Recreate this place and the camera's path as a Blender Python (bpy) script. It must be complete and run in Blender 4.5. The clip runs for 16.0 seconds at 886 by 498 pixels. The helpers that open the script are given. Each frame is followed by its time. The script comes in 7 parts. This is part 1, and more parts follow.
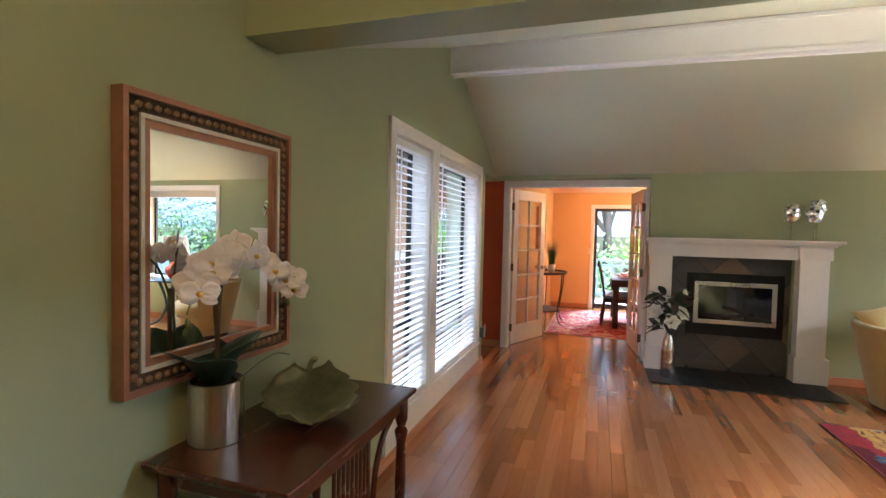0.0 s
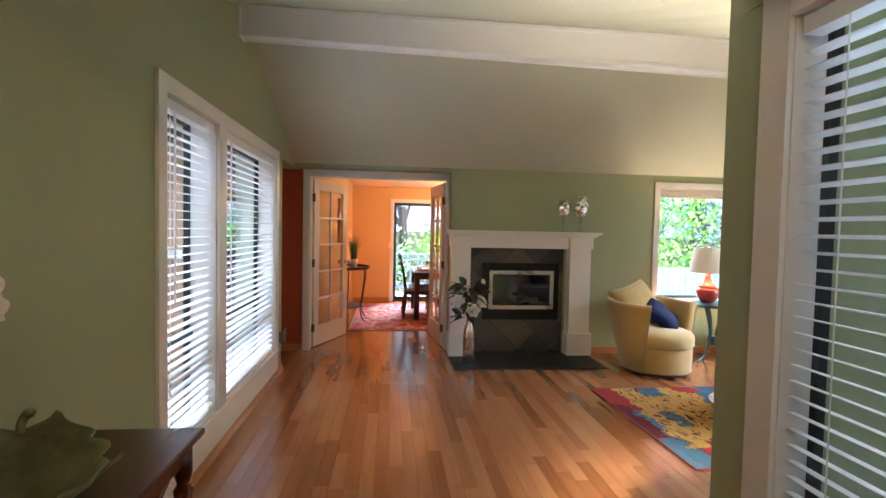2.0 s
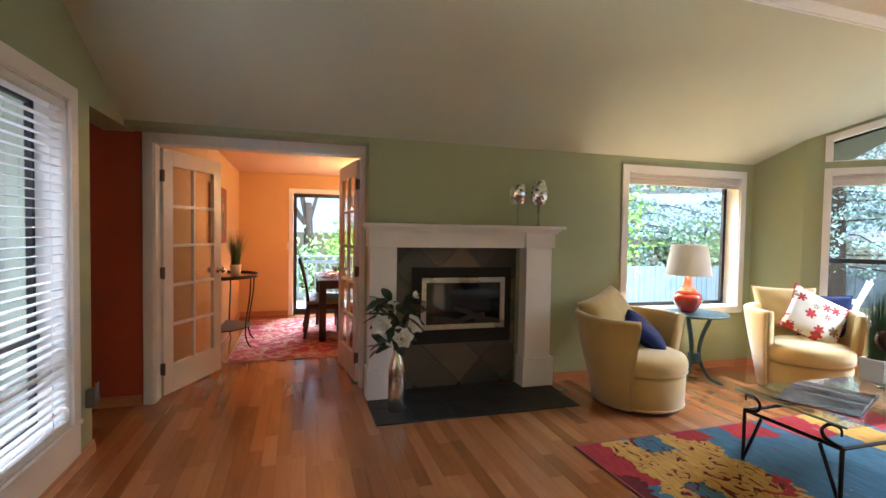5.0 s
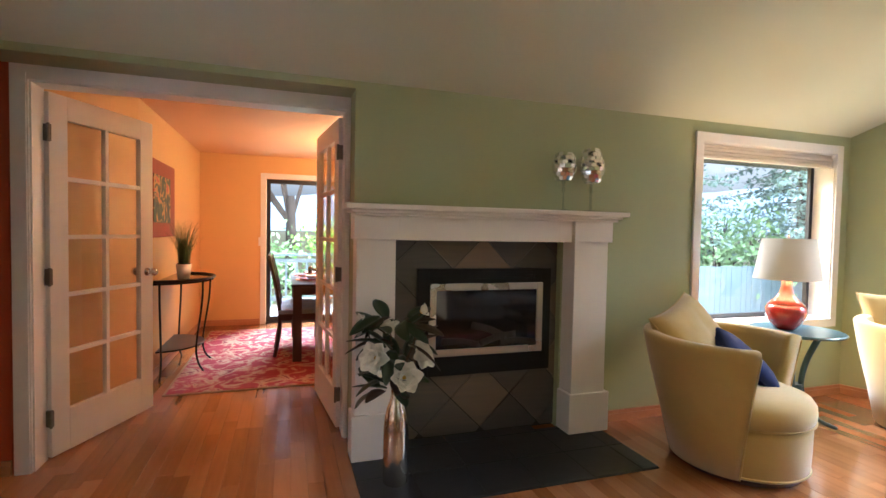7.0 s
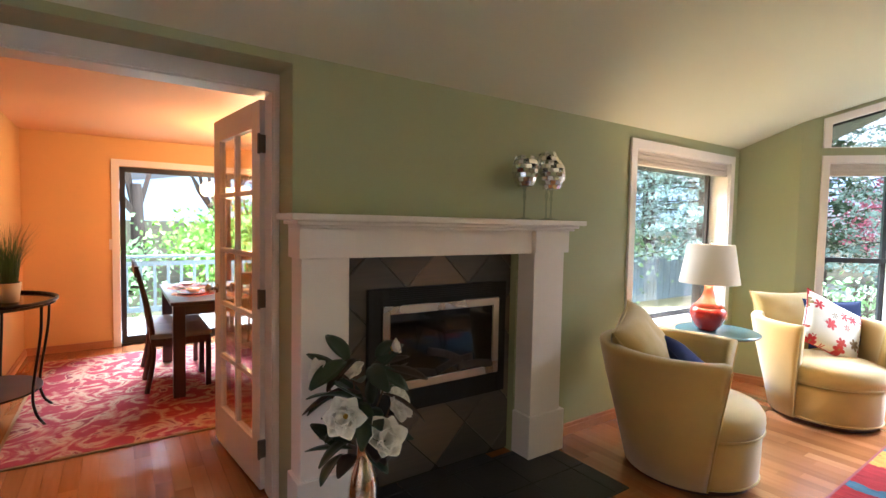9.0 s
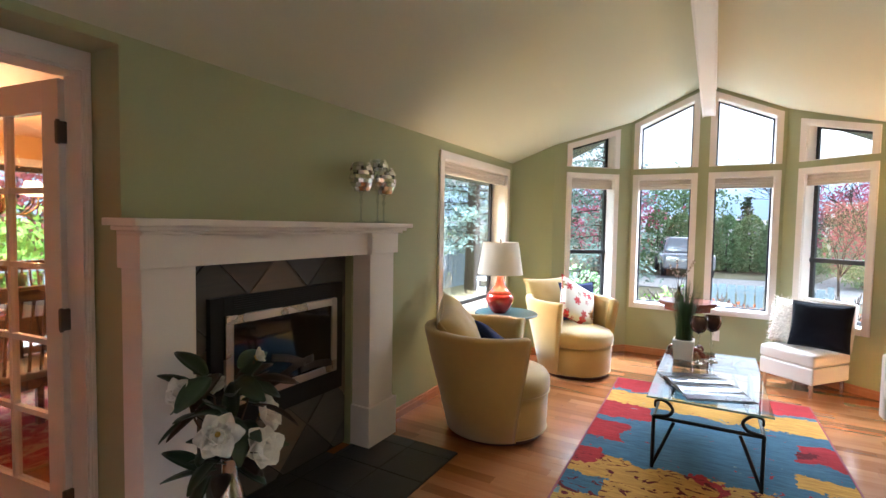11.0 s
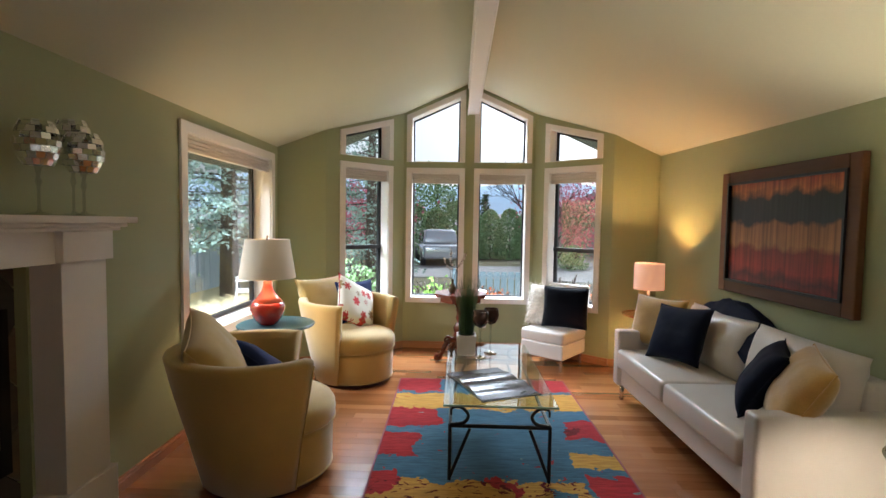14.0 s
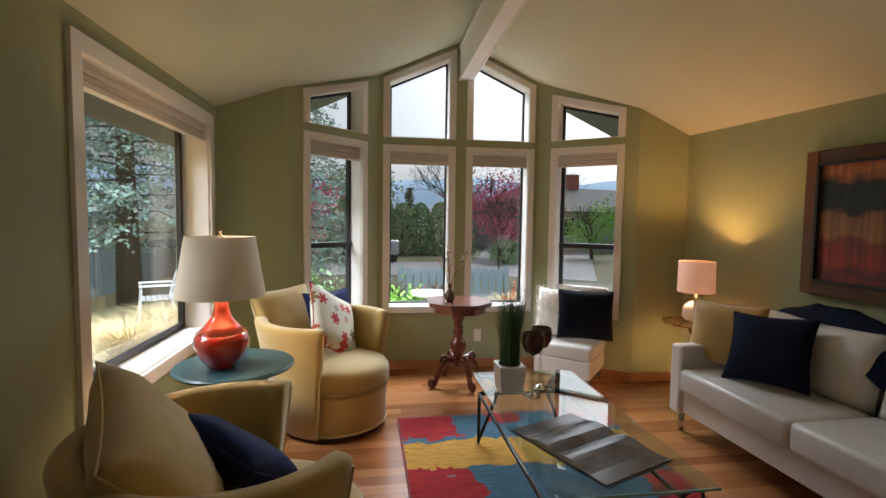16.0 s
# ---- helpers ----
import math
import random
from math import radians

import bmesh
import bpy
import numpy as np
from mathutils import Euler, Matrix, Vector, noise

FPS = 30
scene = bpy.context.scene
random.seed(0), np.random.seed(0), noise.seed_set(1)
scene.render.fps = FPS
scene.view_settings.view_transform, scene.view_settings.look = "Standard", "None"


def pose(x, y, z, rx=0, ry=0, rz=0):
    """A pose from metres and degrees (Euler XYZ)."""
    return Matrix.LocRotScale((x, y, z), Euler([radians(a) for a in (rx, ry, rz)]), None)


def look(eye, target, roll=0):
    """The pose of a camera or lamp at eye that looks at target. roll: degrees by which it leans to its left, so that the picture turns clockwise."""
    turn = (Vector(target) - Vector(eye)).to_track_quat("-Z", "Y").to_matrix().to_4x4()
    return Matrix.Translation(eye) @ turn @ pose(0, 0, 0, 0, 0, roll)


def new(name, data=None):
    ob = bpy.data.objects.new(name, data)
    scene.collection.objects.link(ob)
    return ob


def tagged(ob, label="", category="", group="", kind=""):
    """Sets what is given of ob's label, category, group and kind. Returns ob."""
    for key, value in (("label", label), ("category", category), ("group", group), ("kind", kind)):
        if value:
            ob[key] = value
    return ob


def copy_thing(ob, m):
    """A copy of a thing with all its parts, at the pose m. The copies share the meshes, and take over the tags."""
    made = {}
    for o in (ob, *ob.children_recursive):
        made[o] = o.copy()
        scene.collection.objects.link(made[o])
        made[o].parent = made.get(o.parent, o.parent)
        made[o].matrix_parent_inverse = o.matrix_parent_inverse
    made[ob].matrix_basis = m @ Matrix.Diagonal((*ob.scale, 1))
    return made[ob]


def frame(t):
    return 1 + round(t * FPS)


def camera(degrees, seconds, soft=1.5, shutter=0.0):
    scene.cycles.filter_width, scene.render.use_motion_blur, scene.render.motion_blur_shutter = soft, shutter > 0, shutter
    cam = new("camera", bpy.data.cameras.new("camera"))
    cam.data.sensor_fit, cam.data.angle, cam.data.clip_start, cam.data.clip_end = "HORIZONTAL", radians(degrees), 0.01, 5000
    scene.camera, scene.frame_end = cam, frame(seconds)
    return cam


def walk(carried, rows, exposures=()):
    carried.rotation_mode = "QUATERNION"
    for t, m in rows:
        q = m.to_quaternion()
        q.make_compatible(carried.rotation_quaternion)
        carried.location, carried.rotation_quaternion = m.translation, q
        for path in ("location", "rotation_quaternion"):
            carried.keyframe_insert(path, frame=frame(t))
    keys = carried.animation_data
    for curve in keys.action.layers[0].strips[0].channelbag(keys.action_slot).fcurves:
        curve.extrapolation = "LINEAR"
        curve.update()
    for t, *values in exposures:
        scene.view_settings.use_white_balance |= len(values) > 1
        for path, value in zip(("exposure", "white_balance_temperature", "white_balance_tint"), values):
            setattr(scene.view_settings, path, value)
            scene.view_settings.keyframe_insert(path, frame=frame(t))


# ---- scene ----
cam = camera(85.5, 16.0)
PATH = [
    (0, (0.931, 0.937, 1.461), (0.314, 2.838, 1.385), 1.3),
    (0.5, (0.903, 1.021, 1.433), (0.52, 2.983, 1.363), 1.2),
    (1, (0.857, 1.109, 1.437), (0.71, 3.102, 1.366), 1.2),
    (1.5, (0.819, 1.168, 1.43), (0.885, 3.166, 1.361), 1.1),
    (2, (0.793, 1.25, 1.432), (1.009, 3.237, 1.355), 1.2),
    (2.5, (0.757, 1.452, 1.441), (1.071, 3.425, 1.356), 1.1),
    (3, (0.739, 1.68, 1.455), (1.121, 3.641, 1.365), 1.1),
    (3.5, (0.748, 1.94, 1.409), (1.181, 3.891, 1.338), 1.1),
    (4, (0.768, 2.194, 1.394), (1.273, 4.128, 1.327), 1.0),
    (6.5, (1.13, 3.658, 1.318), (1.732, 5.564, 1.246), 1.0),
    (7, (1.107, 3.943, 1.299), (1.727, 5.843, 1.227), 1.1),
    (7.5, (1.091, 4.158, 1.288), (1.775, 6.036, 1.211), 1.0),
    (8, (1.072, 4.345, 1.333), (1.873, 6.175, 1.245), 1.0),
    (10.5, (0.47, 4.676, 1.431), (2.084, 5.853, 1.331), 1.1),
    (11, (0.468, 4.71, 1.434), (2.206, 5.694, 1.337), 1.0),
    (11.5, (0.467, 4.688, 1.462), (2.295, 5.492, 1.352), 1.0),
    (12, (0.508, 4.696, 1.439), (2.398, 5.341, 1.335), 0.8),
    (12.5, (0.56, 4.7, 1.426), (2.495, 5.196, 1.324), 0.8),
    (13, (0.623, 4.731, 1.422), (2.59, 5.078, 1.32), 0.8),
    (13.5, (0.757, 4.804, 1.415), (2.744, 5.008, 1.312), 0.8),
    (14, (0.947, 4.958, 1.438), (2.943, 5.021, 1.329), 0.9),
    (14.5, (1.16, 5.146, 1.408), (3.156, 5.084, 1.299), 0.9),
    (15, (1.424, 5.323, 1.388), (3.417, 5.193, 1.277), 0.9),
    (15.5, (1.726, 5.486, 1.371), (3.711, 5.267, 1.26), 0.9),
    (16, (2.01, 5.63, 1.397), (3.986, 5.346, 1.27), 0.8),
]
walk(cam, [(t, look(eye, target, roll)) for t, eye, target, roll in PATH],
     [(0, 1.05, 5000, 8), (2, 0.85, 5100, 8), (4, 0.5, 5300, 10), (7, 0.81, 5250, 10), (11, 0.49, 5300, 10), (12.5, 0.15, 5300, 8), (14, -0.22, 5600, 8), (16, -0.88, 5900, 8)])

# ---- world and daylight: a bright overcast autumn day ----
world = bpy.data.worlds.new("overcast_sky")
scene.world = world
world.use_nodes = True
wn = world.node_tree.nodes
wl = world.node_tree.links
sky = wn.new("ShaderNodeTexSky")
sky.sky_type = "NISHITA"
sky.sun_disc = False
sky.sun_elevation = radians(41)
sky.sun_rotation = radians(125)
sky.air_density, sky.dust_density, sky.ozone_density = 1.0, 6.0, 1.0
grey = wn.new("ShaderNodeHueSaturation")
grey.inputs["Saturation"].default_value = 0.24
grey.inputs["Value"].default_value = 1.55
wl.new(sky.outputs[0], grey.inputs["Color"])
wl.new(grey.outputs[0], wn["Background"].inputs[0])
wn["Background"].inputs[1].default_value = 0.15

sun = new("sun", bpy.data.lights.new("sun", "SUN"))
sun.data.energy, sun.data.angle, sun.data.color = 1.8, radians(14), (1.0, 0.96, 0.9)
sun.matrix_world = look((13, -9, 14), (0, 0, 0))


def sky_panel(x, y, z, tx, ty, tz, w, h, watts, col=(0.93, 0.97, 1.0)):
    """Daylight of the sky above a window, as a large soft lamp outside it."""
    lamp = new("sky_light", bpy.data.lights.new("sky_light", "AREA"))
    lamp.data.shape, lamp.data.size, lamp.data.size_y = "RECTANGLE", w, h
    lamp.data.energy, lamp.data.color = watts, col
    lamp.matrix_world = look((x, y, z), (tx, ty, tz))
    return lamp


sky_panel(9.2, 4.8, 5.6, 4.0, 4.8, 0.6, 5.0, 3.0, 4300)
sky_panel(4.8, 9.6, 5.4, 4.6, 5.6, 0.6, 3.0, 2.5, 1100)
sky_panel(-3.4, 4.8, 5.0, 0.4, 4.8, 0.4, 3.0, 2.5, 620)
sky_panel(2.0, 14.6, 5.4, 2.0, 9.0, 0.5, 3.0, 2.5, 2300)


# ---- materials ----
def nodes_of(name):
    m = bpy.data.materials.new(name)
    m.use_nodes = True
    t = m.node_tree
    return m, t.nodes, t.links, t.nodes["Principled BSDF"]


def ramp_of(n, stops):
    r = n.new("ShaderNodeValToRGB")
    while len(r.color_ramp.elements) < len(stops):
        r.color_ramp.elements.new(0.5)
    for e, (p, c) in zip(r.color_ramp.elements, stops):
        e.position, e.color = p, (*c, 1)
    return r


def mat(name, col, rough=0.5, metal=0.0, var=0.12, scale=3.0, fine=60.0, bump=0.1, depth=0.004, stretch=(1, 1, 1),
        spec=0.5, sheen=0.0, coat=0.0, rnd=0.0, emit=None, power=0.0, trans=0.0):
    """A surface with a broad and a fine variation in colour, a varied gloss and fine relief."""
    m, n, l, b = nodes_of(name)
    tc, mp = n.new("ShaderNodeTexCoord"), n.new("ShaderNodeMapping")
    mp.inputs["Scale"].default_value = stretch
    l.new(tc.outputs["Object"], mp.inputs[0])
    big, small = n.new("ShaderNodeTexNoise"), n.new("ShaderNodeTexNoise")
    big.inputs["Scale"].default_value, small.inputs["Scale"].default_value = scale, fine
    big.inputs["Detail"].default_value, small.inputs["Detail"].default_value = 5, 3
    for t in (big, small):
        l.new(mp.outputs[0], t.inputs["Vector"])
    mix = n.new("ShaderNodeMath")
    mix.operation = "MULTIPLY_ADD"
    l.new(small.outputs[0], mix.inputs[0])
    mix.inputs[1].default_value = 0.4
    l.new(big.outputs[0], mix.inputs[2])
    last = mix.outputs[0]
    if rnd:
        oi, add = n.new("ShaderNodeObjectInfo"), n.new("ShaderNodeMath")
        geo, s = n.new("ShaderNodeNewGeometry"), n.new("ShaderNodeMath")
        l.new(oi.outputs["Random"], s.inputs[0])
        l.new(geo.outputs["Random Per Island"], s.inputs[1])
        add.operation = "MULTIPLY_ADD"
        l.new(s.outputs[0], add.inputs[0])
        add.inputs[1].default_value = rnd
        l.new(last, add.inputs[2])
        last = add.outputs[0]
    lo, hi = [max(0, c * (1 - var)) for c in col], [min(1, c * (1 + var)) for c in col]
    r = ramp_of(n, [(0.35, lo), (1.0 + rnd * 0.5, hi)] if rnd == 0 else [(0.2, lo), (1.0, hi)])
    l.new(last, r.inputs[0])
    l.new(r.outputs[0], b.inputs["Base Color"])
    rr = n.new("ShaderNodeMapRange")
    l.new(big.outputs[0], rr.inputs[0])
    rr.inputs[3].default_value, rr.inputs[4].default_value = rough * 0.8, min(1, rough * 1.2)
    l.new(rr.outputs[0], b.inputs["Roughness"])
    b.inputs["Metallic"].default_value = metal
    b.inputs["Specular IOR Level"].default_value = spec
    b.inputs["Sheen Weight"].default_value = sheen
    b.inputs["Coat Weight"].default_value = coat
    b.inputs["Transmission Weight"].default_value = trans
    if bump:
        bp = n.new("ShaderNodeBump")
        bp.inputs["Strength"].default_value, bp.inputs["Distance"].default_value = bump, depth
        l.new(small.outputs[0], bp.inputs["Height"])
        l.new(bp.outputs[0], b.inputs["Normal"])
    if emit:
        b.inputs["Emission Color"].default_value = (*emit, 1)
        b.inputs["Emission Strength"].default_value = power
    return m


def wood(name, lo, mid, hi, rough=0.3, along="y", coat=0.2, streak=2.2):
    """Oiled or varnished wood with grain along one axis, each board toned by chance."""
    m, n, l, b = nodes_of(name)
    geo, oi = n.new("ShaderNodeNewGeometry"), n.new("ShaderNodeObjectInfo")
    tc = n.new("ShaderNodeTexCoord")
    s = n.new("ShaderNodeMath")
    l.new(oi.outputs["Random"], s.inputs[0])
    l.new(geo.outputs["Random Per Island"], s.inputs[1])
    fr = n.new("ShaderNodeMath")
    fr.operation = "FRACT"
    l.new(s.outputs[0], fr.inputs[0])
    off = n.new("ShaderNodeVectorMath")
    off.operation = "MULTIPLY_ADD"
    l.new(fr.outputs[0], off.inputs[0])
    off.inputs[1].default_value = (37, 91, 13)
    l.new(geo.outputs["Position"], off.inputs[2])
    mp = n.new("ShaderNodeMapping")
    mp.inputs["Scale"].default_value = {"x": (1, 14, 14), "y": (14, 1, 14), "z": (14, 14, 1)}[along]
    l.new(off.outputs[0], mp.inputs[0])
    grain, broad = n.new("ShaderNodeTexNoise"), n.new("ShaderNodeTexNoise")
    grain.inputs["Scale"].default_value, grain.inputs["Detail"].default_value, grain.inputs["Distortion"].default_value = streak, 6, 0.6
    broad.inputs["Scale"].default_value, broad.inputs["Distortion"].default_value = 1.3, 1.5
    l.new(mp.outputs[0], grain.inputs["Vector"])
    l.new(mp.outputs[0], broad.inputs["Vector"])
    a = n.new("ShaderNodeMath")
    a.operation = "MULTIPLY_ADD"
    l.new(fr.outputs[0], a.inputs[0])
    a.inputs[1].default_value = 0.95
    gs = n.new("ShaderNodeMath")
    gs.operation = "MULTIPLY_ADD"
    l.new(grain.outputs[0], gs.inputs[0])
    gs.inputs[1].default_value, gs.inputs[2].default_value = 0.4, 0.22
    l.new(gs.outputs[0], a.inputs[2])
    c = n.new("ShaderNodeMath")
    c.operation = "MULTIPLY_ADD"
    l.new(broad.outputs[0], c.inputs[0])
    c.inputs[1].default_value = 0.5
    l.new(a.outputs[0], c.inputs[2])
    r = ramp_of(n, [(0.45, lo), (0.95, mid), (1.5 if False else 1.0, hi)])
    sc = n.new("ShaderNodeMapRange")
    l.new(c.outputs[0], sc.inputs[0])
    sc.inputs[1].default_value, sc.inputs[2].default_value = 0.4, 1.75
    r.color_ramp.elements[0].position, r.color_ramp.elements[1].position, r.color_ramp.elements[2].position = 0.05, 0.5, 1.0
    l.new(sc.outputs[0], r.inputs[0])
    l.new(r.outputs[0], b.inputs["Base Color"])
    rr = n.new("ShaderNodeMapRange")
    l.new(grain.outputs[0], rr.inputs[0])
    rr.inputs[3].default_value, rr.inputs[4].default_value = rough * 0.75, rough * 1.3
    l.new(rr.outputs[0], b.inputs["Roughness"])
    b.inputs["Coat Weight"].default_value = coat
    b.inputs["Coat Roughness"].default_value = 0.2
    bp = n.new("ShaderNodeBump")
    bp.inputs["Strength"].default_value, bp.inputs["Distance"].default_value = 0.12, 0.002
    l.new(grain.outputs[0], bp.inputs["Height"])
    l.new(bp.outputs[0], b.inputs["Normal"])
    return m


def glass(name, tint=(1, 1, 1), rough=0.0, mixin=1.0):
    """Thin clear pane: mostly see-through, with mirror gloss by the angle."""
    m, n, l, b = nodes_of(name)
    n.remove(b)
    tr, gl, mx = n.new("ShaderNodeBsdfTransparent"), n.new("ShaderNodeBsdfGlossy"), n.new("ShaderNodeMixShader")
    lw, pw = n.new("ShaderNodeLayerWeight"), n.new("ShaderNodeMath")
    pw.operation = "POWER"
    l.new(lw.outputs["Facing"], pw.inputs[0])
    pw.inputs[1].default_value = 4.0
    fr = n.new("ShaderNodeMath")
    fr.operation = "MULTIPLY_ADD"
    l.new(pw.outputs[0], fr.inputs[0])
    fr.inputs[1].default_value, fr.inputs[2].default_value = 0.9 * mixin, 0.035
    tr.inputs[0].default_value = (*tint, 1)
    gl.inputs["Roughness"].default_value = rough
    l.new(fr.outputs[0], mx.inputs[0])
    l.new(tr.outputs[0], mx.inputs[1])
    l.new(gl.outputs[0], mx.inputs[2])
    l.new(mx.outputs[0], n["Material Output"].inputs[0])
    return m


def shade_mat(name, col, glow, power):
    """A lamp shade of cloth that lets its bulb's light through."""
    m = mat(name, col, 0.9, var=0.05, fine=500, bump=0.3, depth=0.001)
    b = m.node_tree.nodes["Principled BSDF"]
    b.inputs["Emission Color"].default_value = (*glow, 1)
    b.inputs["Emission Strength"].default_value = power
    return m


SAGE = mat("sage_wall_paint", (0.35, 0.375, 0.21), 0.6, var=0.05, scale=1.2, fine=220, bump=0.12, depth=0.002)
CEIL = mat("ceiling_paint", (0.56, 0.555, 0.41), 0.75, var=0.04, scale=1.0, fine=160, bump=0.2, depth=0.003)
ORANGE = mat("orange_wall_paint", (0.66, 0.395, 0.135), 0.55, var=0.05, scale=1.2, fine=220, bump=0.12, depth=0.002)
ORANGE_CEIL = mat("orange_ceiling_paint", (0.70, 0.40, 0.17), 0.6, var=0.04, scale=1.2, fine=160, bump=0.2, depth=0.003)
RED = mat("brick_red_wall_paint", (0.42, 0.07, 0.02), 0.55, var=0.06, scale=1.2, fine=220, bump=0.12, depth=0.002)
WHITE = mat("white_trim_paint", (0.78, 0.74, 0.70), 0.38, var=0.03, scale=4, fine=120, bump=0.05, depth=0.001)
BEAMW = mat("white_beam_paint", (0.85, 0.82, 0.80), 0.5, var=0.04, scale=2, fine=90, bump=0.2, depth=0.003, stretch=(0.2, 1, 1))
BLACKF = mat("black_window_frame", (0.02, 0.02, 0.022), 0.4, var=0.2, bump=0.03)
GLASS = glass("window_glass", (0.97, 0.98, 0.98))
DOORGLASS = glass("door_glass", (0.96, 0.95, 0.92))
TABLEGLASS = glass("table_glass", (0.86, 0.93, 0.91))
FLOORW = wood("red_oak_flooring", (0.20, 0.066, 0.020), (0.31, 0.118, 0.038), (0.42, 0.185, 0.070), 0.16, "y", 0.5)
BASEW = wood("oak_baseboard", (0.34, 0.13, 0.05), (0.45, 0.19, 0.08), (0.52, 0.25, 0.11), 0.4, "y", 0.1)
MAHOG = wood("mahogany", (0.05, 0.012, 0.007), (0.10, 0.022, 0.012), (0.15, 0.035, 0.018), 0.25, "y", 0.4)
DARKW = wood("dark_cherry", (0.03, 0.008, 0.006), (0.055, 0.014, 0.010), (0.08, 0.022, 0.014), 0.3, "z", 0.3)
CHROME = mat("brushed_nickel", (0.62, 0.58, 0.54), 0.25, 1.0, var=0.06, bump=0.03)
SILVER = mat("hammered_silver", (0.72, 0.68, 0.63), 0.16, 1.0, var=0.1, scale=14, fine=40, bump=0.35, depth=0.004)
IRON = mat("black_iron", (0.02, 0.019, 0.018), 0.38, 0.6, var=0.3, fine=80, bump=0.15, depth=0.002)
STEEL = mat("fire_surround_steel", (0.55, 0.51, 0.45), 0.28, 1.0, var=0.08, bump=0.04)


# ---- mesh helpers ----
def part(name, bm, material, parent=None, label="", smooth=False, kind=""):
    """Links a bmesh as one mesh object, under a thing or a part."""
    me = bpy.data.meshes.new(name)
    bmesh.ops.recalc_face_normals(bm, faces=bm.faces)
    bm.to_mesh(me)
    bm.free()
    if smooth:
        me.polygons.foreach_set("use_smooth", [True] * len(me.polygons))
        me.update()
    for one in material if isinstance(material, (list, tuple)) else [material]:
        me.materials.append(one)
    ob = new(name, me)
    if parent is not None:
        ob.parent = parent
    return tagged(ob, label, kind=kind)


def thing(name, label, category, at=(0, 0, 0), rz=0.0, group="", kind=""):
    """An empty at the base of a thing."""
    ob = new(name)
    ob.empty_display_size = 0.1
    ob.matrix_basis = pose(*at, 0, 0, rz)
    return tagged(ob, label, category, group, kind)


def setting(name, bm, material, label, category="", smooth=False):
    ob = part(name, bm, material, None, label, smooth)
    return tagged(ob, "", category or name.split("_")[0], kind="structure")


def B():
    return bmesh.new()


def box(bm, x0, x1, y0, y1, z0, z1, bev=0.0, seg=2):
    v = [bm.verts.new((x, y, z)) for x in (x0, x1) for y in (y0, y1) for z in (z0, z1)]
    fs = [bm.faces.new([v[i] for i in q]) for q in ((0, 1, 3, 2), (4, 6, 7, 5), (0, 4, 5, 1), (2, 3, 7, 6), (0, 2, 6, 4), (1, 5, 7, 3))]
    if bev:
        es = {e for f in fs for e in f.edges}
        bmesh.ops.bevel(bm, geom=list(es), offset=bev, segments=seg, affect="EDGES", profile=0.5)
    return bm


def bx(*a, **k):
    return box(B(), *a, **k)


def moved(bm, m, start=0):
    bmesh.ops.transform(bm, matrix=m, verts=list(bm.verts)[start:])
    return bm


def lathe(bm, profile, seg=24, cx=0.0, cy=0.0, cap=True):
    """A turned shape from (radius, height) pairs, from the bottom up."""
    rings = []
    for r, z in profile:
        rings.append([bm.verts.new((cx + r * math.cos(2 * math.pi * i / seg), cy + r * math.sin(2 * math.pi * i / seg), z)) for i in range(seg)])
    for a, b in zip(rings, rings[1:]):
        for i in range(seg):
            bm.faces.new((a[i], a[(i + 1) % seg], b[(i + 1) % seg], b[i]))
    if cap:
        bm.faces.new(rings[0][::-1])
        bm.faces.new(rings[-1])
    return bm


def tube(bm, pts, r, seg=8, r2=None):
    """A round bar along points; r2 is the radius at its end."""
    pts = [Vector(p) for p in pts]
    rings = []
    side = None
    for i, p in enumerate(pts):
        d = (pts[min(i + 1, len(pts) - 1)] - pts[max(i - 1, 0)]).normalized()
        if side is None:
            side = d.orthogonal().normalized()
        side = (side - d * side.dot(d)).normalized()
        up = d.cross(side)
        rad = r if r2 is None else r + (r2 - r) * i / (len(pts) - 1)
        rings.append([bm.verts.new(p + rad * (math.cos(2 * math.pi * k / seg) * side + math.sin(2 * math.pi * k / seg) * up)) for k in range(seg)])
    for a, b in zip(rings, rings[1:]):
        for k in range(seg):
            bm.faces.new((a[k], a[(k + 1) % seg], b[(k + 1) % seg], b[k]))
    bm.faces.new(rings[0][::-1])
    bm.faces.new(rings[-1])
    return bm


def bend(ctrl, n=14):
    """A smooth line through control points."""
    c = [Vector(p) for p in ctrl]
    c = [2 * c[0] - c[1]] + c + [2 * c[-1] - c[-2]]
    out = []
    for i in range(1, len(c) - 2):
        for k in range(n):
            t = k / n
            a, b_, d, e = c[i - 1], c[i], c[i + 1], c[i + 2]
            out.append(0.5 * ((2 * b_) + (d - a) * t + (2 * a - 5 * b_ + 4 * d - e) * t * t + (3 * b_ - a - 3 * d + e) * t ** 3))
    return out + [c[-2]]


def prism(bm, outline, z0, z1):
    """An upright prism over an outline of (x, y)."""
    lo = [bm.verts.new((x, y, z0)) for x, y in outline]
    hi = [bm.verts.new((x, y, z1)) for x, y in outline]
    k = len(outline)
    bm.faces.new(lo[::-1])
    bm.faces.new(hi)
    for i in range(k):
        bm.faces.new((lo[i], lo[(i + 1) % k], hi[(i + 1) % k], hi[i]))
    return bm


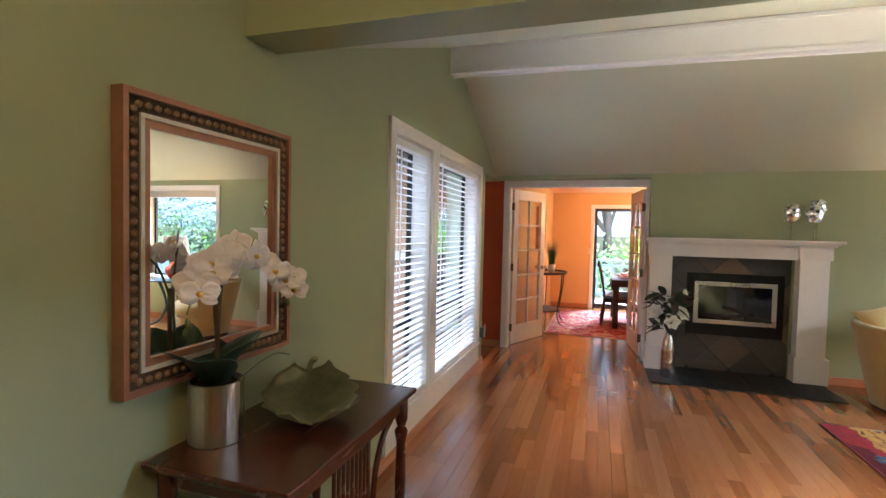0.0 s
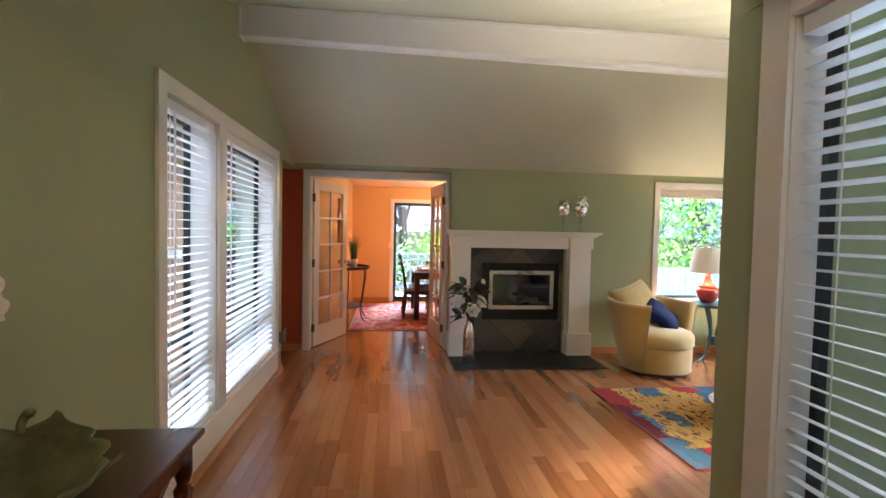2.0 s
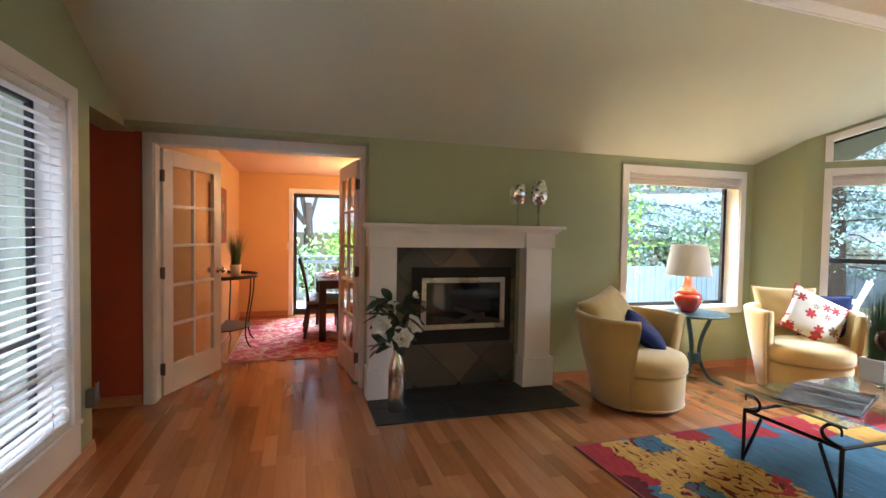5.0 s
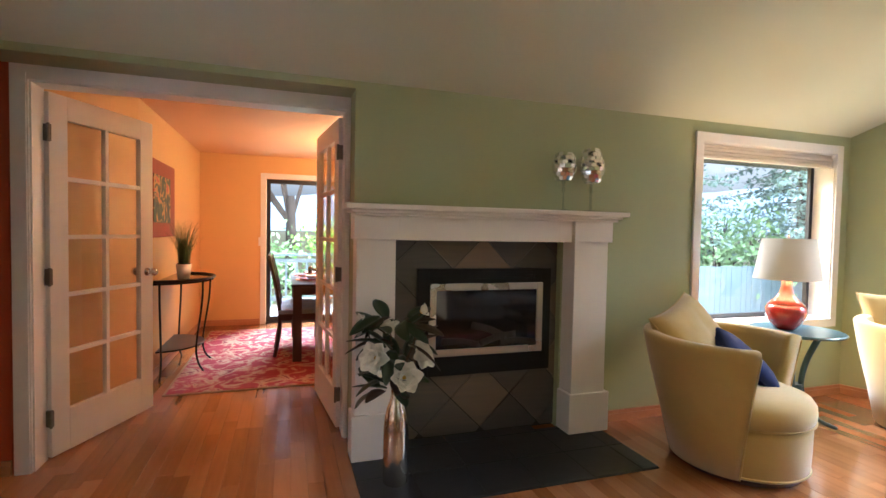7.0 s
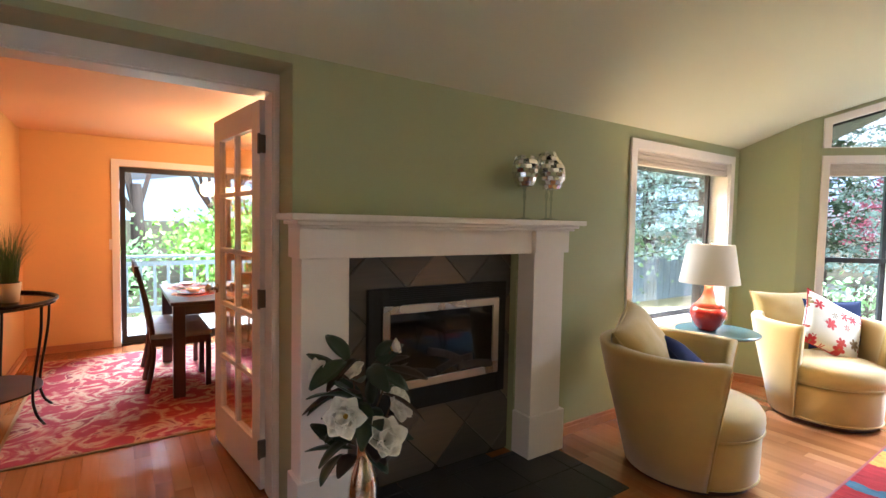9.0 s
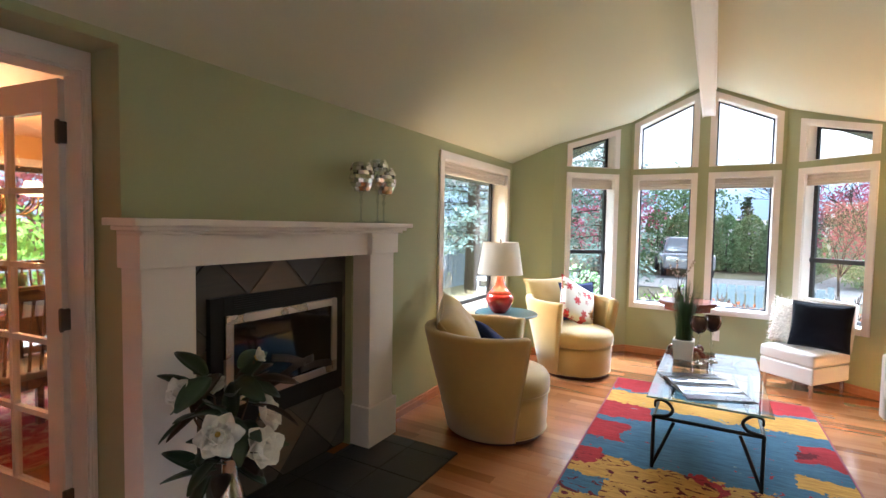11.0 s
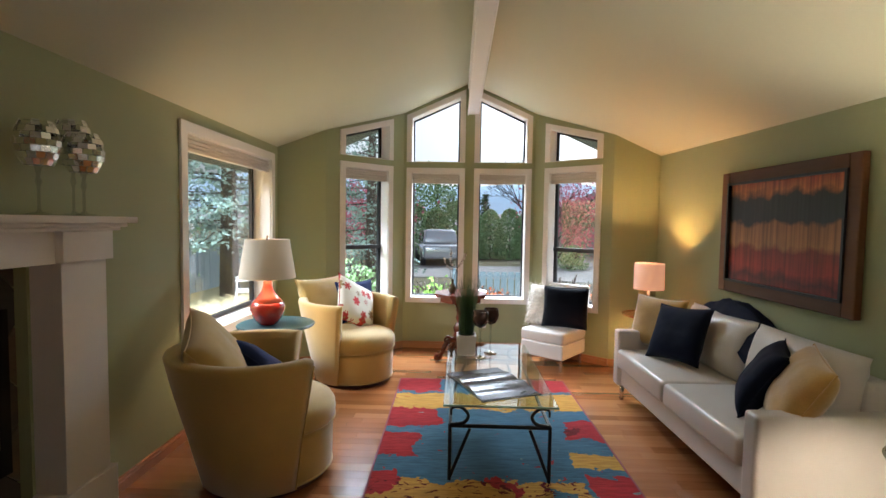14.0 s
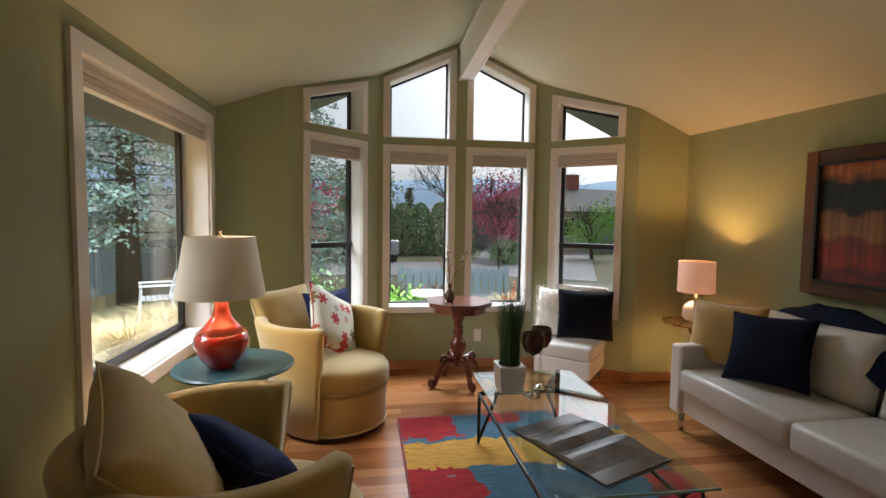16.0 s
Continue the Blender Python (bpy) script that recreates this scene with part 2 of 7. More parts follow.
def cushion(w, h, d, pinch=0.1, n=20, seed=0):
    """A stuffed cushion, w wide (x), h high (z), d thick (y), with drawn-out corners and a seam."""
    bm = B()
    g = {}
    for side in (1, -1):
        for i in range(n + 1):
            for j in range(n + 1):
                u, v = 2 * i / n - 1, 2 * j / n - 1
                edge = i in (0, n) or j in (0, n)
                if edge and side == -1:
                    g[side, i, j] = g[1, i, j]
                    continue
                bulge = max(0.0, (1 - abs(u) ** 3.0)) ** 0.5 * max(0.0, (1 - abs(v) ** 3.0)) ** 0.5
                k = 1 - pinch * (1 - abs(v) ** 2) * abs(u) ** 3
                q = 1 - pinch * (1 - abs(u) ** 2) * abs(v) ** 3
                wob = 0.10 * noise.noise((u * 1.7 + seed, v * 1.7, side)) + 0.05 * noise.noise((u * 5 + seed, v * 5, side))
                y = side * d / 2 * bulge * (1 + wob)
                g[side, i, j] = bm.verts.new((u * k * w / 2, y, v * q * h / 2 + h / 2))
    for side in (1, -1):
        for i in range(n):
            for j in range(n):
                q = [g[side, i, j], g[side, i + 1, j], g[side, i + 1, j + 1], g[side, i, j + 1]]
                bm.faces.new(q if side == -1 else q[::-1])
    return bm


def piping(w, h, pinch=0.1, n=20, r=0.004):
    """The welted seam round a cushion."""
    bm = B()
    line = []
    for i in range(n):
        line.append((2 * i / n - 1, -1))
    for i in range(n):
        line.append((1, 2 * i / n - 1))
    for i in range(n):
        line.append((1 - 2 * i / n, 1))
    for i in range(n + 1):
        line.append((-1, 1 - 2 * i / n))
    pts = []
    for u, v in line:
        k = 1 - pinch * (1 - abs(v) ** 2) * abs(u) ** 3
        q = 1 - pinch * (1 - abs(u) ** 2) * abs(v) ** 3
        pts.append((u * k * w / 2, 0, v * q * h / 2 + h / 2))
    return tube(bm, pts, r, 6)


class Run:
    """A wall's own measure: s along it, d out into the room, z up."""

    def __init__(self, p0, p1, into):
        self.p0 = Vector((*p0, 0))
        self.u = (Vector((*p1, 0)) - self.p0)
        self.length = self.u.length
        self.u.normalize()
        nrm = Vector((-self.u.y, self.u.x, 0))
        self.n = nrm if nrm.dot(Vector((*into, 0)) - self.p0) > 0 else -nrm

    def at(self, s, d, z):
        return self.p0 + self.u * s + self.n * d + Vector((0, 0, z))

    def block(self, bm, s0, s1, d0, d1, zb0, zt0, zb1=None, zt1=None):
        """A block between s0 and s1 whose bottom and top may slope."""
        zb1 = zb0 if zb1 is None else zb1
        zt1 = zt0 if zt1 is None else zt1
        v = [bm.verts.new(self.at(s, d, z)) for s, zz in ((s0, (zb0, zt0)), (s1, (zb1, zt1))) for d in (d0, d1) for z in zz]
        for q in ((0, 1, 3, 2), (4, 6, 7, 5), (0, 4, 5, 1), (2, 3, 7, 6), (0, 2, 6, 4), (1, 5, 7, 3)):
            bm.faces.new([v[i] for i in q])
        return bm

    def wall(self, tops, holes, thick=0.14, bottom=-0.3):
        """The wall under a roofline of (s, z), with through openings (s0, s1, z0, z1 at s0, z1 at s1)."""
        bm = B()
        cuts = sorted({t[0] for t in tops} | {h[0] for h in holes} | {h[1] for h in holes})
        top = lambda s: float(np.interp(s, [t[0] for t in tops], [t[1] for t in tops]))
        for a, b in zip(cuts, cuts[1:]):
            inside = sorted((h for h in holes if h[0] <= a + 1e-6 and h[1] >= b - 1e-6), key=lambda h: h[2])
            za, zb = bottom, bottom
            for h in inside:
                if h[2] > bottom:
                    self.block(bm, a, b, -thick, 0, za, h[2], zb, h[2])
                za = h[3] + (h[4] - h[3]) * (a - h[0]) / (h[1] - h[0])
                zb = h[3] + (h[4] - h[3]) * (b - h[0]) / (h[1] - h[0])
            self.block(bm, a, b, -thick, 0, za, top(a), zb, top(b))
        return bm


# ---- the plan: walls, openings and heights ----
NY, SY, WX = 6.72, 2.95, -0.28          # fireplace wall, painting wall, entry wall
DY = 6.95                               # wall with the double doors, set back
RIDGE_Y, RIDGE_Z, EAVE_Z = 4.845, 3.0, 2.146
BXN, BXM, BX0, BX1, BN0, BN1, BS1, BS0 = 5.57, 5.72, 5.84, 6.40, 6.285, 5.585, 4.115, 3.41   # the bay
EX = 1.93                               # wall between entry and outside
DW, DN, DE, DC = 0.03, 10.85, 3.70, 2.27   # dining room: west, north, east, ceiling
MID = (3.0, 4.8)

west = Run((WX, -1.2), (WX, DY), (1, 3))
sw = lambda y: y + 1.2
setting("wall_west", west.wall([(0, 2.75), (sw(2.35), 2.75), (sw(2.36), 2.20), (sw(2.53), 2.20), (sw(RIDGE_Y), RIDGE_Z), (sw(NY), EAVE_Z + 0.04), (sw(DY), 2.2)],
        [(sw(3.65), sw(4.345), 0.27, 2.06, 2.06), (sw(4.485), sw(5.85), 0.27, 2.06, 2.06), (sw(6.13), sw(DY), -0.3, 2.10, 2.10)], 0.2),
        SAGE, "sage green painted wall with a tall pair of windows", "wall")
north = Run((WX, NY), (BXN, NY), MID)
sn = lambda x: x - WX
setting("wall_north", north.wall([(0, EAVE_Z), (sn(BXN), EAVE_Z)],
        [(0.0, sn(1.474), -0.3, 2.105, 2.105), (sn(1.70), sn(2.84), -0.3, 1.25, 1.25), (sn(3.993), sn(5.398), 0.64, 1.999, 1.999)], 0.21),
        SAGE, "sage green painted fireplace wall", "wall")
doorw = Run((-2.6, DY), (DE, DY), MID)
sd = lambda x: x + 2.6
DOOR0, DOOR1, DOORZ = -0.15, 1.455, 2.035
dbm = doorw.wall([(0, 2.3), (sd(DE), 2.3)], [(sd(DOOR0), sd(DOOR1), -0.3, DOORZ, DOORZ)], 0.13)
wall_doors = setting("wall_doors", dbm, [SAGE, RED, ORANGE], "wall with the double doorway, red towards the hall, orange towards the dining room", "wall")
for f in wall_doors.data.polygons:
    if f.center.y > DY + 0.12:
        f.material_index = 2
    elif f.center.x < -1.0 and f.normal.y < -0.5:
        f.material_index = 1
red = B()
doorw.block(red, sd(-2.5), sd(-0.235), 0.0, 0.006, 0.0, 2.29)
setting("wall_hall_red", red, RED, "brick red painted hall wall", "wall")
# hall beyond the opening in the west wall
hall = B()
box(hall, -2.6, -2.46, 5.5, DY, -0.3, 2.3)
box(hall, -2.46, -0.48, 5.99, 6.13, -0.3, 2.3)
setting("wall_hall", hall, RED, "brick red painted hall walls", "wall")

bay = [Run((BXN, NY), (BXM, BN0), MID), Run((BXM, BN0), (BX1, BN1), MID), Run((BX1, BN1), (BX1, BS1), MID),
       Run((BX1, BS1), (BX0, BS0), MID), Run((BX0, BS0), (BX0, SY), MID)]


def roof(y):
    k = (RIDGE_Z - EAVE_Z) / (NY - RIDGE_Y)
    return RIDGE_Z - k * abs(y - RIDGE_Y)


LB, LS = bay[1].length, bay[3].length
setting("wall_bay_1", bay[0].wall([(0, roof(NY) + 0.05), (bay[0].length, roof(BN0) + 0.05)], []), SAGE, "narrow sage green wall beside the bay", "wall")
setting("wall_bay_2", bay[1].wall([(0, roof(BN0) + 0.05), (LB, roof(BN1) + 0.05)],
        [(0.21, 0.76, 0.58, 2.0, 2.0), (0.21, 0.76, 2.12, 2.33, 2.50)], 0.17), SAGE, "slanting sage green bay wall with a narrow window", "wall")
LC = bay[2].length
setting("wall_bay_3", bay[2].wall([(0, roof(BN1) + 0.05), (LC / 2, RIDGE_Z + 0.05), (LC, roof(BS1) + 0.05)],
        [(0.085, 0.635, 0.58, 2.0, 2.0), (0.085, 0.635, 2.12, 2.61, 2.85), (0.847, 1.383, 0.58, 2.0, 2.0), (0.847, 1.383, 2.12, 2.85, 2.61)], 0.17),
        SAGE, "sage green bay wall with a pair of tall windows", "wall")
setting("wall_bay_4", bay[3].wall([(0, roof(BS1) + 0.05), (LS, roof(BS0) + 0.05)],
        [(0.19, 0.73, 0.58, 2.0, 2.0), (0.19, 0.73, 2.12, 2.475, 2.325)], 0.17), SAGE, "slanting sage green bay wall with a narrow window", "wall")
setting("wall_bay_5", bay[4].wall([(0, roof(BS0) + 0.05), (bay[4].length, roof(SY) + 0.05)], []), SAGE, "narrow sage green wall beside the bay", "wall")
PY = 2.80                               # the sofa wall runs a little askew
south = Run((EX, PY), (BX0, SY), MID)
setting("wall_south", south.wall([(0, 2.36), (1.5, 2.2), (2.2, 2.18), (south.length, 2.18)], []), SAGE, "sage green painted wall behind the sofa", "wall")
east = Run((EX, -1.2), (EX, PY - 0.14), (0, 1))
se = lambda y: y + 1.2
setting("wall_entry", east.wall([(0, 2.9), (se(PY - 0.14), 2.9)], [(se(1.37), se(2.53), 0.30, 2.07, 2.07)]), SAGE, "sage green entry wall with a window", "wall")
pier = B()
box(pier, EX, EX + 0.14, PY - 0.14, PY - 0.001, 2.16, 2.9)
box(pier, EX + 0.02, EX + 0.1, PY - 0.12, PY - 0.02, 0.2, 2.16)
setting("wall_pier", pier, SAGE, "sage green end of the wall", "wall")
back = B()
box(back, WX - 0.2, EX + 0.14, -1.34, -1.2, -0.3, 2.9)
setting("wall_back", back, SAGE, "sage green entry wall behind the walk", "wall")
head = B()
box(head, WX + 0.001, EX - 0.001, 2.35, 2.53, 2.13, 2.90)
setting("entry_header", head, SAGE, "deep painted header over the entry", "header")

# dining room
da = Run((DOOR0 - 0.02, DY + 0.131), (DW, 8.15), (1, 9))
setting("wall_dining_splay", da.wall([(0, 2.3), (da.length, 2.3)], []), ORANGE, "orange painted wall beside the open door", "wall")
dw = Run((DW, 8.15), (DW, DN), (1, 9))
setting("wall_dining_west", dw.wall([(0, 2.3), (dw.length, 2.3)], []), ORANGE, "orange painted dining room wall", "wall")
dn = Run((DW - 0.14, DN), (DE + 0.14, DN), (1, 9))
SL0, SL1, SLZ = 0.84, 3.05, 1.97
setting("wall_dining_north", dn.wall([(0, 2.3), (DE - DW + 0.28, 2.3)], [(SL0 - DW + 0.14, SL1 - DW + 0.14, -0.3, SLZ, SLZ)]), ORANGE,
        "orange painted wall with a sliding glass door", "wall")
de = Run((DE, DY + 0.131), (DE, DN), (1, 9))
setting("wall_dining_east", de.wall([(0, 2.3), (de.length, 2.3)], []), ORANGE, "orange painted dining room wall", "wall")


def slab(outline, thick=0.12):
    """A ceiling from an outline of points, with thickness upwards."""
    bm = B()
    lo = [bm.verts.new(p) for p in outline]
    hi = [bm.verts.new((p[0], p[1], p[2] + thick)) for p in outline]
    bm.faces.new(lo)
    bm.faces.new(hi[::-1])
    for i in range(len(lo)):
        j = (i + 1) % len(lo)
        bm.faces.new((lo[i], hi[i], hi[j], lo[j]))
    return bm


XE = BX1 + 0.16
setting("ceiling_north", slab([(WX - 0.2, RIDGE_Y, RIDGE_Z), (XE, RIDGE_Y, RIDGE_Z), (XE, NY + 0.01, roof(NY + 0.01)), (WX - 0.2, NY + 0.01, roof(NY + 0.01))]),
        CEIL, "sloping painted ceiling of the living room", "ceiling")


def south_slope():
    """The south slope, a little flatter towards the entry."""
    bm = B()
    cols = []
    for i in range(17):
        x = EX + (XE - EX) * i / 16
        t = min(1.0, (x - EX) / 1.5)
        t = t * t * (3 - 2 * t)
        k = 0.3625 + ((RIDGE_Z - EAVE_Z) / (NY - RIDGE_Y) - 0.3625) * t
        cols.append([bm.verts.new((x, y, RIDGE_Z - k * (RIDGE_Y - y) + up)) for up in (0, 0.12) for y in (RIDGE_Y, (RIDGE_Y + SY) / 2, SY - 0.27)])
    for c, d in zip(cols, cols[1:]):
        for j in (0, 1, 3, 4):
            bm.faces.new((c[j], c[j + 1], d[j + 1], d[j]))
        bm.faces.new((c[2], c[5], d[5], d[2]))
        bm.faces.new((c[0], d[0], d[3], c[3]))
    for c in (cols[0], cols[-1]):
        bm.faces.new((c[0], c[1], c[2], c[5], c[4], c[3]))
    return bm


setting("ceiling_south", south_slope(), CEIL, "sloping painted ceiling of the living room", "ceiling")
setting("ceiling_entry_slope", slab([(WX - 0.2, RIDGE_Y, RIDGE_Z), (EX, RIDGE_Y, RIDGE_Z), (EX, 2.51, 2.145), (WX - 0.2, 2.51, 2.145)]),
        CEIL, "sloping painted ceiling towards the entry", "ceiling")
flat = B()
box(flat, WX - 0.2, EX + 0.14, -1.34, 2.35, 2.75, 2.87)
setting("ceiling_entry", flat, CEIL, "flat painted entry ceiling", "ceiling")
dc = B()
box(dc, DW - 0.4, DE + 0.14, DY + 0.13, DN + 0.14, DC, DC + 0.12)
setting("ceiling_dining", dc, ORANGE_CEIL, "pale orange dining room ceiling", "ceiling")
hc = B()
box(hc, -2.6, WX - 0.2, 5.5, DY + 0.13, 2.3, 2.42)
box(hc, WX - 0.2, DE, NY + 0.015, DY + 0.13, 2.31, 2.42)
setting("ceiling_hall", hc, CEIL, "plain hall ceiling", "ceiling")

# ridge beam with its thin edge boards
beam = thing("ridge_beam", "white painted ridge beam under the ceiling", "beam", kind="structure")
BY0, BY1 = 4.762, 4.865


def along_beam(y0, y1, lo, hi, x0=WX + 0.002, x1=BX1 + 0.02, fall=0.0):
    """A board the length of the ridge; its lower edge comes down a little towards the bay."""
    bm = bx(x0, x1, y0, y1, lo, hi, bev=0.004)
    for v in bm.verts:
        if v.co.z < (lo + hi) / 2:
            v.co.z -= fall * (v.co.x - x0) / (x1 - x0)
    return bm


part("beam_box", along_beam(BY0, BY1, 2.765, 2.985, fall=0.11), BEAMW, beam)
for y0, y1 in ((BY0 - 0.012, BY0 + 0.002), (BY1 - 0.002, BY1 + 0.012)):
    edge_board = along_beam(y0, y1, 2.755, 2.782, x1=BX1 + 0.01)
    for v in edge_board.verts:
        v.co.z -= 0.11 * (v.co.x - WX) / (BX1 - WX)
    part("beam_edge", edge_board, BEAMW, beam)
    part("beam_crown", bx(WX + 0.002, BX1 + 0.01, y0, y1, 2.935, 2.96), BEAMW, beam)
part("beam_end", bx(WX + 0.001, WX + 0.014, BY0 - 0.015, BY1 + 0.015, 2.75, 2.97), BEAMW, beam)

# baseboards
base = thing("baseboard", "reddish oak baseboard along the walls", "baseboard", kind="structure")


def skirting(run, s0, s1, h=0.075, t=0.014, d=0.0):
    bm = B()
    run.block(bm, s0, s1, d, d + t, 0.0, h)
    run.block(bm, s0, s1, d + t, d + t + 0.006, 0.0, h * 0.7)
    return part("board", bm, BASEW, base)


skirting(west, 0.2, sw(6.13))
skirting(north, sn(3.15), sn(BXN))
for r in bay:
    skirting(r, 0, r.length)
skirting(south, 0, south.length)
skirting(east, 0, se(PY - 0.14))
skirting(doorw, 0.2, sd(-0.235), d=0.006)
skirting(dw, 0, dw.length)
skirting(dn, 0.14, SL0 - DW + 0.14 - 0.08)

# ---- windows ----
SHADE = mat("folded_window_shade", (0.62, 0.56, 0.50), 0.8, var=0.06, fine=300, bump=0.3, depth=0.001)


def window(name, run, s0, s1, z0, z1, z1b=None, depth=0.10, fr=0.022, sides="lrtb", casing=0.065, rail=None, shade=True, label="", out=(1, 1, 1, 1)):
    """One light in a wall opening: lining, casing, dark frame and pane. out: casing at the left, right, top, bottom."""
    z1b = z1 if z1b is None else z1b
    w = thing(name, label or "white cased window with a dark frame", "window", kind="structure")
    k = (z1b - z1) / (s1 - s0)
    c = casing
    lin = B()
    back_ = -max(0.13, depth + 0.03)
    run.block(lin, s0, s0 + 0.008, back_, 0.0, z0, z1, z0, z1)
    run.block(lin, s1 - 0.008, s1, back_, 0.0, z0, z1b, z0, z1b)
    run.block(lin, s0, s1, back_, 0.0, z0, z0 + 0.008)
    run.block(lin, s0, s1, back_, 0.0, z1 - 0.008, z1, z1b - 0.008, z1b)
    part("lining", lin, WHITE, w)
    if out[0]:
        part("casing", run.block(B(), s0 - c, s0 + 0.003, 0.0, 0.018, z0 - c * out[3], z1 - k * c + c * out[2], z0 - c * out[3], z1 + c * out[2]), WHITE, w)
    if out[1]:
        part("casing", run.block(B(), s1 - 0.003, s1 + c, 0.0, 0.018, z0 - c * out[3], z1b + c * out[2], z0 - c * out[3], z1b + k * c + c * out[2]), WHITE, w)
    if out[2]:
        part("casing", run.block(B(), s0 + 0.003, s1 - 0.003, 0.0, 0.017, z1 - 0.003, z1 + c, z1b - 0.003, z1b + c), WHITE, w)
    if out[3]:
        part("window_sill", run.block(B(), s0 + 0.003, s1 - 0.003, 0.0, 0.026, z0 - c, z0 + 0.003), WHITE, w)
    f0, f1 = -depth - 0.03, -depth
    fb = B()
    wid = {q: (fr if q in sides else 0.006) for q in "lrtb"}
    run.block(fb, s0 + 0.008, s0 + 0.008 + wid["l"], f0, f1, z0 + 0.008, z1 - 0.008, z0 + 0.008, z1 - 0.008 + k * wid["l"])
    run.block(fb, s1 - 0.008 - wid["r"], s1 - 0.008, f0, f1, z0 + 0.008, z1b - 0.008 - k * wid["r"], z0 + 0.008, z1b - 0.008)
    run.block(fb, s0 + 0.008, s1 - 0.008, f0, f1 - 0.002, z0 + 0.008, z0 + 0.008 + wid["b"])
    run.block(fb, s0 + 0.008, s1 - 0.008, f0, f1 - 0.002, z1 - 0.008 - wid["t"], z1 - 0.008, z1b - 0.008 - wid["t"], z1b - 0.008)
    part("window_frame", fb, BLACKF, w)
    if rail:
        part("meeting_rail", run.block(B(), s0 + 0.008, s1 - 0.008, f0, f1 + 0.015, rail - 0.022, rail + 0.022), BLACKF, w)
    pane = part("pane", run.block(B(), s0 + 0.01, s1 - 0.01, f0 + 0.012, f0 + 0.016, z0 + 0.01, z1 - 0.01, z0 + 0.01, z1b - 0.01), GLASS, w)
    pane.visible_shadow = False
    if shade:
        sh = thing("roman_blind", "folded up fabric window shade", "shade")
        for i in range(4):
            part("fold", run.block(B(), s0 + 0.01, s1 - 0.01, -0.075 + 0.006 * i, -0.02 + 0.007 * (i % 2), z1 - 0.008 - 0.027 * (i + 1), z1 - 0.008 - 0.027 * i - 0.005), SHADE, sh)
    return w


window("window_1", north, sn(3.993), sn(5.398), 0.64, 1.999, depth=0.16, fr=0.035, sides="rb", label="wide cased window beside the fireplace, looking onto a garden")
window("window_2", bay[1], 0.21, 0.76, 0.58, 2.0, depth=0.13, casing=0.055, rail=1.16, fr=0.035, sides="rb", out=(1, 1, 1, 1))
window("window_3", bay[1], 0.21, 0.76, 2.12, 2.33, 2.50, depth=0.13, casing=0.055, fr=0.022, sides="rlt", out=(1, 1, 1, 0), shade=False, label="small slanting transom window")
window("window_4", bay[2], 0.085, 0.635, 0.58, 2.0, depth=0.13, casing=0.055, fr=0.016)
window("window_5", bay[2], 0.085, 0.635, 2.12, 2.61, 2.85, depth=0.13, casing=0.055, fr=0.016, out=(1, 1, 1, 0), shade=False, label="tall slanting transom window under the ridge")
window("window_6", bay[2], 0.847, 1.383, 0.58, 2.0, depth=0.13, casing=0.055, fr=0.016)
window("window_7", bay[2], 0.847, 1.383, 2.12, 2.85, 2.61, depth=0.13, casing=0.055, fr=0.016, out=(1, 1, 1, 0), shade=False, label="tall slanting transom window under the ridge")
window("window_8", bay[3], 0.19, 0.73, 0.58, 2.0, depth=0.13, casing=0.055, rail=1.16, fr=0.035, sides="lb")
window("window_9", bay[3], 0.19, 0.73, 2.12, 2.475, 2.325, depth=0.13, casing=0.055, fr=0.022, sides="lrt", out=(1, 1, 1, 0), shade=False, label="small slanting transom window")
window("window_10", west, sw(3.65), sw(4.345), 0.27, 2.06, depth=0.15, fr=0.03, casing=0.08, rail=0.77, shade=False, out=(1, 0, 1, 0), label="tall cased window behind white blinds")
window("window_11", west, sw(4.485), sw(5.85), 0.27, 2.06, depth=0.15, fr=0.03, casing=0.08, rail=0.77, shade=False, out=(0, 1, 1, 0), label="tall cased window behind white blinds")
window("window_12", east, se(1.37), se(2.53), 0.30, 2.07, casing=0.10, shade=False, label="entry window behind white blinds")
mull = thing("window_mullion", "white painted post and apron of the tall windows", "trim", kind="structure")
part("post", west.block(B(), sw(4.348), sw(4.482), 0.0, 0.017, 0.27, 2.14), WHITE, mull)
part("apron", west.block(B(), sw(3.57), sw(5.93), 0.0, 0.0165, 0.075, 0.268), WHITE, mull)
part("sill", west.block(B(), sw(3.57), sw(5.93), 0.017, 0.03, 0.255, 0.275), WHITE, mull)

BLIND = mat("white_blind_slat", (0.80, 0.80, 0.80), 0.45, var=0.03, bump=0.02)


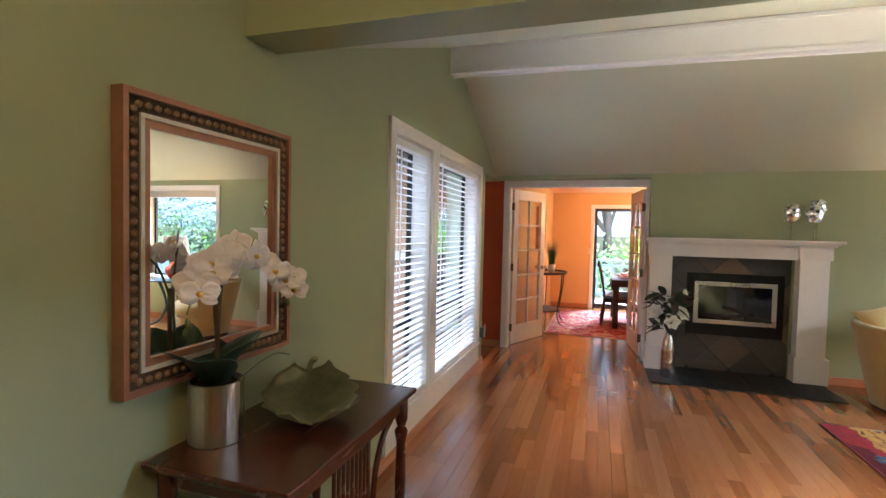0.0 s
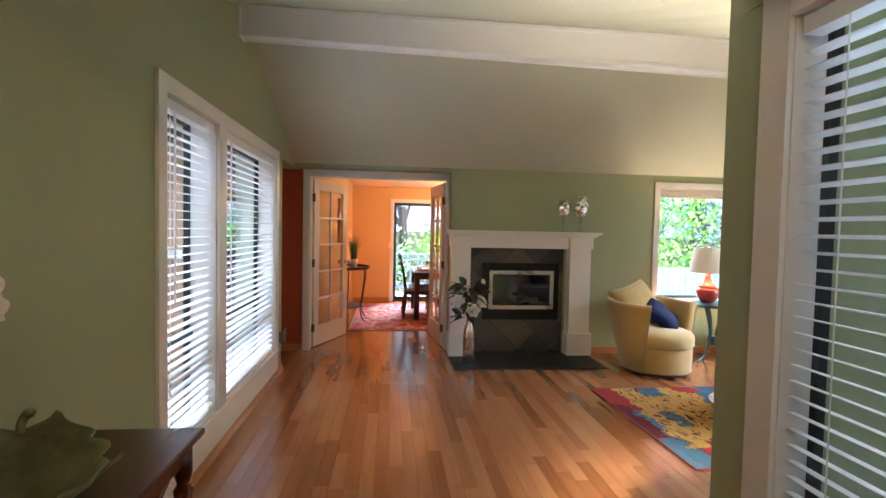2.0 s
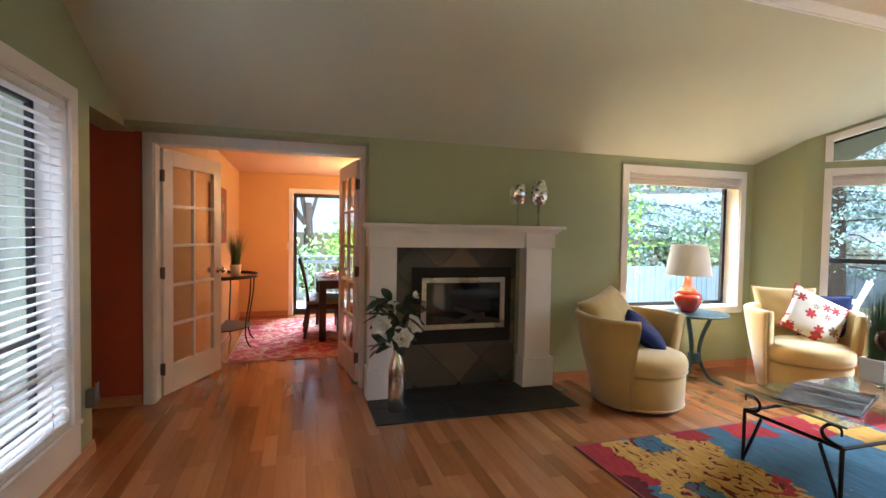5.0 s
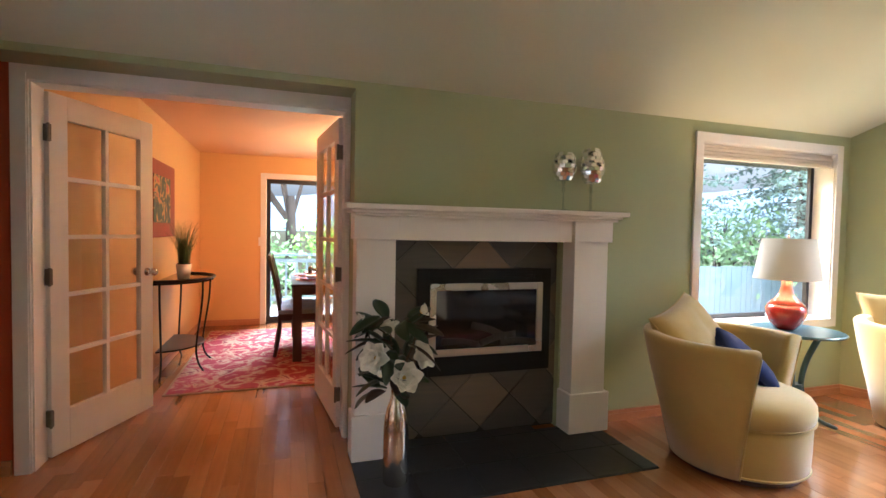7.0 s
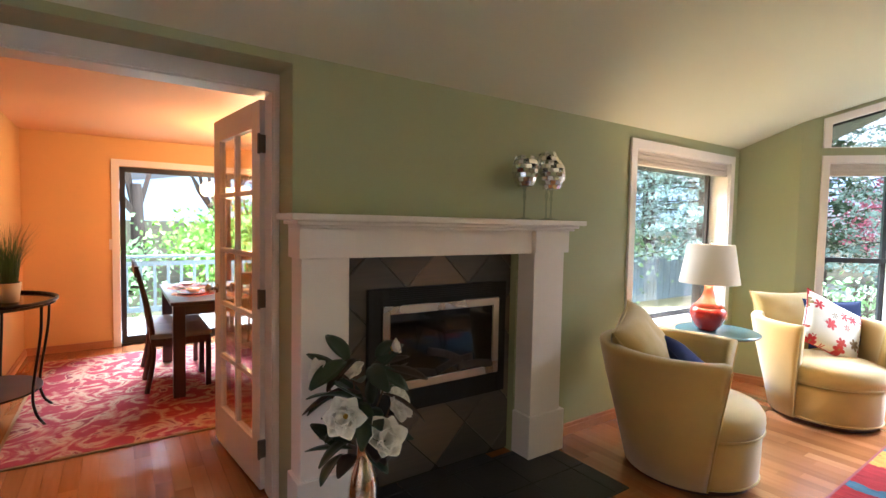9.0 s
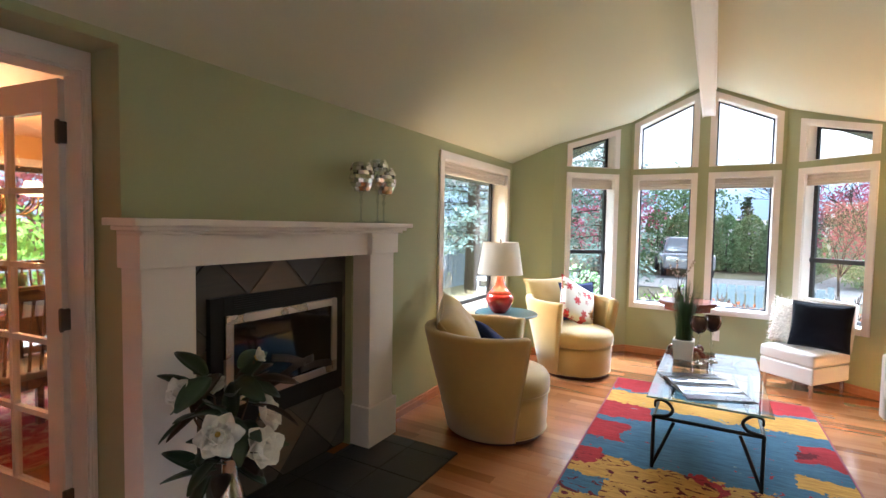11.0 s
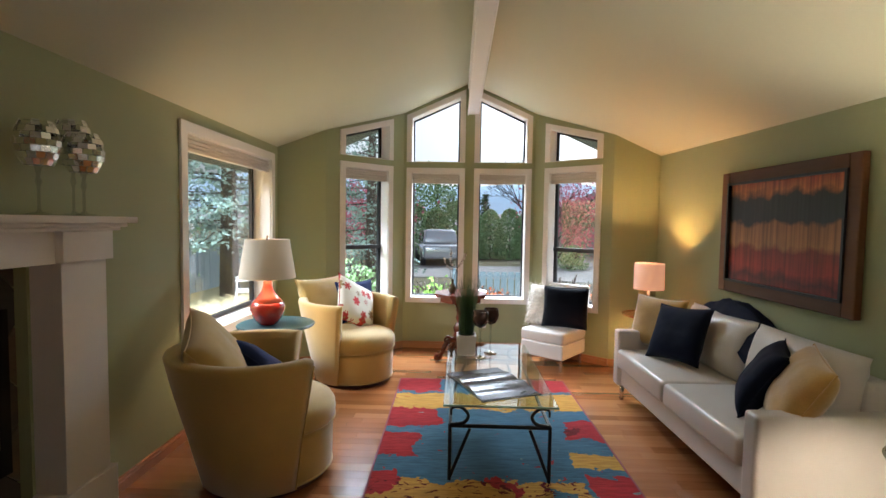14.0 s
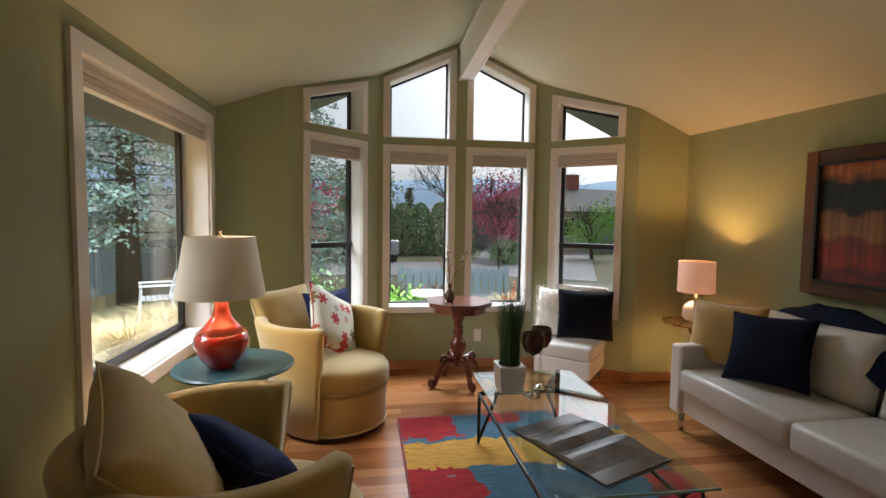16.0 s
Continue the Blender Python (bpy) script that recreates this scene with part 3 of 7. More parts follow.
def blinds(run, s0, s1, z0, z1, d, tilt=7, pitch=0.047, depth=0.040, cords=(0.12, 0.88), wand=0.1):
    """A venetian blind, let down, with its slats a little tilted."""
    b = thing("window_blinds", "white slatted blinds let down over the window", "blinds")
    part("head_rail", run.block(B(), s0, s1, d - 0.03, d + 0.03, z1 - 0.05, z1), BLIND, b)
    part("bottom_rail", run.block(B(), s0, s1, d - 0.022, d + 0.022, z0, z0 + 0.018), BLIND, b)
    dy, dz = math.cos(radians(tilt)) * depth / 2, math.sin(radians(tilt)) * depth / 2
    tpl = B()
    vs = []
    for dd, zz in ((-dy, dz), (0, 0.003), (dy, -dz)):
        for s in (s0, s1):
            for t in (0, 0.0025):
                vs.append(tpl.verts.new(run.n * (d + dd) + run.u * s + run.p0 + Vector((0, 0, zz + t))))
    for i in (0, 4):
        a = vs[i:i + 8]
        for q in ((0, 2, 6, 4), (1, 5, 7, 3), (0, 1, 3, 2) if i == 0 else (4, 6, 7, 5), (0, 4, 5, 1), (2, 3, 7, 6)):
            tpl.faces.new([a[j] for j in q])
    first = None
    for i in range(int((z1 - z0 - 0.08) / pitch)):
        z = z0 + 0.045 + i * pitch
        if first is None:
            first = part("slat", tpl, BLIND, b)
            ob = first
        else:
            ob = new("slat", first.data)
            ob.parent = b
        ob.location.z = z
    for c in cords:
        s = s0 + (s1 - s0) * c
        part("cord", run.block(B(), s - 0.0015, s + 0.0015, d + 0.022, d + 0.025, z0, z1), BLIND, b)
    if wand:
        s = s0 + wand
        part("wand", run.block(B(), s - 0.004, s + 0.004, d + 0.034, d + 0.042, z1 - 1.0, z1 - 0.04), BLIND, b)
    return b


blinds(west, sw(3.665), sw(4.33), 0.285, 2.045, -0.034, tilt=2)
blinds(west, sw(4.50), sw(5.835), 0.285, 2.045, -0.034, tilt=2)
blinds(east, se(1.385), se(2.51), 0.31, 2.055, -0.04, tilt=-12)

# ---- the double doorway ----
frame_d = thing("doorway_casing", "white painted casing of the double doorway", "door frame", kind="structure")
cs = 0.072
for x0, x1 in ((DOOR0 - cs, DOOR0 + 0.004), (DOOR1 - 0.004, DOOR1 + 0.019)):
    part("side_casing", doorw.block(B(), sd(x0), sd(x1), 0.0, 0.02, 0.0, DOORZ + cs), WHITE, frame_d)
    part("side_bead", doorw.block(B(), sd(x0 + 0.006), sd(x1 - 0.006), 0.02, 0.026, 0.0, DOORZ + 0.03), WHITE, frame_d)
part("head_casing", doorw.block(B(), sd(DOOR0 + 0.004), sd(DOOR1 - 0.004), 0.0, 0.02, DOORZ - 0.004, DOORZ + cs), WHITE, frame_d)
for x0, x1 in ((DOOR0, DOOR0 + 0.012), (DOOR1 - 0.012, DOOR1)):
    part("jamb", doorw.block(B(), sd(x0), sd(x1), -0.135, 0.004, 0.0, DOORZ), WHITE, frame_d)
part("head_jamb", doorw.block(B(), sd(DOOR0), sd(DOOR1), -0.135, 0.004, DOORZ - 0.012, DOORZ), WHITE, frame_d)


def french_door(name, x, y, rz, flip, label):
    """A glazed door leaf with two columns of five panes; local x runs from its hinges."""
    dw_, dh, th, st = 0.79, 2.0, 0.036, 0.115
    d = thing(name, label, "door", (x, y, 0.012), rz, kind="structure")
    part("stile", bx(0, st, -th / 2, th / 2, 0, dh, bev=0.003), WHITE, d)
    part("stile", bx(dw_ - st, dw_, -th / 2, th / 2, 0, dh, bev=0.003), WHITE, d)
    part("top_rail", bx(st, dw_ - st, -th / 2, th / 2, dh - 0.13, dh), WHITE, d)
    part("bottom_rail", bx(st, dw_ - st, -th / 2, th / 2, 0, 0.235), WHITE, d)
    part("glazing_bar", bx(dw_ / 2 - 0.012, dw_ / 2 + 0.012, -th / 2 + 0.004, th / 2 - 0.004, 0.235, dh - 0.13), WHITE, d)
    gh = (dh - 0.13 - 0.235) / 5
    for i in range(5):
        if i:
            z = 0.235 + gh * i
            part("glazing_bar", bx(st, dw_ - st, -th / 2 + 0.005, th / 2 - 0.005, z - 0.012, z + 0.012), WHITE, d)
        for c in range(2):
            x0 = st + c * (dw_ / 2 - st)
            p = part("pane", bx(x0 + 0.002, x0 + dw_ / 2 - st - 0.002, -0.002, 0.002, 0.235 + gh * i, 0.235 + gh * (i + 1)), DOORGLASS, d)
            p.visible_shadow = False
    for z in (0.22, 1.0, 1.78):
        hg = B()
        box(hg, -0.016, 0.004, -0.03, 0.03, z - 0.045, z + 0.045, bev=0.002)
        lathe(hg, [(0.007, z - 0.05), (0.007, z + 0.05)], 10, -0.012, flip * 0.026)
        part("hinge", hg, HINGE, d, "dull bronze hinge")
    kb = B()
    for sgn in (1, -1):
        lathe(kb, [(0.028, 0), (0.028, 0.006), (0.011, 0.01), (0.011, 0.035), (0.026, 0.042), (0.029, 0.055), (0.02, 0.068), (0.004, 0.072)], 16)
        n0 = len(kb.verts) - 8 * 16
        moved(kb, pose(dw_ - 0.06, sgn * th / 2, 0.97, -90 * sgn), n0)
    part("door_knob", kb, CHROME, d, "satin nickel door knob", smooth=True)
    return d


HINGE = mat("bronze_hinge", (0.16, 0.14, 0.12), 0.4, 0.9, bump=0.05)
french_door("door_1", DOOR0 + 0.02, DY + 0.13, 66.0, -1, "white glazed door standing open into the dining room")
french_door("door_2", DOOR1 - 0.02, DY + 0.13, 96.5, 1, "white glazed door standing open into the dining room")


# ---- fireplace ----
SLATE0 = mat("slate_tile", (0.055, 0.048, 0.042), 0.42, var=0.55, scale=7, fine=70, bump=0.5, depth=0.004, rnd=0.35)
SLATE = wood("rusty_slate", (0.03, 0.03, 0.032), (0.075, 0.066, 0.058), (0.18, 0.12, 0.075), 0.4, "x", 0.0, 0.5)
HEARTH = mat("hearth_slate", (0.012, 0.012, 0.013), 0.5, var=0.4, scale=5, fine=60, bump=0.4, depth=0.003, rnd=0.2)
GROUT = mat("dark_grout", (0.02, 0.019, 0.018), 0.9, bump=0.2)
FIREGLASS = mat("dark_fire_glass", (0.006, 0.006, 0.006), 0.06, var=0.1, bump=0.0)
LOG = mat("ceramic_log", (0.03, 0.022, 0.018), 0.85, var=0.5, scale=12, fine=40, bump=0.5, depth=0.01)

fp = thing("fireplace", "white wooden mantelpiece round a dark slate fireplace with a steel framed insert", "fireplace", kind="structure")
FX0, FX1, FY = 1.690, 2.850, 6.70
part("backing", bx(1.701, 2.839, 6.785, 6.925, 0.0, 1.249), GROUT, fp)
for x0, x1 in ((1.47, FX0), (FX1, 3.10)):
    part("pilaster", bx(x0, x1, 6.58, NY - 0.002, 0.012, 1.25, bev=0.003), WHITE, fp)
    part("plinth", bx(x0 - 0.018, x1 + 0.03, 6.565, NY - 0.003, 0.012, 0.27, bev=0.004), WHITE, fp)
    part("pilaster_cap", bx(x0 - 0.016, x1 + 0.016, 6.556, NY - 0.003, 1.25, 1.38, bev=0.003), WHITE, fp)
part("frieze", bx(FX0 + 0.017, FX1 - 0.017, 6.59, NY - 0.003, 1.247, 1.38), WHITE, fp)
for i, (o, z0, z1) in enumerate(((0.035, 1.38, 1.396), (0.055, 1.396, 1.414), (0.085, 1.414, 1.443))):
    part("mantel_shelf" if i == 2 else "crown_moulding", bx(1.487 - o, 3.105 + o, 6.57 - o, NY - 0.003, z0, z1, bev=0.005), WHITE, fp)


def clip(poly, x0, x1, z0, z1):
    for ax, lim, sg in ((0, x0, 1), (0, x1, -1), (1, z0, 1), (1, z1, -1)):
        out = []
        for i, p in enumerate(poly):
            q = poly[(i + 1) % len(poly)]
            a, b = (p[ax] - lim) * sg, (q[ax] - lim) * sg
            if a >= 0:
                out.append(p)
            if (a >= 0) != (b >= 0):
                t = a / (a - b)
                out.append((p[0] + (q[0] - p[0]) * t, p[1] + (q[1] - p[1]) * t))
        poly = out
        if len(poly) < 3:
            return []
    return poly


hd = 0.205   # half diagonal of a slate tile
for i in range(-1, 9):
    for j in range(-1, 9):
        cx, cz = FX0 + hd * i, 0.04 + hd * j
        if (i + j) % 2:
            continue
        g = hd - 0.005
        poly = clip([(cx - g, cz), (cx, cz - g), (cx + g, cz), (cx, cz + g)], FX0 + 0.008, FX1 - 0.008, 0.014, 1.245)
        area = abs(sum(p[0] * q[1] - q[0] * p[1] for p, q in zip(poly, poly[1:] + poly[:1]))) / 2 if poly else 0
        if area > 0.0008:
            part("slate_tile", moved(prism(B(), [(x, -z) for x, z in poly], 6.775 - random.uniform(0, 0.003), 6.79), Matrix(((1, 0, 0, 0), (0, 0, 1, 0), (0, -1, 0, 0), (0, 0, 0, 1)))), SLATE, fp)
IX0, IX1, IZ0, IZ1 = 1.865, 2.782, 0.40, 1.07      # insert surround
GX0, GX1, GZ0, GZ1 = 1.938, 2.715, 0.525, 0.978       # steel frame
ins = B()
for x0, x1, z0, z1 in ((IX0, GX0, IZ0, IZ1), (GX1, IX1, IZ0, IZ1), (GX0, GX1, GZ1, IZ1), (GX0, GX1, IZ0, GZ0)):
    box(ins, x0, x1, 6.745, 6.784, z0, z1, bev=0.003)
SURR = mat("matt_black_steel", (0.006, 0.006, 0.006), 0.6, var=0.2, bump=0.05, spec=0.3)
part("insert_surround", ins, SURR, fp)
for k in range(6):
    part("vent_slot", bx(GX0 + 0.05, GX1 - 0.05, 6.738, 6.744, GZ1 + 0.025 + 0.011 * k, GZ1 + 0.03 + 0.011 * k), SURR, fp)
st = B()
w_ = 0.043
for x0, x1, z0, z1 in ((GX0, GX0 + w_, GZ0, GZ1), (GX1 - w_, GX1, GZ0, GZ1), (GX0 + w_, GX1 - w_, GZ1 - w_, GZ1), (GX0 + w_, GX1 - w_, GZ0, GZ0 + w_)):
    box(st, x0, x1, 6.728, 6.752, z0, z1, bev=0.003)
part("steel_frame", st, STEEL, fp)
part("fire_glass", bx(GX0 + w_, GX1 - w_, 6.74, 6.744, GZ0 + w_, GZ1 - w_), FIREGLASS, fp)
for k, (x, z, a) in enumerate(((2.15, 0.60, 8), (2.40, 0.62, -12), (2.55, 0.59, 4), (2.34, 0.67, 20))):
    lb = tube(B(), bend([(-0.13, 0, 0), (0, 0.0, 0.012), (0.13, 0, 0)], 5), 0.022, 8)
    moved(lb, pose(x, 6.738, z, 0, a, 0) @ Matrix.Diagonal((1, 0.12, 1, 1)))
    part("log", lb, LOG, fp, smooth=True)

hearth = thing("hearth", "black slate tile hearth laid flush before the fireplace", "hearth", kind="structure")
part("bed", bx(1.455, 3.096, 6.065, NY - 0.004, 0.0005, 0.006), GROUT, hearth)
hx = [1.455, 1.745, 2.055, 2.365, 2.675, 2.985, 3.096]
hy = [6.065, 6.37, 6.675, 6.775]
for a, b in zip(hx, hx[1:]):
    for c, d in zip(hy, hy[1:]):
        if d > 6.7 and not (a > 1.7 and b < 2.85):
            d = 6.715
        part("hearth_tile", bx(a + 0.003, b - 0.003, c + 0.003, d - 0.003, 0.002, 0.011, bev=0.002, seg=1), HEARTH, hearth)

# ---- things on and by the fireplace ----
MERC = mat("mirrored_mosaic_glass", (0.75, 0.75, 0.76), 0.1, 1.0, var=0.2, scale=20, bump=0.1, rnd=0.5)
CLEAR = glass("clear_glass", (0.88, 0.9, 0.9))


def mosaic_goblet(x, y, z, h, r):
    g = thing("mosaic_goblet", "tall mirrored mosaic glass candle goblet on the mantel", "goblet", (x, y, z), group="goblets on the mantel")
    part("foot", lathe(B(), [(0.045, 0), (0.045, 0.004), (0.012, 0.012), (0.006, 0.02)], 20), CLEAR, g, smooth=True)
    part("stem", lathe(B(), [(0.006, 0.02), (0.005, h * 0.3), (0.012, h * 0.36), (0.006, h * 0.42), (0.011, h * 0.5), (0.016, h * 0.53)], 12), CLEAR, g, smooth=True)
    bowl = B()
    rows, cols = 7, 14
    for j in range(rows):
        for i in range(cols):
            if j > 3 and (i + 2 * j) % 3 == 0:
                continue
            q = []
            for di, dj in ((0, 0), (1, 0), (1, 1), (0, 1)):
                a = 2 * math.pi * (i + di * 0.94 + (j % 2) * 0.5) / cols
                t = (j + dj * 0.94) / rows
                rad = r * (0.42 + 0.6 * math.sin(math.pi * (0.12 + 0.72 * t)))
                q.append(bowl.verts.new((rad * math.cos(a), rad * math.sin(a), h * (0.53 + 0.47 * t))))
            bowl.faces.new(q)
    ob = part("bowl", bowl, MERC, g, "silver mirrored mosaic bowl")
    so = ob.modifiers.new("thick", "SOLIDIFY")
    so.thickness = 0.003
    part("bowl_lining", lathe(B(), [(0.4 * r, h * 0.535), (0.96 * r, h * 0.74), (0.8 * r, h * 0.99)], 20, cap=False), CLEAR, g, smooth=True)
    return g


mosaic_goblet(2.755, 6.58, 1.444, 0.36, 0.072)
mosaic_goblet(2.935, 6.545, 1.444, 0.345, 0.075)
mosaic_goblet(2.99, 6.635, 1.444, 0.41, 0.070)

PETAL = mat("white_petal", (0.82, 0.80, 0.72), 0.6, var=0.08, scale=30, bump=0.15, depth=0.001)
PINKPETAL = mat("orchid_petal", (0.84, 0.76, 0.76), 0.55, var=0.08, scale=30, bump=0.15, depth=0.001)
STAMEN = mat("yellow_stamen", (0.65, 0.42, 0.08), 0.7)
LEAFG = mat("dark_green_leaf", (0.018, 0.038, 0.018), 0.35, var=0.35, scale=12, bump=0.2, rnd=0.2)
LEAFB = mat("brown_backed_leaf", (0.035, 0.02, 0.012), 0.55, var=0.35, scale=12, bump=0.2)
STEM = mat("green_stem", (0.07, 0.10, 0.03), 0.6, bump=0.2)
BROWNST = mat("brown_stem", (0.10, 0.06, 0.035), 0.8, bump=0.3)


def blade(bm, m, ln, wd, cup=0.2, droop=0.3, nn=8, th=0.0012, tip=1.0):
    """A leaf or petal along local x, cupped across and drooping along."""
    rows = []
    for i in range(nn + 1):
        t = i / nn
        w = wd * (math.sin(math.pi * min(1, t * 0.93 + 0.05)) ** 0.7) * (1 - (1 - tip) * t)
        z = ln * droop * (-(t * t)) + 0.0
        rows.append([bm.verts.new(m @ Vector((ln * t, k * w / 2, z + abs(k) ** 2 * cup * w - (0.0 if k else 0.06 * w)))) for k in (-1, -0.5, 0, 0.5, 1)])
    for a, b in zip(rows, rows[1:]):
        for k in range(4):
            bm.faces.new((a[k], b[k], b[k + 1], a[k + 1]))
    return bm


def solid(ob, t=0.0015):
    md = ob.modifiers.new("thick", "SOLIDIFY")
    md.thickness = t
    return ob


def flower(bm, at, aim, size, petals=8, layers=2, cup=0.35, rs=random):
    m0 = look(at, Vector(at) + Vector(aim)) @ pose(0, 0, 0, 0, 180, 0)
    for la in range(layers):
        for i in range(petals):
            a = 360 * (i + 0.5 * la + rs.uniform(-0.12, 0.12)) / petals
            lift = 18 + 34 * la + rs.uniform(-6, 8)
            blade(bm, m0 @ pose(0, 0, 0.002, 0, 0, a) @ pose(0, 0, 0, 0, -lift, 0), size * rs.uniform(0.85, 1.1) * (1 - 0.18 * la), size * 0.85, cup, -0.25, 6)


rs = random.Random(11)
vase = thing("floor_vase", "tall hammered silver bottle vase on the slate hearth", "vase", (1.645, 6.31, 0.011))
part("vase_body", lathe(B(), [(0.058, 0), (0.064, 0.006), (0.0665, 0.16), (0.0655, 0.27), (0.061, 0.33), (0.051, 0.38), (0.036, 0.42), (0.029, 0.455), (0.028, 0.49), (0.033, 0.515), (0.034, 0.52), (0.029, 0.516)], 28), SILVER, vase, smooth=True)
mag = thing("magnolia_bouquet", "white magnolia stems with dark leaves in the floor vase", "flowers", (1.645, 6.31, 0.515))
heads = [((-0.10, -0.09, 0.17), 0.085), ((0.0, -0.13, 0.08), 0.09), ((0.075, -0.06, 0.16), 0.075), ((-0.13, 0.03, 0.30), 0.06), ((0.10, 0.0, 0.37), 0.04), ((-0.02, 0.06, 0.26), 0.06), ((0.0, 0.0, 0.0), 0.01)]
for p, sz in [((q[0] * 1.2, q[1] * 1.1, q[2]), w * 0.92) for q, w in heads[:6]]:
    part("stem", tube(B(), bend([(0, 0, -0.35), (p[0] * 0.1, p[1] * 0.1, 0.0), (p[0] * 0.75, p[1] * 0.7, p[2] * 0.6), (p[0] * 0.95, p[1] * 0.9, p[2] - 0.01)], 5), 0.004, 6), BROWNST, mag)
    fb = B()
    flower(fb, p, (p[0] * 1.5, p[1] * 1.6 - 0.12, 0.10), sz * 1.2, 6, 2, 0.45, rs=rs)
    solid(part("blossom", fb, PETAL, mag, "open white magnolia blossom", smooth=True))
    cb = lathe(B(), [(0.010, 0), (0.013, 0.012), (0.004, 0.026)], 8)
    moved(cb, look(p, Vector(p) + Vector((p[0] * 1.5, p[1] * 1.6 - 0.12, 0.10))) @ pose(0, 0, 0, 180))
    part("stamen", cb, STAMEN, mag, smooth=True)
for i in range(44):
    a = rs.uniform(0, 360)
    z = rs.uniform(-0.02, 0.36)
    rr = rs.uniform(0.02, 0.11)
    p = Vector((rr * math.cos(radians(a)), rr * math.sin(radians(a)) - 0.01, z))
    lb = blade(B(), Matrix.Translation(p) @ pose(0, 0, 0, rs.uniform(-40, 40), rs.uniform(-50, 20), a + rs.uniform(-40, 40)), rs.uniform(0.12, 0.19), rs.uniform(0.055, 0.085), 0.12, rs.uniform(0, 0.5))
    solid(part("leaf", lb, LEAFG if i % 3 else LEAFB, mag, smooth=True))

# ---- swivel chairs ----
YELLOW = mat("mustard_velour", (0.475, 0.33, 0.10), 0.85, var=0.12, scale=5, fine=260, bump=0.25, depth=0.002, sheen=0.5)
YELLOWB = mat("golden_velvet", (0.46, 0.28, 0.055), 0.6, var=0.25, scale=6, fine=120, bump=0.15, depth=0.003, sheen=0.8)
NAVY = mat("navy_velvet", (0.004, 0.007, 0.022), 0.75, var=0.3, scale=6, fine=180, bump=0.2, depth=0.002, sheen=0.02, spec=0.12)
NAVYB = mat("blue_chair_pillow", (0.008, 0.016, 0.07), 0.8, var=0.3, scale=6, fine=220, bump=0.3, depth=0.002, sheen=0.02, spec=0.15)


def barrel_shell(bm, zb, zt, steps=44):
    """The upholstered barrel back, flaring from the plinth to a level rim and ending in slanted arm fronts; it opens to local -y."""
    rows = []
    for i in range(steps + 1):
        t = i / steps
        back = 0.5 - 0.5 * math.cos(2 * math.pi * t)
        top = zt + 0.012 * back
        ring = []
        th = 0.085
        for k, inset, dz in ((0.0, 0.0, 0), (0.35, 0.0, 0), (0.7, -0.004, 0), (0.93, 0.0, 0), (0.97, 0.001, 0), (0.99, 0.010, 0), (1.0, 0.028, 0), (1.0, th - 0.022, 0), (0.985, th - 0.005, 0), (0.93, th, 0), (0.55, th, 0), (0.0, th, 0)):
            lo, hi = -22 - 16 * k, 202 + 16 * k
            a = radians(lo + (hi - lo) * t)
            r = 0.347 + 0.115 * k - inset
            ring.append(bm.verts.new((r * math.cos(a), r * math.sin(a) - 0.063 * (1 - k), zb + (top - zb) * k)))
        rows.append(ring)
    for p, q in zip(rows, rows[1:]):
        for k in range(len(p)):
            kk = (k + 1) % len(p)
            bm.faces.new((p[k], q[k], q[kk], p[kk]))
    bm.faces.new(rows[0])
    bm.faces.new(rows[-1][::-1])
    return bm


def swivel_chair(x, y, rz, label):
    c = thing("swivel_chair", label, "chair", (x, y, 0), rz, group="swivel chairs")
    part("swivel_base", lathe(B(), [(0.30, 0.0), (0.315, 0.004), (0.315, 0.024), (0.30, 0.03)], 40, 0, -0.07), DARKW, c)
    part("body", lathe(B(), [(0.30, 0.03), (0.325, 0.036), (0.333, 0.05), (0.338, 0.16), (0.340, 0.27), (0.335, 0.292), (0.31, 0.30)], 52, 0, -0.085), YELLOW, c, smooth=True)
    part("plinth_welt", tube(B(), [(0.334 * math.cos(radians(q * 7.2)), 0.334 * math.sin(radians(q * 7.2)) - 0.085, 0.05) for q in range(51)], 0.006, 6), YELLOW, c, smooth=True)
    part("barrel_back", barrel_shell(B(), 0.032, 0.728), YELLOW, c, smooth=True)
    seat = lathe(B(), [(0.28, 0.296), (0.33, 0.300), (0.349, 0.318), (0.355, 0.36), (0.350, 0.40), (0.33, 0.43), (0.27, 0.452), (0.16, 0.464), (0.0005, 0.468)], 52)
    for v in seat.verts:
        v.co.y -= 0.085
        if v.co.y > -0.10:
            v.co.x *= 1 - 0.10 * min(1, (v.co.y + 0.10) / 0.1)
    part("seat_cushion", seat, YELLOW, c, smooth=True)
    part("seat_welt", tube(B(), [(0.351 * math.cos(radians(q)), 0.351 * math.sin(radians(q)) - 0.085, 0.312) for q in range(-165, -14, 6)], 0.005, 6), YELLOW, c, smooth=True)
    for s in (-1, 1):
        edge = []
        for k in (0.0, 0.35, 0.7, 0.95):
            a = radians(-22 - 16 * k)
            r = 0.349 + 0.115 * k
            edge.append((s * r * math.cos(a), r * math.sin(a) - 0.063 * (1 - k), 0.035 + 0.695 * k))
        part("arm_welt", tube(B(), edge, 0.005, 6), YELLOW, c)
    return c


swivel_chair(3.575, 6.085, 22.6, "mustard yellow barrel swivel chair with its back to the fireplace")
swivel_chair(5.31, 5.95, -33.4, "mustard yellow barrel swivel chair beside the bay window")


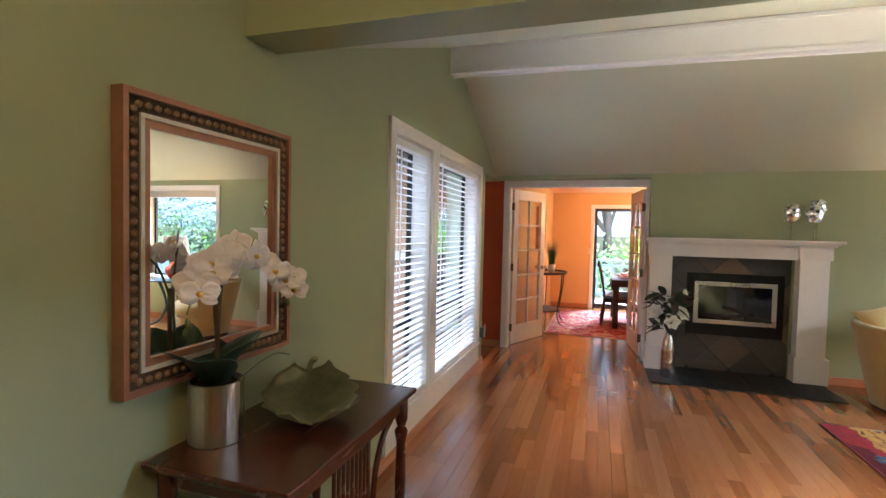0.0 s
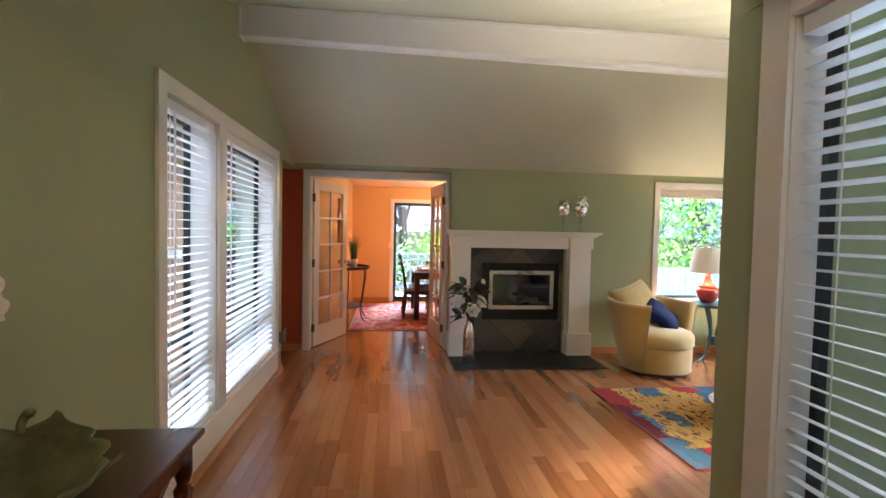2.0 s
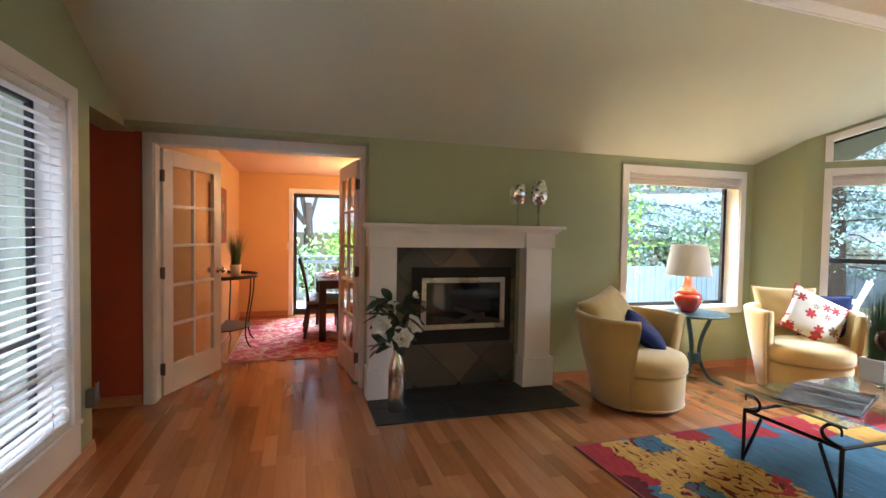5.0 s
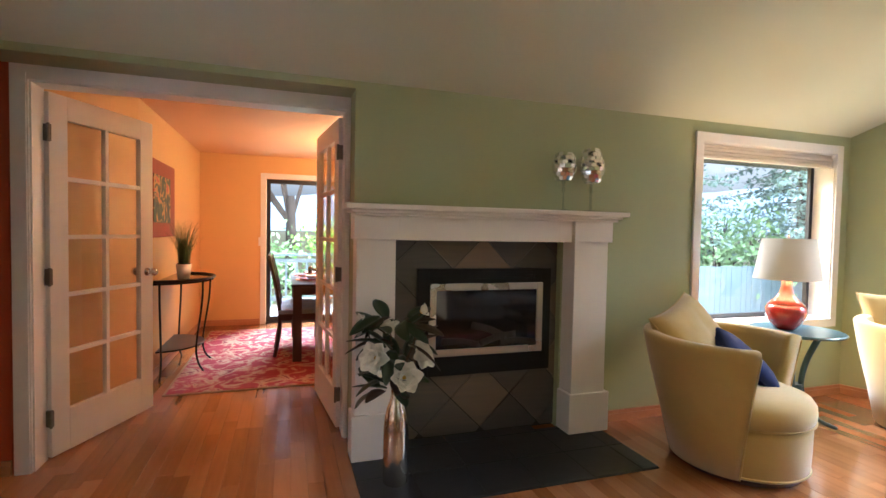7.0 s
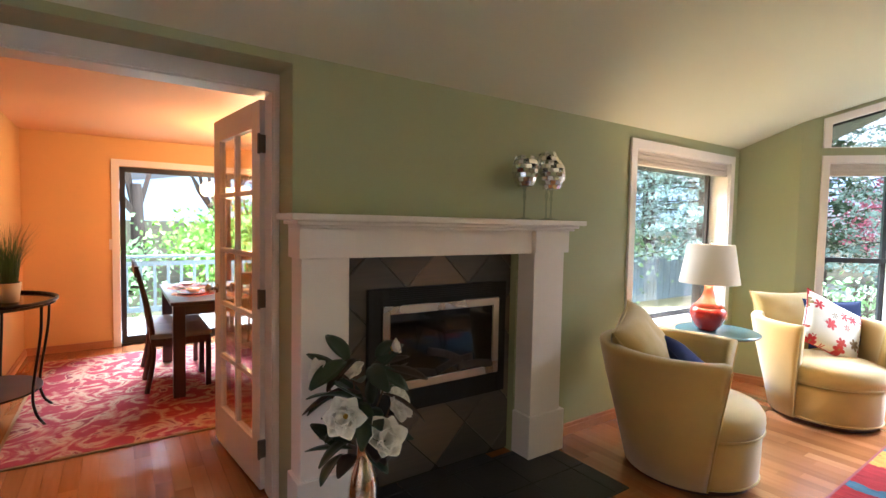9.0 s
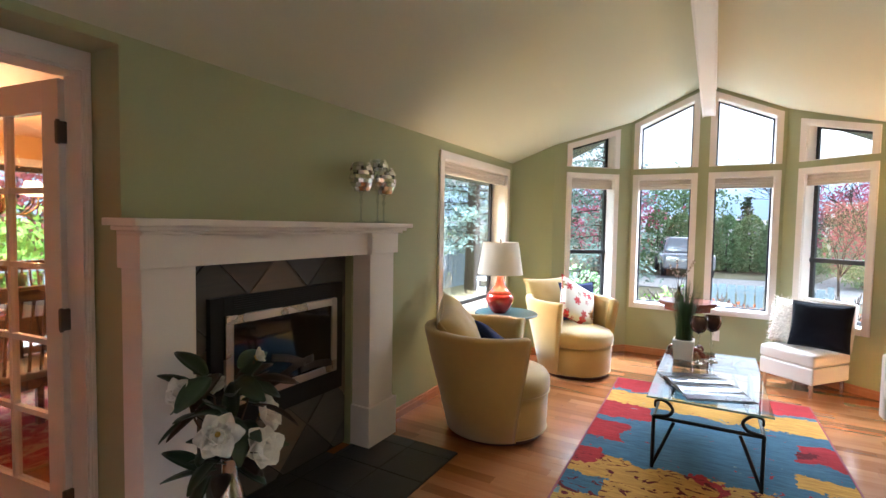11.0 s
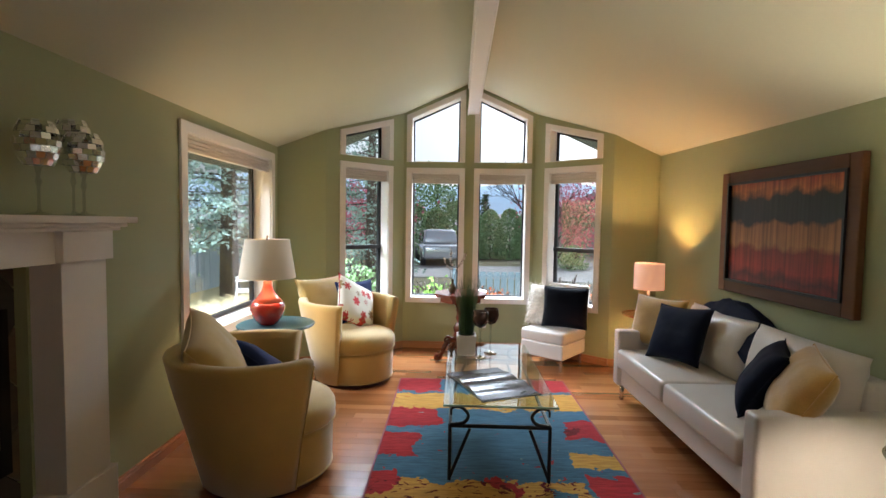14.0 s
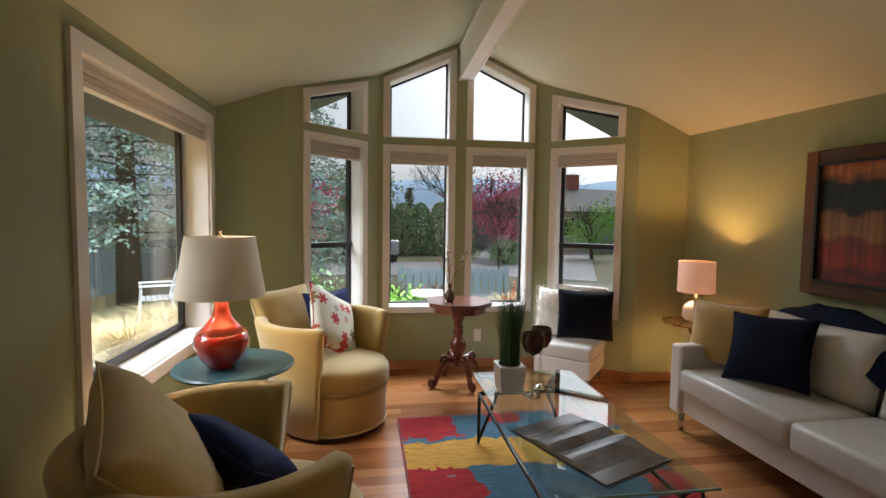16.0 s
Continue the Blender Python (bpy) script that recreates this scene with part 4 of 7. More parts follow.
def pillow(name, label, x, y, z, w, h, d, rx, rz, material, seed, ry=0, pinch=0.10, trim=None):
    p = thing(name, label, "cushion", (x, y, z))
    p.matrix_basis = pose(x, y, z, 0, 0, rz) @ pose(0, 0, 0, rx, ry, 0)
    part("cover", cushion(w, h, d, pinch, seed=seed), material, p, smooth=True)
    part("seam", piping(w, h, pinch), trim or material, p)
    return p


def floral():
    """White cotton printed with red flowers on thin stems."""
    m, n, l, b = nodes_of("floral_print")
    tc, mp = n.new("ShaderNodeTexCoord"), n.new("ShaderNodeMapping")
    mp.inputs["Scale"].default_value = (10, 0.2, 10)
    l.new(tc.outputs["Object"], mp.inputs[0])
    v = n.new("ShaderNodeTexVoronoi")
    v.inputs["Randomness"].default_value = 0.65
    v.inputs["Scale"].default_value = 1.0
    l.new(mp.outputs[0], v.inputs["Vector"])
    sub = n.new("ShaderNodeVectorMath")
    sub.operation = "SUBTRACT"
    l.new(mp.outputs[0], sub.inputs[0])
    l.new(v.outputs["Position"], sub.inputs[1])
    sx = n.new("ShaderNodeSeparateXYZ")
    l.new(sub.outputs[0], sx.inputs[0])

    def op(kind, a, c=None, val=None):
        o = n.new("ShaderNodeMath")
        o.operation = kind
        l.new(a, o.inputs[0])
        if c is not None:
            l.new(c, o.inputs[1])
        if val is not None:
            o.inputs[1].default_value = val
        return o.outputs[0]
    ang = op("ARCTAN2", sx.outputs["Z"], sx.outputs["X"])
    pet = op("ABSOLUTE", op("COSINE", op("MULTIPLY", ang, val=3.0)))
    edge = op("ADD", op("MULTIPLY", pet, val=0.22), val=0.29)
    inside = op("LESS_THAN", v.outputs["Distance"], edge)
    core = op("LESS_THAN", v.outputs["Distance"], val=0.11)
    sc = n.new("ShaderNodeSeparateColor")
    l.new(v.outputs["Color"], sc.inputs[0])
    tone = ramp_of(n, [(0.0, (0.42, 0.02, 0.03)), (0.6, (0.50, 0.03, 0.03)), (0.8, (0.22, 0.16, 0.06)), (1.0, (0.45, 0.06, 0.05))])
    l.new(sc.outputs[0], tone.inputs[0])
    m1, m2 = n.new("ShaderNodeMix"), n.new("ShaderNodeMix")
    m1.data_type = m2.data_type = "RGBA"
    l.new(inside, m1.inputs[0])
    m1.inputs[6].default_value = (0.74, 0.70, 0.60, 1)
    l.new(tone.outputs[0], m1.inputs[7])
    l.new(core, m2.inputs[0])
    l.new(m1.outputs[2], m2.inputs[6])
    m2.inputs[7].default_value = (0.30, 0.16, 0.05, 1)
    l.new(m2.outputs[2], b.inputs["Base Color"])
    b.inputs["Roughness"].default_value = 0.85
    return m


FLORAL = floral()
pillow("yellow_pillow", "mustard pillow leaning on the chair back", 3.62, 6.16, 0.465, 0.60, 0.50, 0.22, -36, 27, YELLOW, 5, ry=-11)
pillow("blue_pillow", "dark blue pillow in the swivel chair", 3.86, 6.03, 0.445, 0.42, 0.42, 0.15, -52, 58, NAVYB, 6, ry=-14)
pillow("yellow_pillow", "mustard pillow leaning on the chair back", 5.436, 6.184, 0.500, 0.56, 0.42, 0.16, -20, -34, YELLOW, 7)
pillow("blue_pillow", "dark blue pillow in the swivel chair", 5.526, 5.894, 0.475, 0.42, 0.40, 0.12, -18, -44, NAVYB, 8)
pillow("floral_pillow", "white pillow printed with red flowers", 5.276, 5.885, 0.475, 0.50, 0.46, 0.13, -26, -36, FLORAL, 9, ry=27, trim=mat("red_piping", (0.4, 0.02, 0.03), 0.8))

# ---- side table and red lamp ----
TEAL = mat("teal_painted_top", (0.035, 0.085, 0.10), 0.3, var=0.3, scale=6, bump=0.1)
LAMPX, LAMPY, LT = 4.40, 6.35, 0.672
tb = thing("side_table", "round teal painted pedestal side table between the chairs", "table", (4.45, 6.305, 0))
part("tabletop", lathe(B(), [(0.26, LT - 0.022), (0.275, LT - 0.018), (0.28, LT - 0.008), (0.272, LT)], 48), TEAL, tb)
part("apron_ring", lathe(B(), [(0.10, LT - 0.05), (0.13, LT - 0.022)], 24), TEAL, tb)
for i in range(3):
    a = radians(120 * i - 40)
    ca, sa = math.cos(a), math.sin(a)
    part("leg", tube(B(), bend([(0.13 * ca, 0.13 * sa, LT - 0.04), (0.06 * ca, 0.06 * sa, 0.44), (0.045 * ca, 0.045 * sa, 0.25), (0.13 * ca, 0.13 * sa, 0.08), (0.25 * ca, 0.25 * sa, 0.022)], 6), 0.021, 8, 0.014), TEAL, tb, smooth=True)
part("hub", lathe(B(), [(0.05, 0.2), (0.055, 0.25), (0.05, 0.3)], 16), TEAL, tb)

REDGL = mat("red_glazed_ceramic", (0.42, 0.015, 0.008), 0.08, var=0.25, scale=8, fine=40, bump=0.06, coat=1.0)
SHADEC = shade_mat("cream_lamp_shade", (0.62, 0.55, 0.44), (1.0, 0.74, 0.45), 0.10)
# the orange glow on the lamp's neck is put into the glaze as emission
NECKGLOW = mat("red_glaze_with_glow", (0.55, 0.05, 0.02), 0.1, var=0.1, coat=1.0, emit=(1.0, 0.18, 0.05), power=0.16)


def bulb(x, y, z, watts, col, r=0.03):
    lamp = new("bulb_light", bpy.data.lights.new("bulb_light", "POINT"))
    lamp.data.energy, lamp.data.color, lamp.data.shadow_soft_size = watts, col, r
    lamp.location = (x, y, z)
    return lamp


def drum(bm, r0, r1, z0, z1, th=0.003, seg=48):
    lathe(bm, [(r0, z0), (r1, z1), (r1 - th, z1), (r0 - th, z0), (r0, z0)], seg, cap=False)
    return bm


rl = thing("red_table_lamp", "red glazed gourd lamp with a cream tapered shade, lit", "lamp", (LAMPX, LAMPY, LT))
part("lamp_base", lathe(B(), [(0.055, 0), (0.065, 0.005), (0.10, 0.05), (0.122, 0.10), (0.125, 0.13), (0.112, 0.17)], 40), REDGL, rl, smooth=True)
part("lamp_neck", lathe(B(), [(0.112, 0.17), (0.075, 0.205), (0.045, 0.245), (0.032, 0.29), (0.030, 0.335), (0.02, 0.34)], 40), NECKGLOW, rl, "orange glowing upper glaze", smooth=True)
part("shade", drum(B(), 0.20, 0.155, 0.345, 0.625), SHADEC, rl, "cream linen shade", smooth=True)
part("harp", tube(B(), bend([(0, 0, 0.34), (0.05, 0, 0.45), (0.045, 0, 0.58), (0, 0, 0.625), (-0.045, 0, 0.58), (-0.05, 0, 0.45), (0, 0, 0.34)], 5), 0.002, 6), CHROME, rl)
part("finial", lathe(B(), [(0.012, 0.622), (0.012, 0.63), (0.006, 0.638), (0.009, 0.648), (0.002, 0.656)], 12), CHROME, rl)
bulb(LAMPX, LAMPY, LT + 0.47, 20, (1.0, 0.62, 0.30))

# ---- rug ----
rug_m, n, l, b = nodes_of("patchwork_rug")
tco = n.new("ShaderNodeTexCoord")


def calc(kind, a, c=None, val=None):
    o = n.new("ShaderNodeMath")
    o.operation = kind
    l.new(a, o.inputs[0])
    if c is not None:
        l.new(c, o.inputs[1])
    elif val is not None:
        o.inputs[1].default_value = val
    return o.outputs[0]


def noise_of(scale, detail, stretch=(1, 1, 1), twist=0.0):
    mp, o = n.new("ShaderNodeMapping"), n.new("ShaderNodeTexNoise")
    mp.inputs["Scale"].default_value = stretch
    l.new(tco.outputs["Object"], mp.inputs[0])
    l.new(mp.outputs[0], o.inputs["Vector"])
    o.inputs["Scale"].default_value, o.inputs["Detail"].default_value, o.inputs["Distortion"].default_value = scale, detail, twist
    return o


def blend(fac, a, c, mode="MIX"):
    o = n.new("ShaderNodeMix")
    o.data_type, o.blend_type = "RGBA", mode
    if isinstance(fac, float):
        o.inputs[0].default_value = fac
    else:
        l.new(fac, o.inputs[0])
    for sock, v in ((o.inputs[6], a), (o.inputs[7], c)):
        if isinstance(v, tuple):
            sock.default_value = (*v, 1)
        else:
            l.new(v, sock)
    return o.outputs[2]


wob1, wob2 = noise_of(5.0, 3.0), noise_of(26.0, 3.0)
shift = n.new("ShaderNodeVectorMath")
shift.operation = "MULTIPLY_ADD"
l.new(wob1.outputs["Color"], shift.inputs[0])
shift.inputs[1].default_value = (0.26, 0.26, 0)
l.new(tco.outputs["Object"], shift.inputs[2])
shift2 = n.new("ShaderNodeVectorMath")
shift2.operation = "MULTIPLY_ADD"
l.new(wob2.outputs["Color"], shift2.inputs[0])
shift2.inputs[1].default_value = (0.10, 0.10, 0)
l.new(shift.outputs[0], shift2.inputs[2])
rug_xy = n.new("ShaderNodeSeparateXYZ")
l.new(shift2.outputs[0], rug_xy.inputs[0])


def field(x0, x1, y0, y1):
    """A ragged block of colour on the rug."""
    f = None
    for sock, lo, hi in ((rug_xy.outputs["X"], x0, x1), (rug_xy.outputs["Y"], y0, y1)):
        q = calc("MULTIPLY", calc("GREATER_THAN", sock, val=lo + 0.18), calc("LESS_THAN", sock, val=hi + 0.18))
        f = q if f is None else calc("MULTIPLY", f, q)
    return f


CR, CD_, CB, CY = (0.27, 0.022, 0.026), (0.10, 0.012, 0.014), (0.055, 0.115, 0.165), (0.42, 0.235, 0.05)
col = CB
for colour, *area in (
        (CY, 0.60, 0.92, -0.9, 0.9), (CY, -1.16, -0.42, -0.46, 0.9), (CR, 0.98, 1.5, 0.38, 0.9), (CR, 1.0, 1.5, -0.9, -0.36), (CR, 1.16, 1.5, -0.1, 0.14),
        (CR, 0.30, 0.60, 0.36, 0.9), (CR, -0.16, 0.16, 0.50, 0.9), (CR, 0.10, 0.42, -0.9, -0.52), (CD_, 0.20, 0.30, -0.62, -0.50), (CY, -0.26, -0.10, -0.9, -0.46),
        (CR, -0.72, -0.36, -0.9, -0.50), (CR, -0.58, -0.30, 0.62, 0.9), (CR, -1.5, -1.14, 0.20, 0.9), (CD_, -1.5, -1.20, -0.35, 0.30), (CB, -1.5, -1.22, -0.9, -0.30),
        (CB, -1.02, -0.88, -0.14, 0.16), (CB, -0.80, -0.52, -0.36, -0.24), (CR, -1.10, -0.74, -0.9, -0.46), (CB, -0.90, -0.70, 0.52, 0.9), (CR, -0.66, -0.44, -0.06, -0.01), (CR, -0.46, -0.38, -0.05, 0.08)):
    col = blend(field(*area), col, colour)
stroke = noise_of(7.5, 3.0, (1.3, 0.8, 1), 2.6)
gold = calc("MULTIPLY", calc("GREATER_THAN", stroke.outputs[0], val=0.60), field(-1.16, -0.42, -0.46, 0.9))
col = blend(gold, col, CD_)
fleck = noise_of(9.0, 2.0, (1, 1, 1), 1.5)
col = blend(calc("GREATER_THAN", fleck.outputs[0], val=0.715), col, CR)
fleck2 = noise_of(8.0, 2.0, (1.0, 0.6, 1), 0.8)
col = blend(calc("LESS_THAN", fleck2.outputs[0], val=0.285), col, (0.16, 0.23, 0.22))
thread = noise_of(30.0, 4.0, (3.0, 0.35, 1))
pr = ramp_of(n, [(0.3, (0.62, 0.62, 0.62)), (0.7, (1.3, 1.3, 1.3))])
l.new(thread.outputs[0], pr.inputs[0])
l.new(blend(0.75, col, pr.outputs[0], "MULTIPLY"), b.inputs["Base Color"])
b.inputs["Roughness"].default_value = 0.95
b.inputs["Sheen Weight"].default_value = 0.03
pile = noise_of(320.0, 2.0)
bp = n.new("ShaderNodeBump")
bp.inputs["Strength"].default_value, bp.inputs["Distance"].default_value = 0.5, 0.003
l.new(pile.outputs[0], bp.inputs["Height"])
l.new(bp.outputs[0], b.inputs["Normal"])
rug = thing("living_room_rug", "patchwork rug in blue, gold and red under the coffee table", "rug", (3.965, 4.70, 0.0), 1.0)
rug_m.node_tree.nodes["Principled BSDF"].inputs["Specular IOR Level"].default_value = 0.08
part("woven_field", bx(-1.305, 1.305, -0.735, 0.735, 0.001, 0.012, bev=0.005), rug_m, rug)
edgeb = B()
for x0, x1, y0, y1 in ((-1.315, -1.302, -0.745, 0.745), (1.302, 1.315, -0.745, 0.745), (-1.302, 1.302, -0.745, -0.732), (-1.302, 1.302, 0.732, 0.745)):
    box(edgeb, x0, x1, y0, y1, 0.0008, 0.011)
part("binding", edgeb, mat("rug_binding", (0.18, 0.03, 0.03), 0.95, bump=0.4), rug)

# ---- coffee table ----
ct = thing("coffee_table", "glass topped coffee table on a black wrought iron frame", "table", (4.19, 4.71, 0.012))
gl = part("glass_top", bx(-0.665, 0.665, -0.315, 0.315, 0.403, 0.415, bev=0.003), TABLEGLASS, ct)
gl.visible_shadow = False
part("glass_edge", bx(-0.669, -0.665, -0.315, 0.315, 0.404, 0.414), mat("green_glass_edge", (0.25, 0.42, 0.38), 0.1, var=0.1, bump=0), ct)
for sx_ in (-1, 1):
    for sy_ in (-1, 1):
        x0, y0 = sx_ * 0.635, sy_ * 0.275
        part("leg", tube(B(), [(x0, y0, 0.0), (x0, y0, 0.30)], 0.011, 6), IRON, ct)
        part("brace", tube(B(), [(x0, y0, 0.012), (sx_ * 0.635, sy_ * 0.165, 0.28)], 0.010, 6), IRON, ct)
        part("scroll", tube(B(), bend([(x0, y0, 0.295), (x0, sy_ * 0.20, 0.31), (x0, sy_ * 0.175, 0.35), (x0, sy_ * 0.215, 0.39), (x0, sy_ * 0.265, 0.385), (x0, sy_ * 0.27, 0.35)], 5), 0.012, 6, 0.006), IRON, ct, smooth=True)
        part("pad", lathe(B(), [(0.014, 0.395), (0.014, 0.403)], 10, x0, sy_ * 0.225), CLEAR, ct)
    part("end_rail", tube(B(), [(sx_ * 0.635, -0.275, 0.292), (sx_ * 0.635, 0.275, 0.292)], 0.011, 6), IRON, ct)
    part("side_rail", tube(B(), [(-0.635, sx_ * 0.275, 0.292), (0.635, sx_ * 0.275, 0.292)], 0.010, 6), IRON, ct)
for ob in ct.children:
    ob.data.transform(Matrix.Diagonal((1.02, 1, 1.055, 1)))
TT = 0.4505

# things on the coffee table
POTW = mat("white_ceramic_pot", (0.78, 0.76, 0.72), 0.35, var=0.04, bump=0.03)
GRASS = mat("artificial_grass_blade", (0.035, 0.085, 0.025), 0.5, var=0.45, scale=8, bump=0.05, rnd=0.3)
SOIL = mat("dark_soil", (0.03, 0.022, 0.016), 0.95, fine=90, bump=0.6, depth=0.01)


def grass_pot(x, y, z, size, tall, count, seed, spread=0.30, rounded=False):
    g = thing("potted_grass", "artificial grass in a white pot", "plant", (x, y, z))
    r = random.Random(seed)
    if rounded:
        part("pot", lathe(B(), [(size * 0.38, 0), (size * 0.5, size * 1.0), (size * 0.46, size * 1.0), (size * 0.44, size * 0.9)], 24), POTW, g, smooth=True)
    else:
        pb = B()
        box(pb, -size / 2, size / 2, -size / 2, size / 2, 0, size, bev=0.006)
        for v in pb.verts:
            k = 0.84 + 0.16 * v.co.z / size
            v.co.x, v.co.y = v.co.x * k, v.co.y * k
        part("pot", pb, POTW, g)
    part("soil", lathe(B(), [(size * 0.40, size * 0.99), (size * 0.42, size + 0.004)], 16), SOIL, g)
    gb = B()
    for i in range(count):
        a, q = r.uniform(0, 2 * math.pi), r.random() ** 0.6 * size * 0.38
        hgt, lean = tall * r.uniform(0.55, 1.0), r.uniform(0.0, spread) * tall
        b0 = Vector((q * math.cos(a), q * math.sin(a), size))
        out = Vector((math.cos(a + r.uniform(-0.6, 0.6)), math.sin(a + r.uniform(-0.6, 0.6)), 0))
        side = Vector((-out.y, out.x, 0)) * r.uniform(0.0016, 0.0032)
        last = None
        for t in (0, 0.35, 0.7, 1.0):
            c = b0 + out * lean * t * t + Vector((0, 0, hgt * t * (1 - 0.1 * t)))
            w = side * (1 - t * 0.92)
            cur = [gb.verts.new(c - w), gb.verts.new(c + w)]
            if last:
                gb.faces.new((last[0], last[1], cur[1], cur[0]))
            last = cur
    part("grass_blades", gb, GRASS, g, "dark green grass blades", kind="stuff")
    return g


grass_pot(4.54, 4.885, TT, 0.15, 0.52, 420, 3, 0.2)
SMOKE = mat("smoked_goblet_glass", (0.10, 0.055, 0.045), 0.05, 0.65, var=0.2, bump=0.0)


def goblet(x, y):
    g = thing("wine_goblet", "tall smoky brown glass goblet on the coffee table", "goblet", (x, y, TT), group="goblets on the coffee table")
    part("foot", lathe(B(), [(0.048, 0), (0.05, 0.003), (0.02, 0.010), (0.007, 0.022)], 24), SILVER, g, smooth=True)
    part("stem", lathe(B(), [(0.007, 0.02), (0.006, 0.10), (0.015, 0.125), (0.007, 0.145), (0.006, 0.19), (0.014, 0.212), (0.008, 0.225)], 16), CLEAR, g, smooth=True)
    part("bowl", lathe(B(), [(0.008, 0.222), (0.04, 0.24), (0.058, 0.275), (0.061, 0.30), (0.055, 0.345), (0.052, 0.345), (0.057, 0.30), (0.05, 0.265), (0.005, 0.235)], 28, cap=False), SMOKE, g, smooth=True)


goblet(4.44, 4.785)
goblet(4.56, 4.70)
PAGE = mat("printed_page", (0.10, 0.10, 0.11), 0.22, var=0.8, scale=6, fine=30, bump=0.02)
PAPER = mat("page_edges", (0.55, 0.53, 0.50), 0.7, var=0.1, fine=400, bump=0.3)
COVER = mat("black_book_cover", (0.015, 0.015, 0.017), 0.35, bump=0.05)
bk = thing("open_book", "large open picture book lying on the glass", "book", (3.87, 4.74, TT), 23.5)
for sgn in (-1, 1):
    pg = B()
    n_ = 10
    lo, hi = [], []
    for i in range(n_ + 1):
        t = i / n_
        x = sgn * 0.26 * t
        z = 0.004 + 0.020 * math.sin(math.pi * min(1, t * 1.6)) ** 0.8 * (1 - t * 0.55)
        lo.append([pg.verts.new((x, y, 0.004)) for y in (-0.185, 0.185)])
        hi.append([pg.verts.new((x, y, z + 0.004)) for y in (-0.185, 0.185)])
    for i in range(n_):
        pg.faces.new((hi[i][0], hi[i + 1][0], hi[i + 1][1], hi[i][1]))
        for k in (0, 1):
            f = pg.faces.new((lo[i][k], lo[i + 1][k], hi[i + 1][k], hi[i][k]))
            f.material_index = 1
    f = pg.faces.new((lo[-1][0], lo[-1][1], hi[-1][1], hi[-1][0]))
    f.material_index = 1
    part("page_block", pg, [PAGE, PAPER], bk)
    part("cover", bx(min(0, sgn * 0.27), max(0, sgn * 0.27), -0.192, 0.192, 0.0, 0.003), COVER, bk)

# ---- sofa ----
LEATHER = mat("white_leather", (0.60, 0.565, 0.52), 0.34, var=0.05, scale=4, fine=220, bump=0.12, depth=0.002)
SX0, SX1, SY0, SY1 = 3.13, 4.965, 2.915, 3.62
sofa = thing("white_sofa", "white leather two seat sofa with slim arms against the wall", "sofa", ((SX0 + SX1) / 2, SY0, 0), 1.6)
hl = (SX1 - SX0) / 2
SD = SY1 - SY0
part("seat_frame", bx(-hl + 0.1, hl - 0.1, 0.1, SD - 0.03, 0.14, 0.29, bev=0.012), LEATHER, sofa)
for s in (-1, 1):
    part("arm", bx(*sorted((s * (hl - 0.105), s * hl)), 0.0, SD, 0.13, 0.585, bev=0.02, seg=3), LEATHER, sofa, smooth=False)
    st_ = bx(*sorted((s * 0.004, s * (hl - 0.108))), 0.2, SD + 0.012, 0.288, 0.435, bev=0.03, seg=4)
    for v in st_.verts:
        if v.co.z > 0.39:
            v.co.z += 0.012 * math.cos((abs(v.co.x) - hl / 2) / hl * 3)
    part("seat_cushion", st_, LEATHER, sofa, smooth=True)
    bc = cushion(hl - 0.115, 0.42, 0.20, 0.02, seed=20 + s)
    moved(bc, pose(s * (hl / 2 - 0.05), 0.20, 0.42, 13))
    part("back_cushion", bc, LEATHER, sofa, smooth=True)
    for y in (0.05, SD - 0.06):
        part("leg", lathe(B(), [(0.016, 0), (0.02, 0.135)], 14, s * (hl - 0.055), y), CHROME, sofa, "brushed metal leg", smooth=True)
part("back", bx(-hl + 0.1, hl - 0.1, 0.0, 0.11, 0.14, 0.72, bev=0.02), LEATHER, sofa)

pillow("gold_pillow", "golden velvet pillow on the white sofa", 4.790, 3.390, 0.455, 0.46, 0.43, 0.15, -14, 212, YELLOWB, 31)
pillow("navy_pillow", "navy velvet pillow on the white sofa", 4.440, 3.400, 0.455, 0.46, 0.43, 0.14, -24, 205, NAVY, 32, ry=-4)
pillow("navy_pillow", "navy velvet pillow on the white sofa", 3.650, 3.360, 0.445, 0.44, 0.41, 0.16, -30, 148, NAVY, 33, ry=2)
pillow("gold_pillow", "golden velvet pillow on the white sofa", 3.380, 3.350, 0.445, 0.47, 0.42, 0.19, -27, 154, YELLOWB, 34, ry=5, pinch=0.05)
throw = B()
nx_, ny_ = 40, 14
gr = []
for i in range(nx_ + 1):
    row = []
    for j in range(ny_ + 1):
        x = 3.99 + 0.86 * i / nx_
        t = j / ny_
        hump = 0.70 + 0.21 * math.sin(math.pi * (0.06 + 0.88 * i / nx_)) ** 0.6
        y = 2.925 + 0.20 * t
        z = hump - 0.14 * max(0, t - 0.35) ** 1.5 * 3 + 0.004 * math.sin(i * 0.5 + j * 0.5) + 0.02 * noise.noise((i * 0.2, j * 0.3, 1))
        row.append(throw.verts.new((x, y, z)))
    gr.append(row)
for i in range(nx_):
    for j in range(ny_):
        throw.faces.new((gr[i][j], gr[i + 1][j], gr[i + 1][j + 1], gr[i][j + 1]))
tob = part("throw_blanket", throw, mat("navy_knit_throw", (0.006, 0.010, 0.028), 0.9, var=0.3, fine=160, bump=0.6, depth=0.004, spec=0.15), None, "navy knitted throw draped over the sofa back", smooth=True)
tagged(tob, category="blanket")
solid(tob, 0.012)

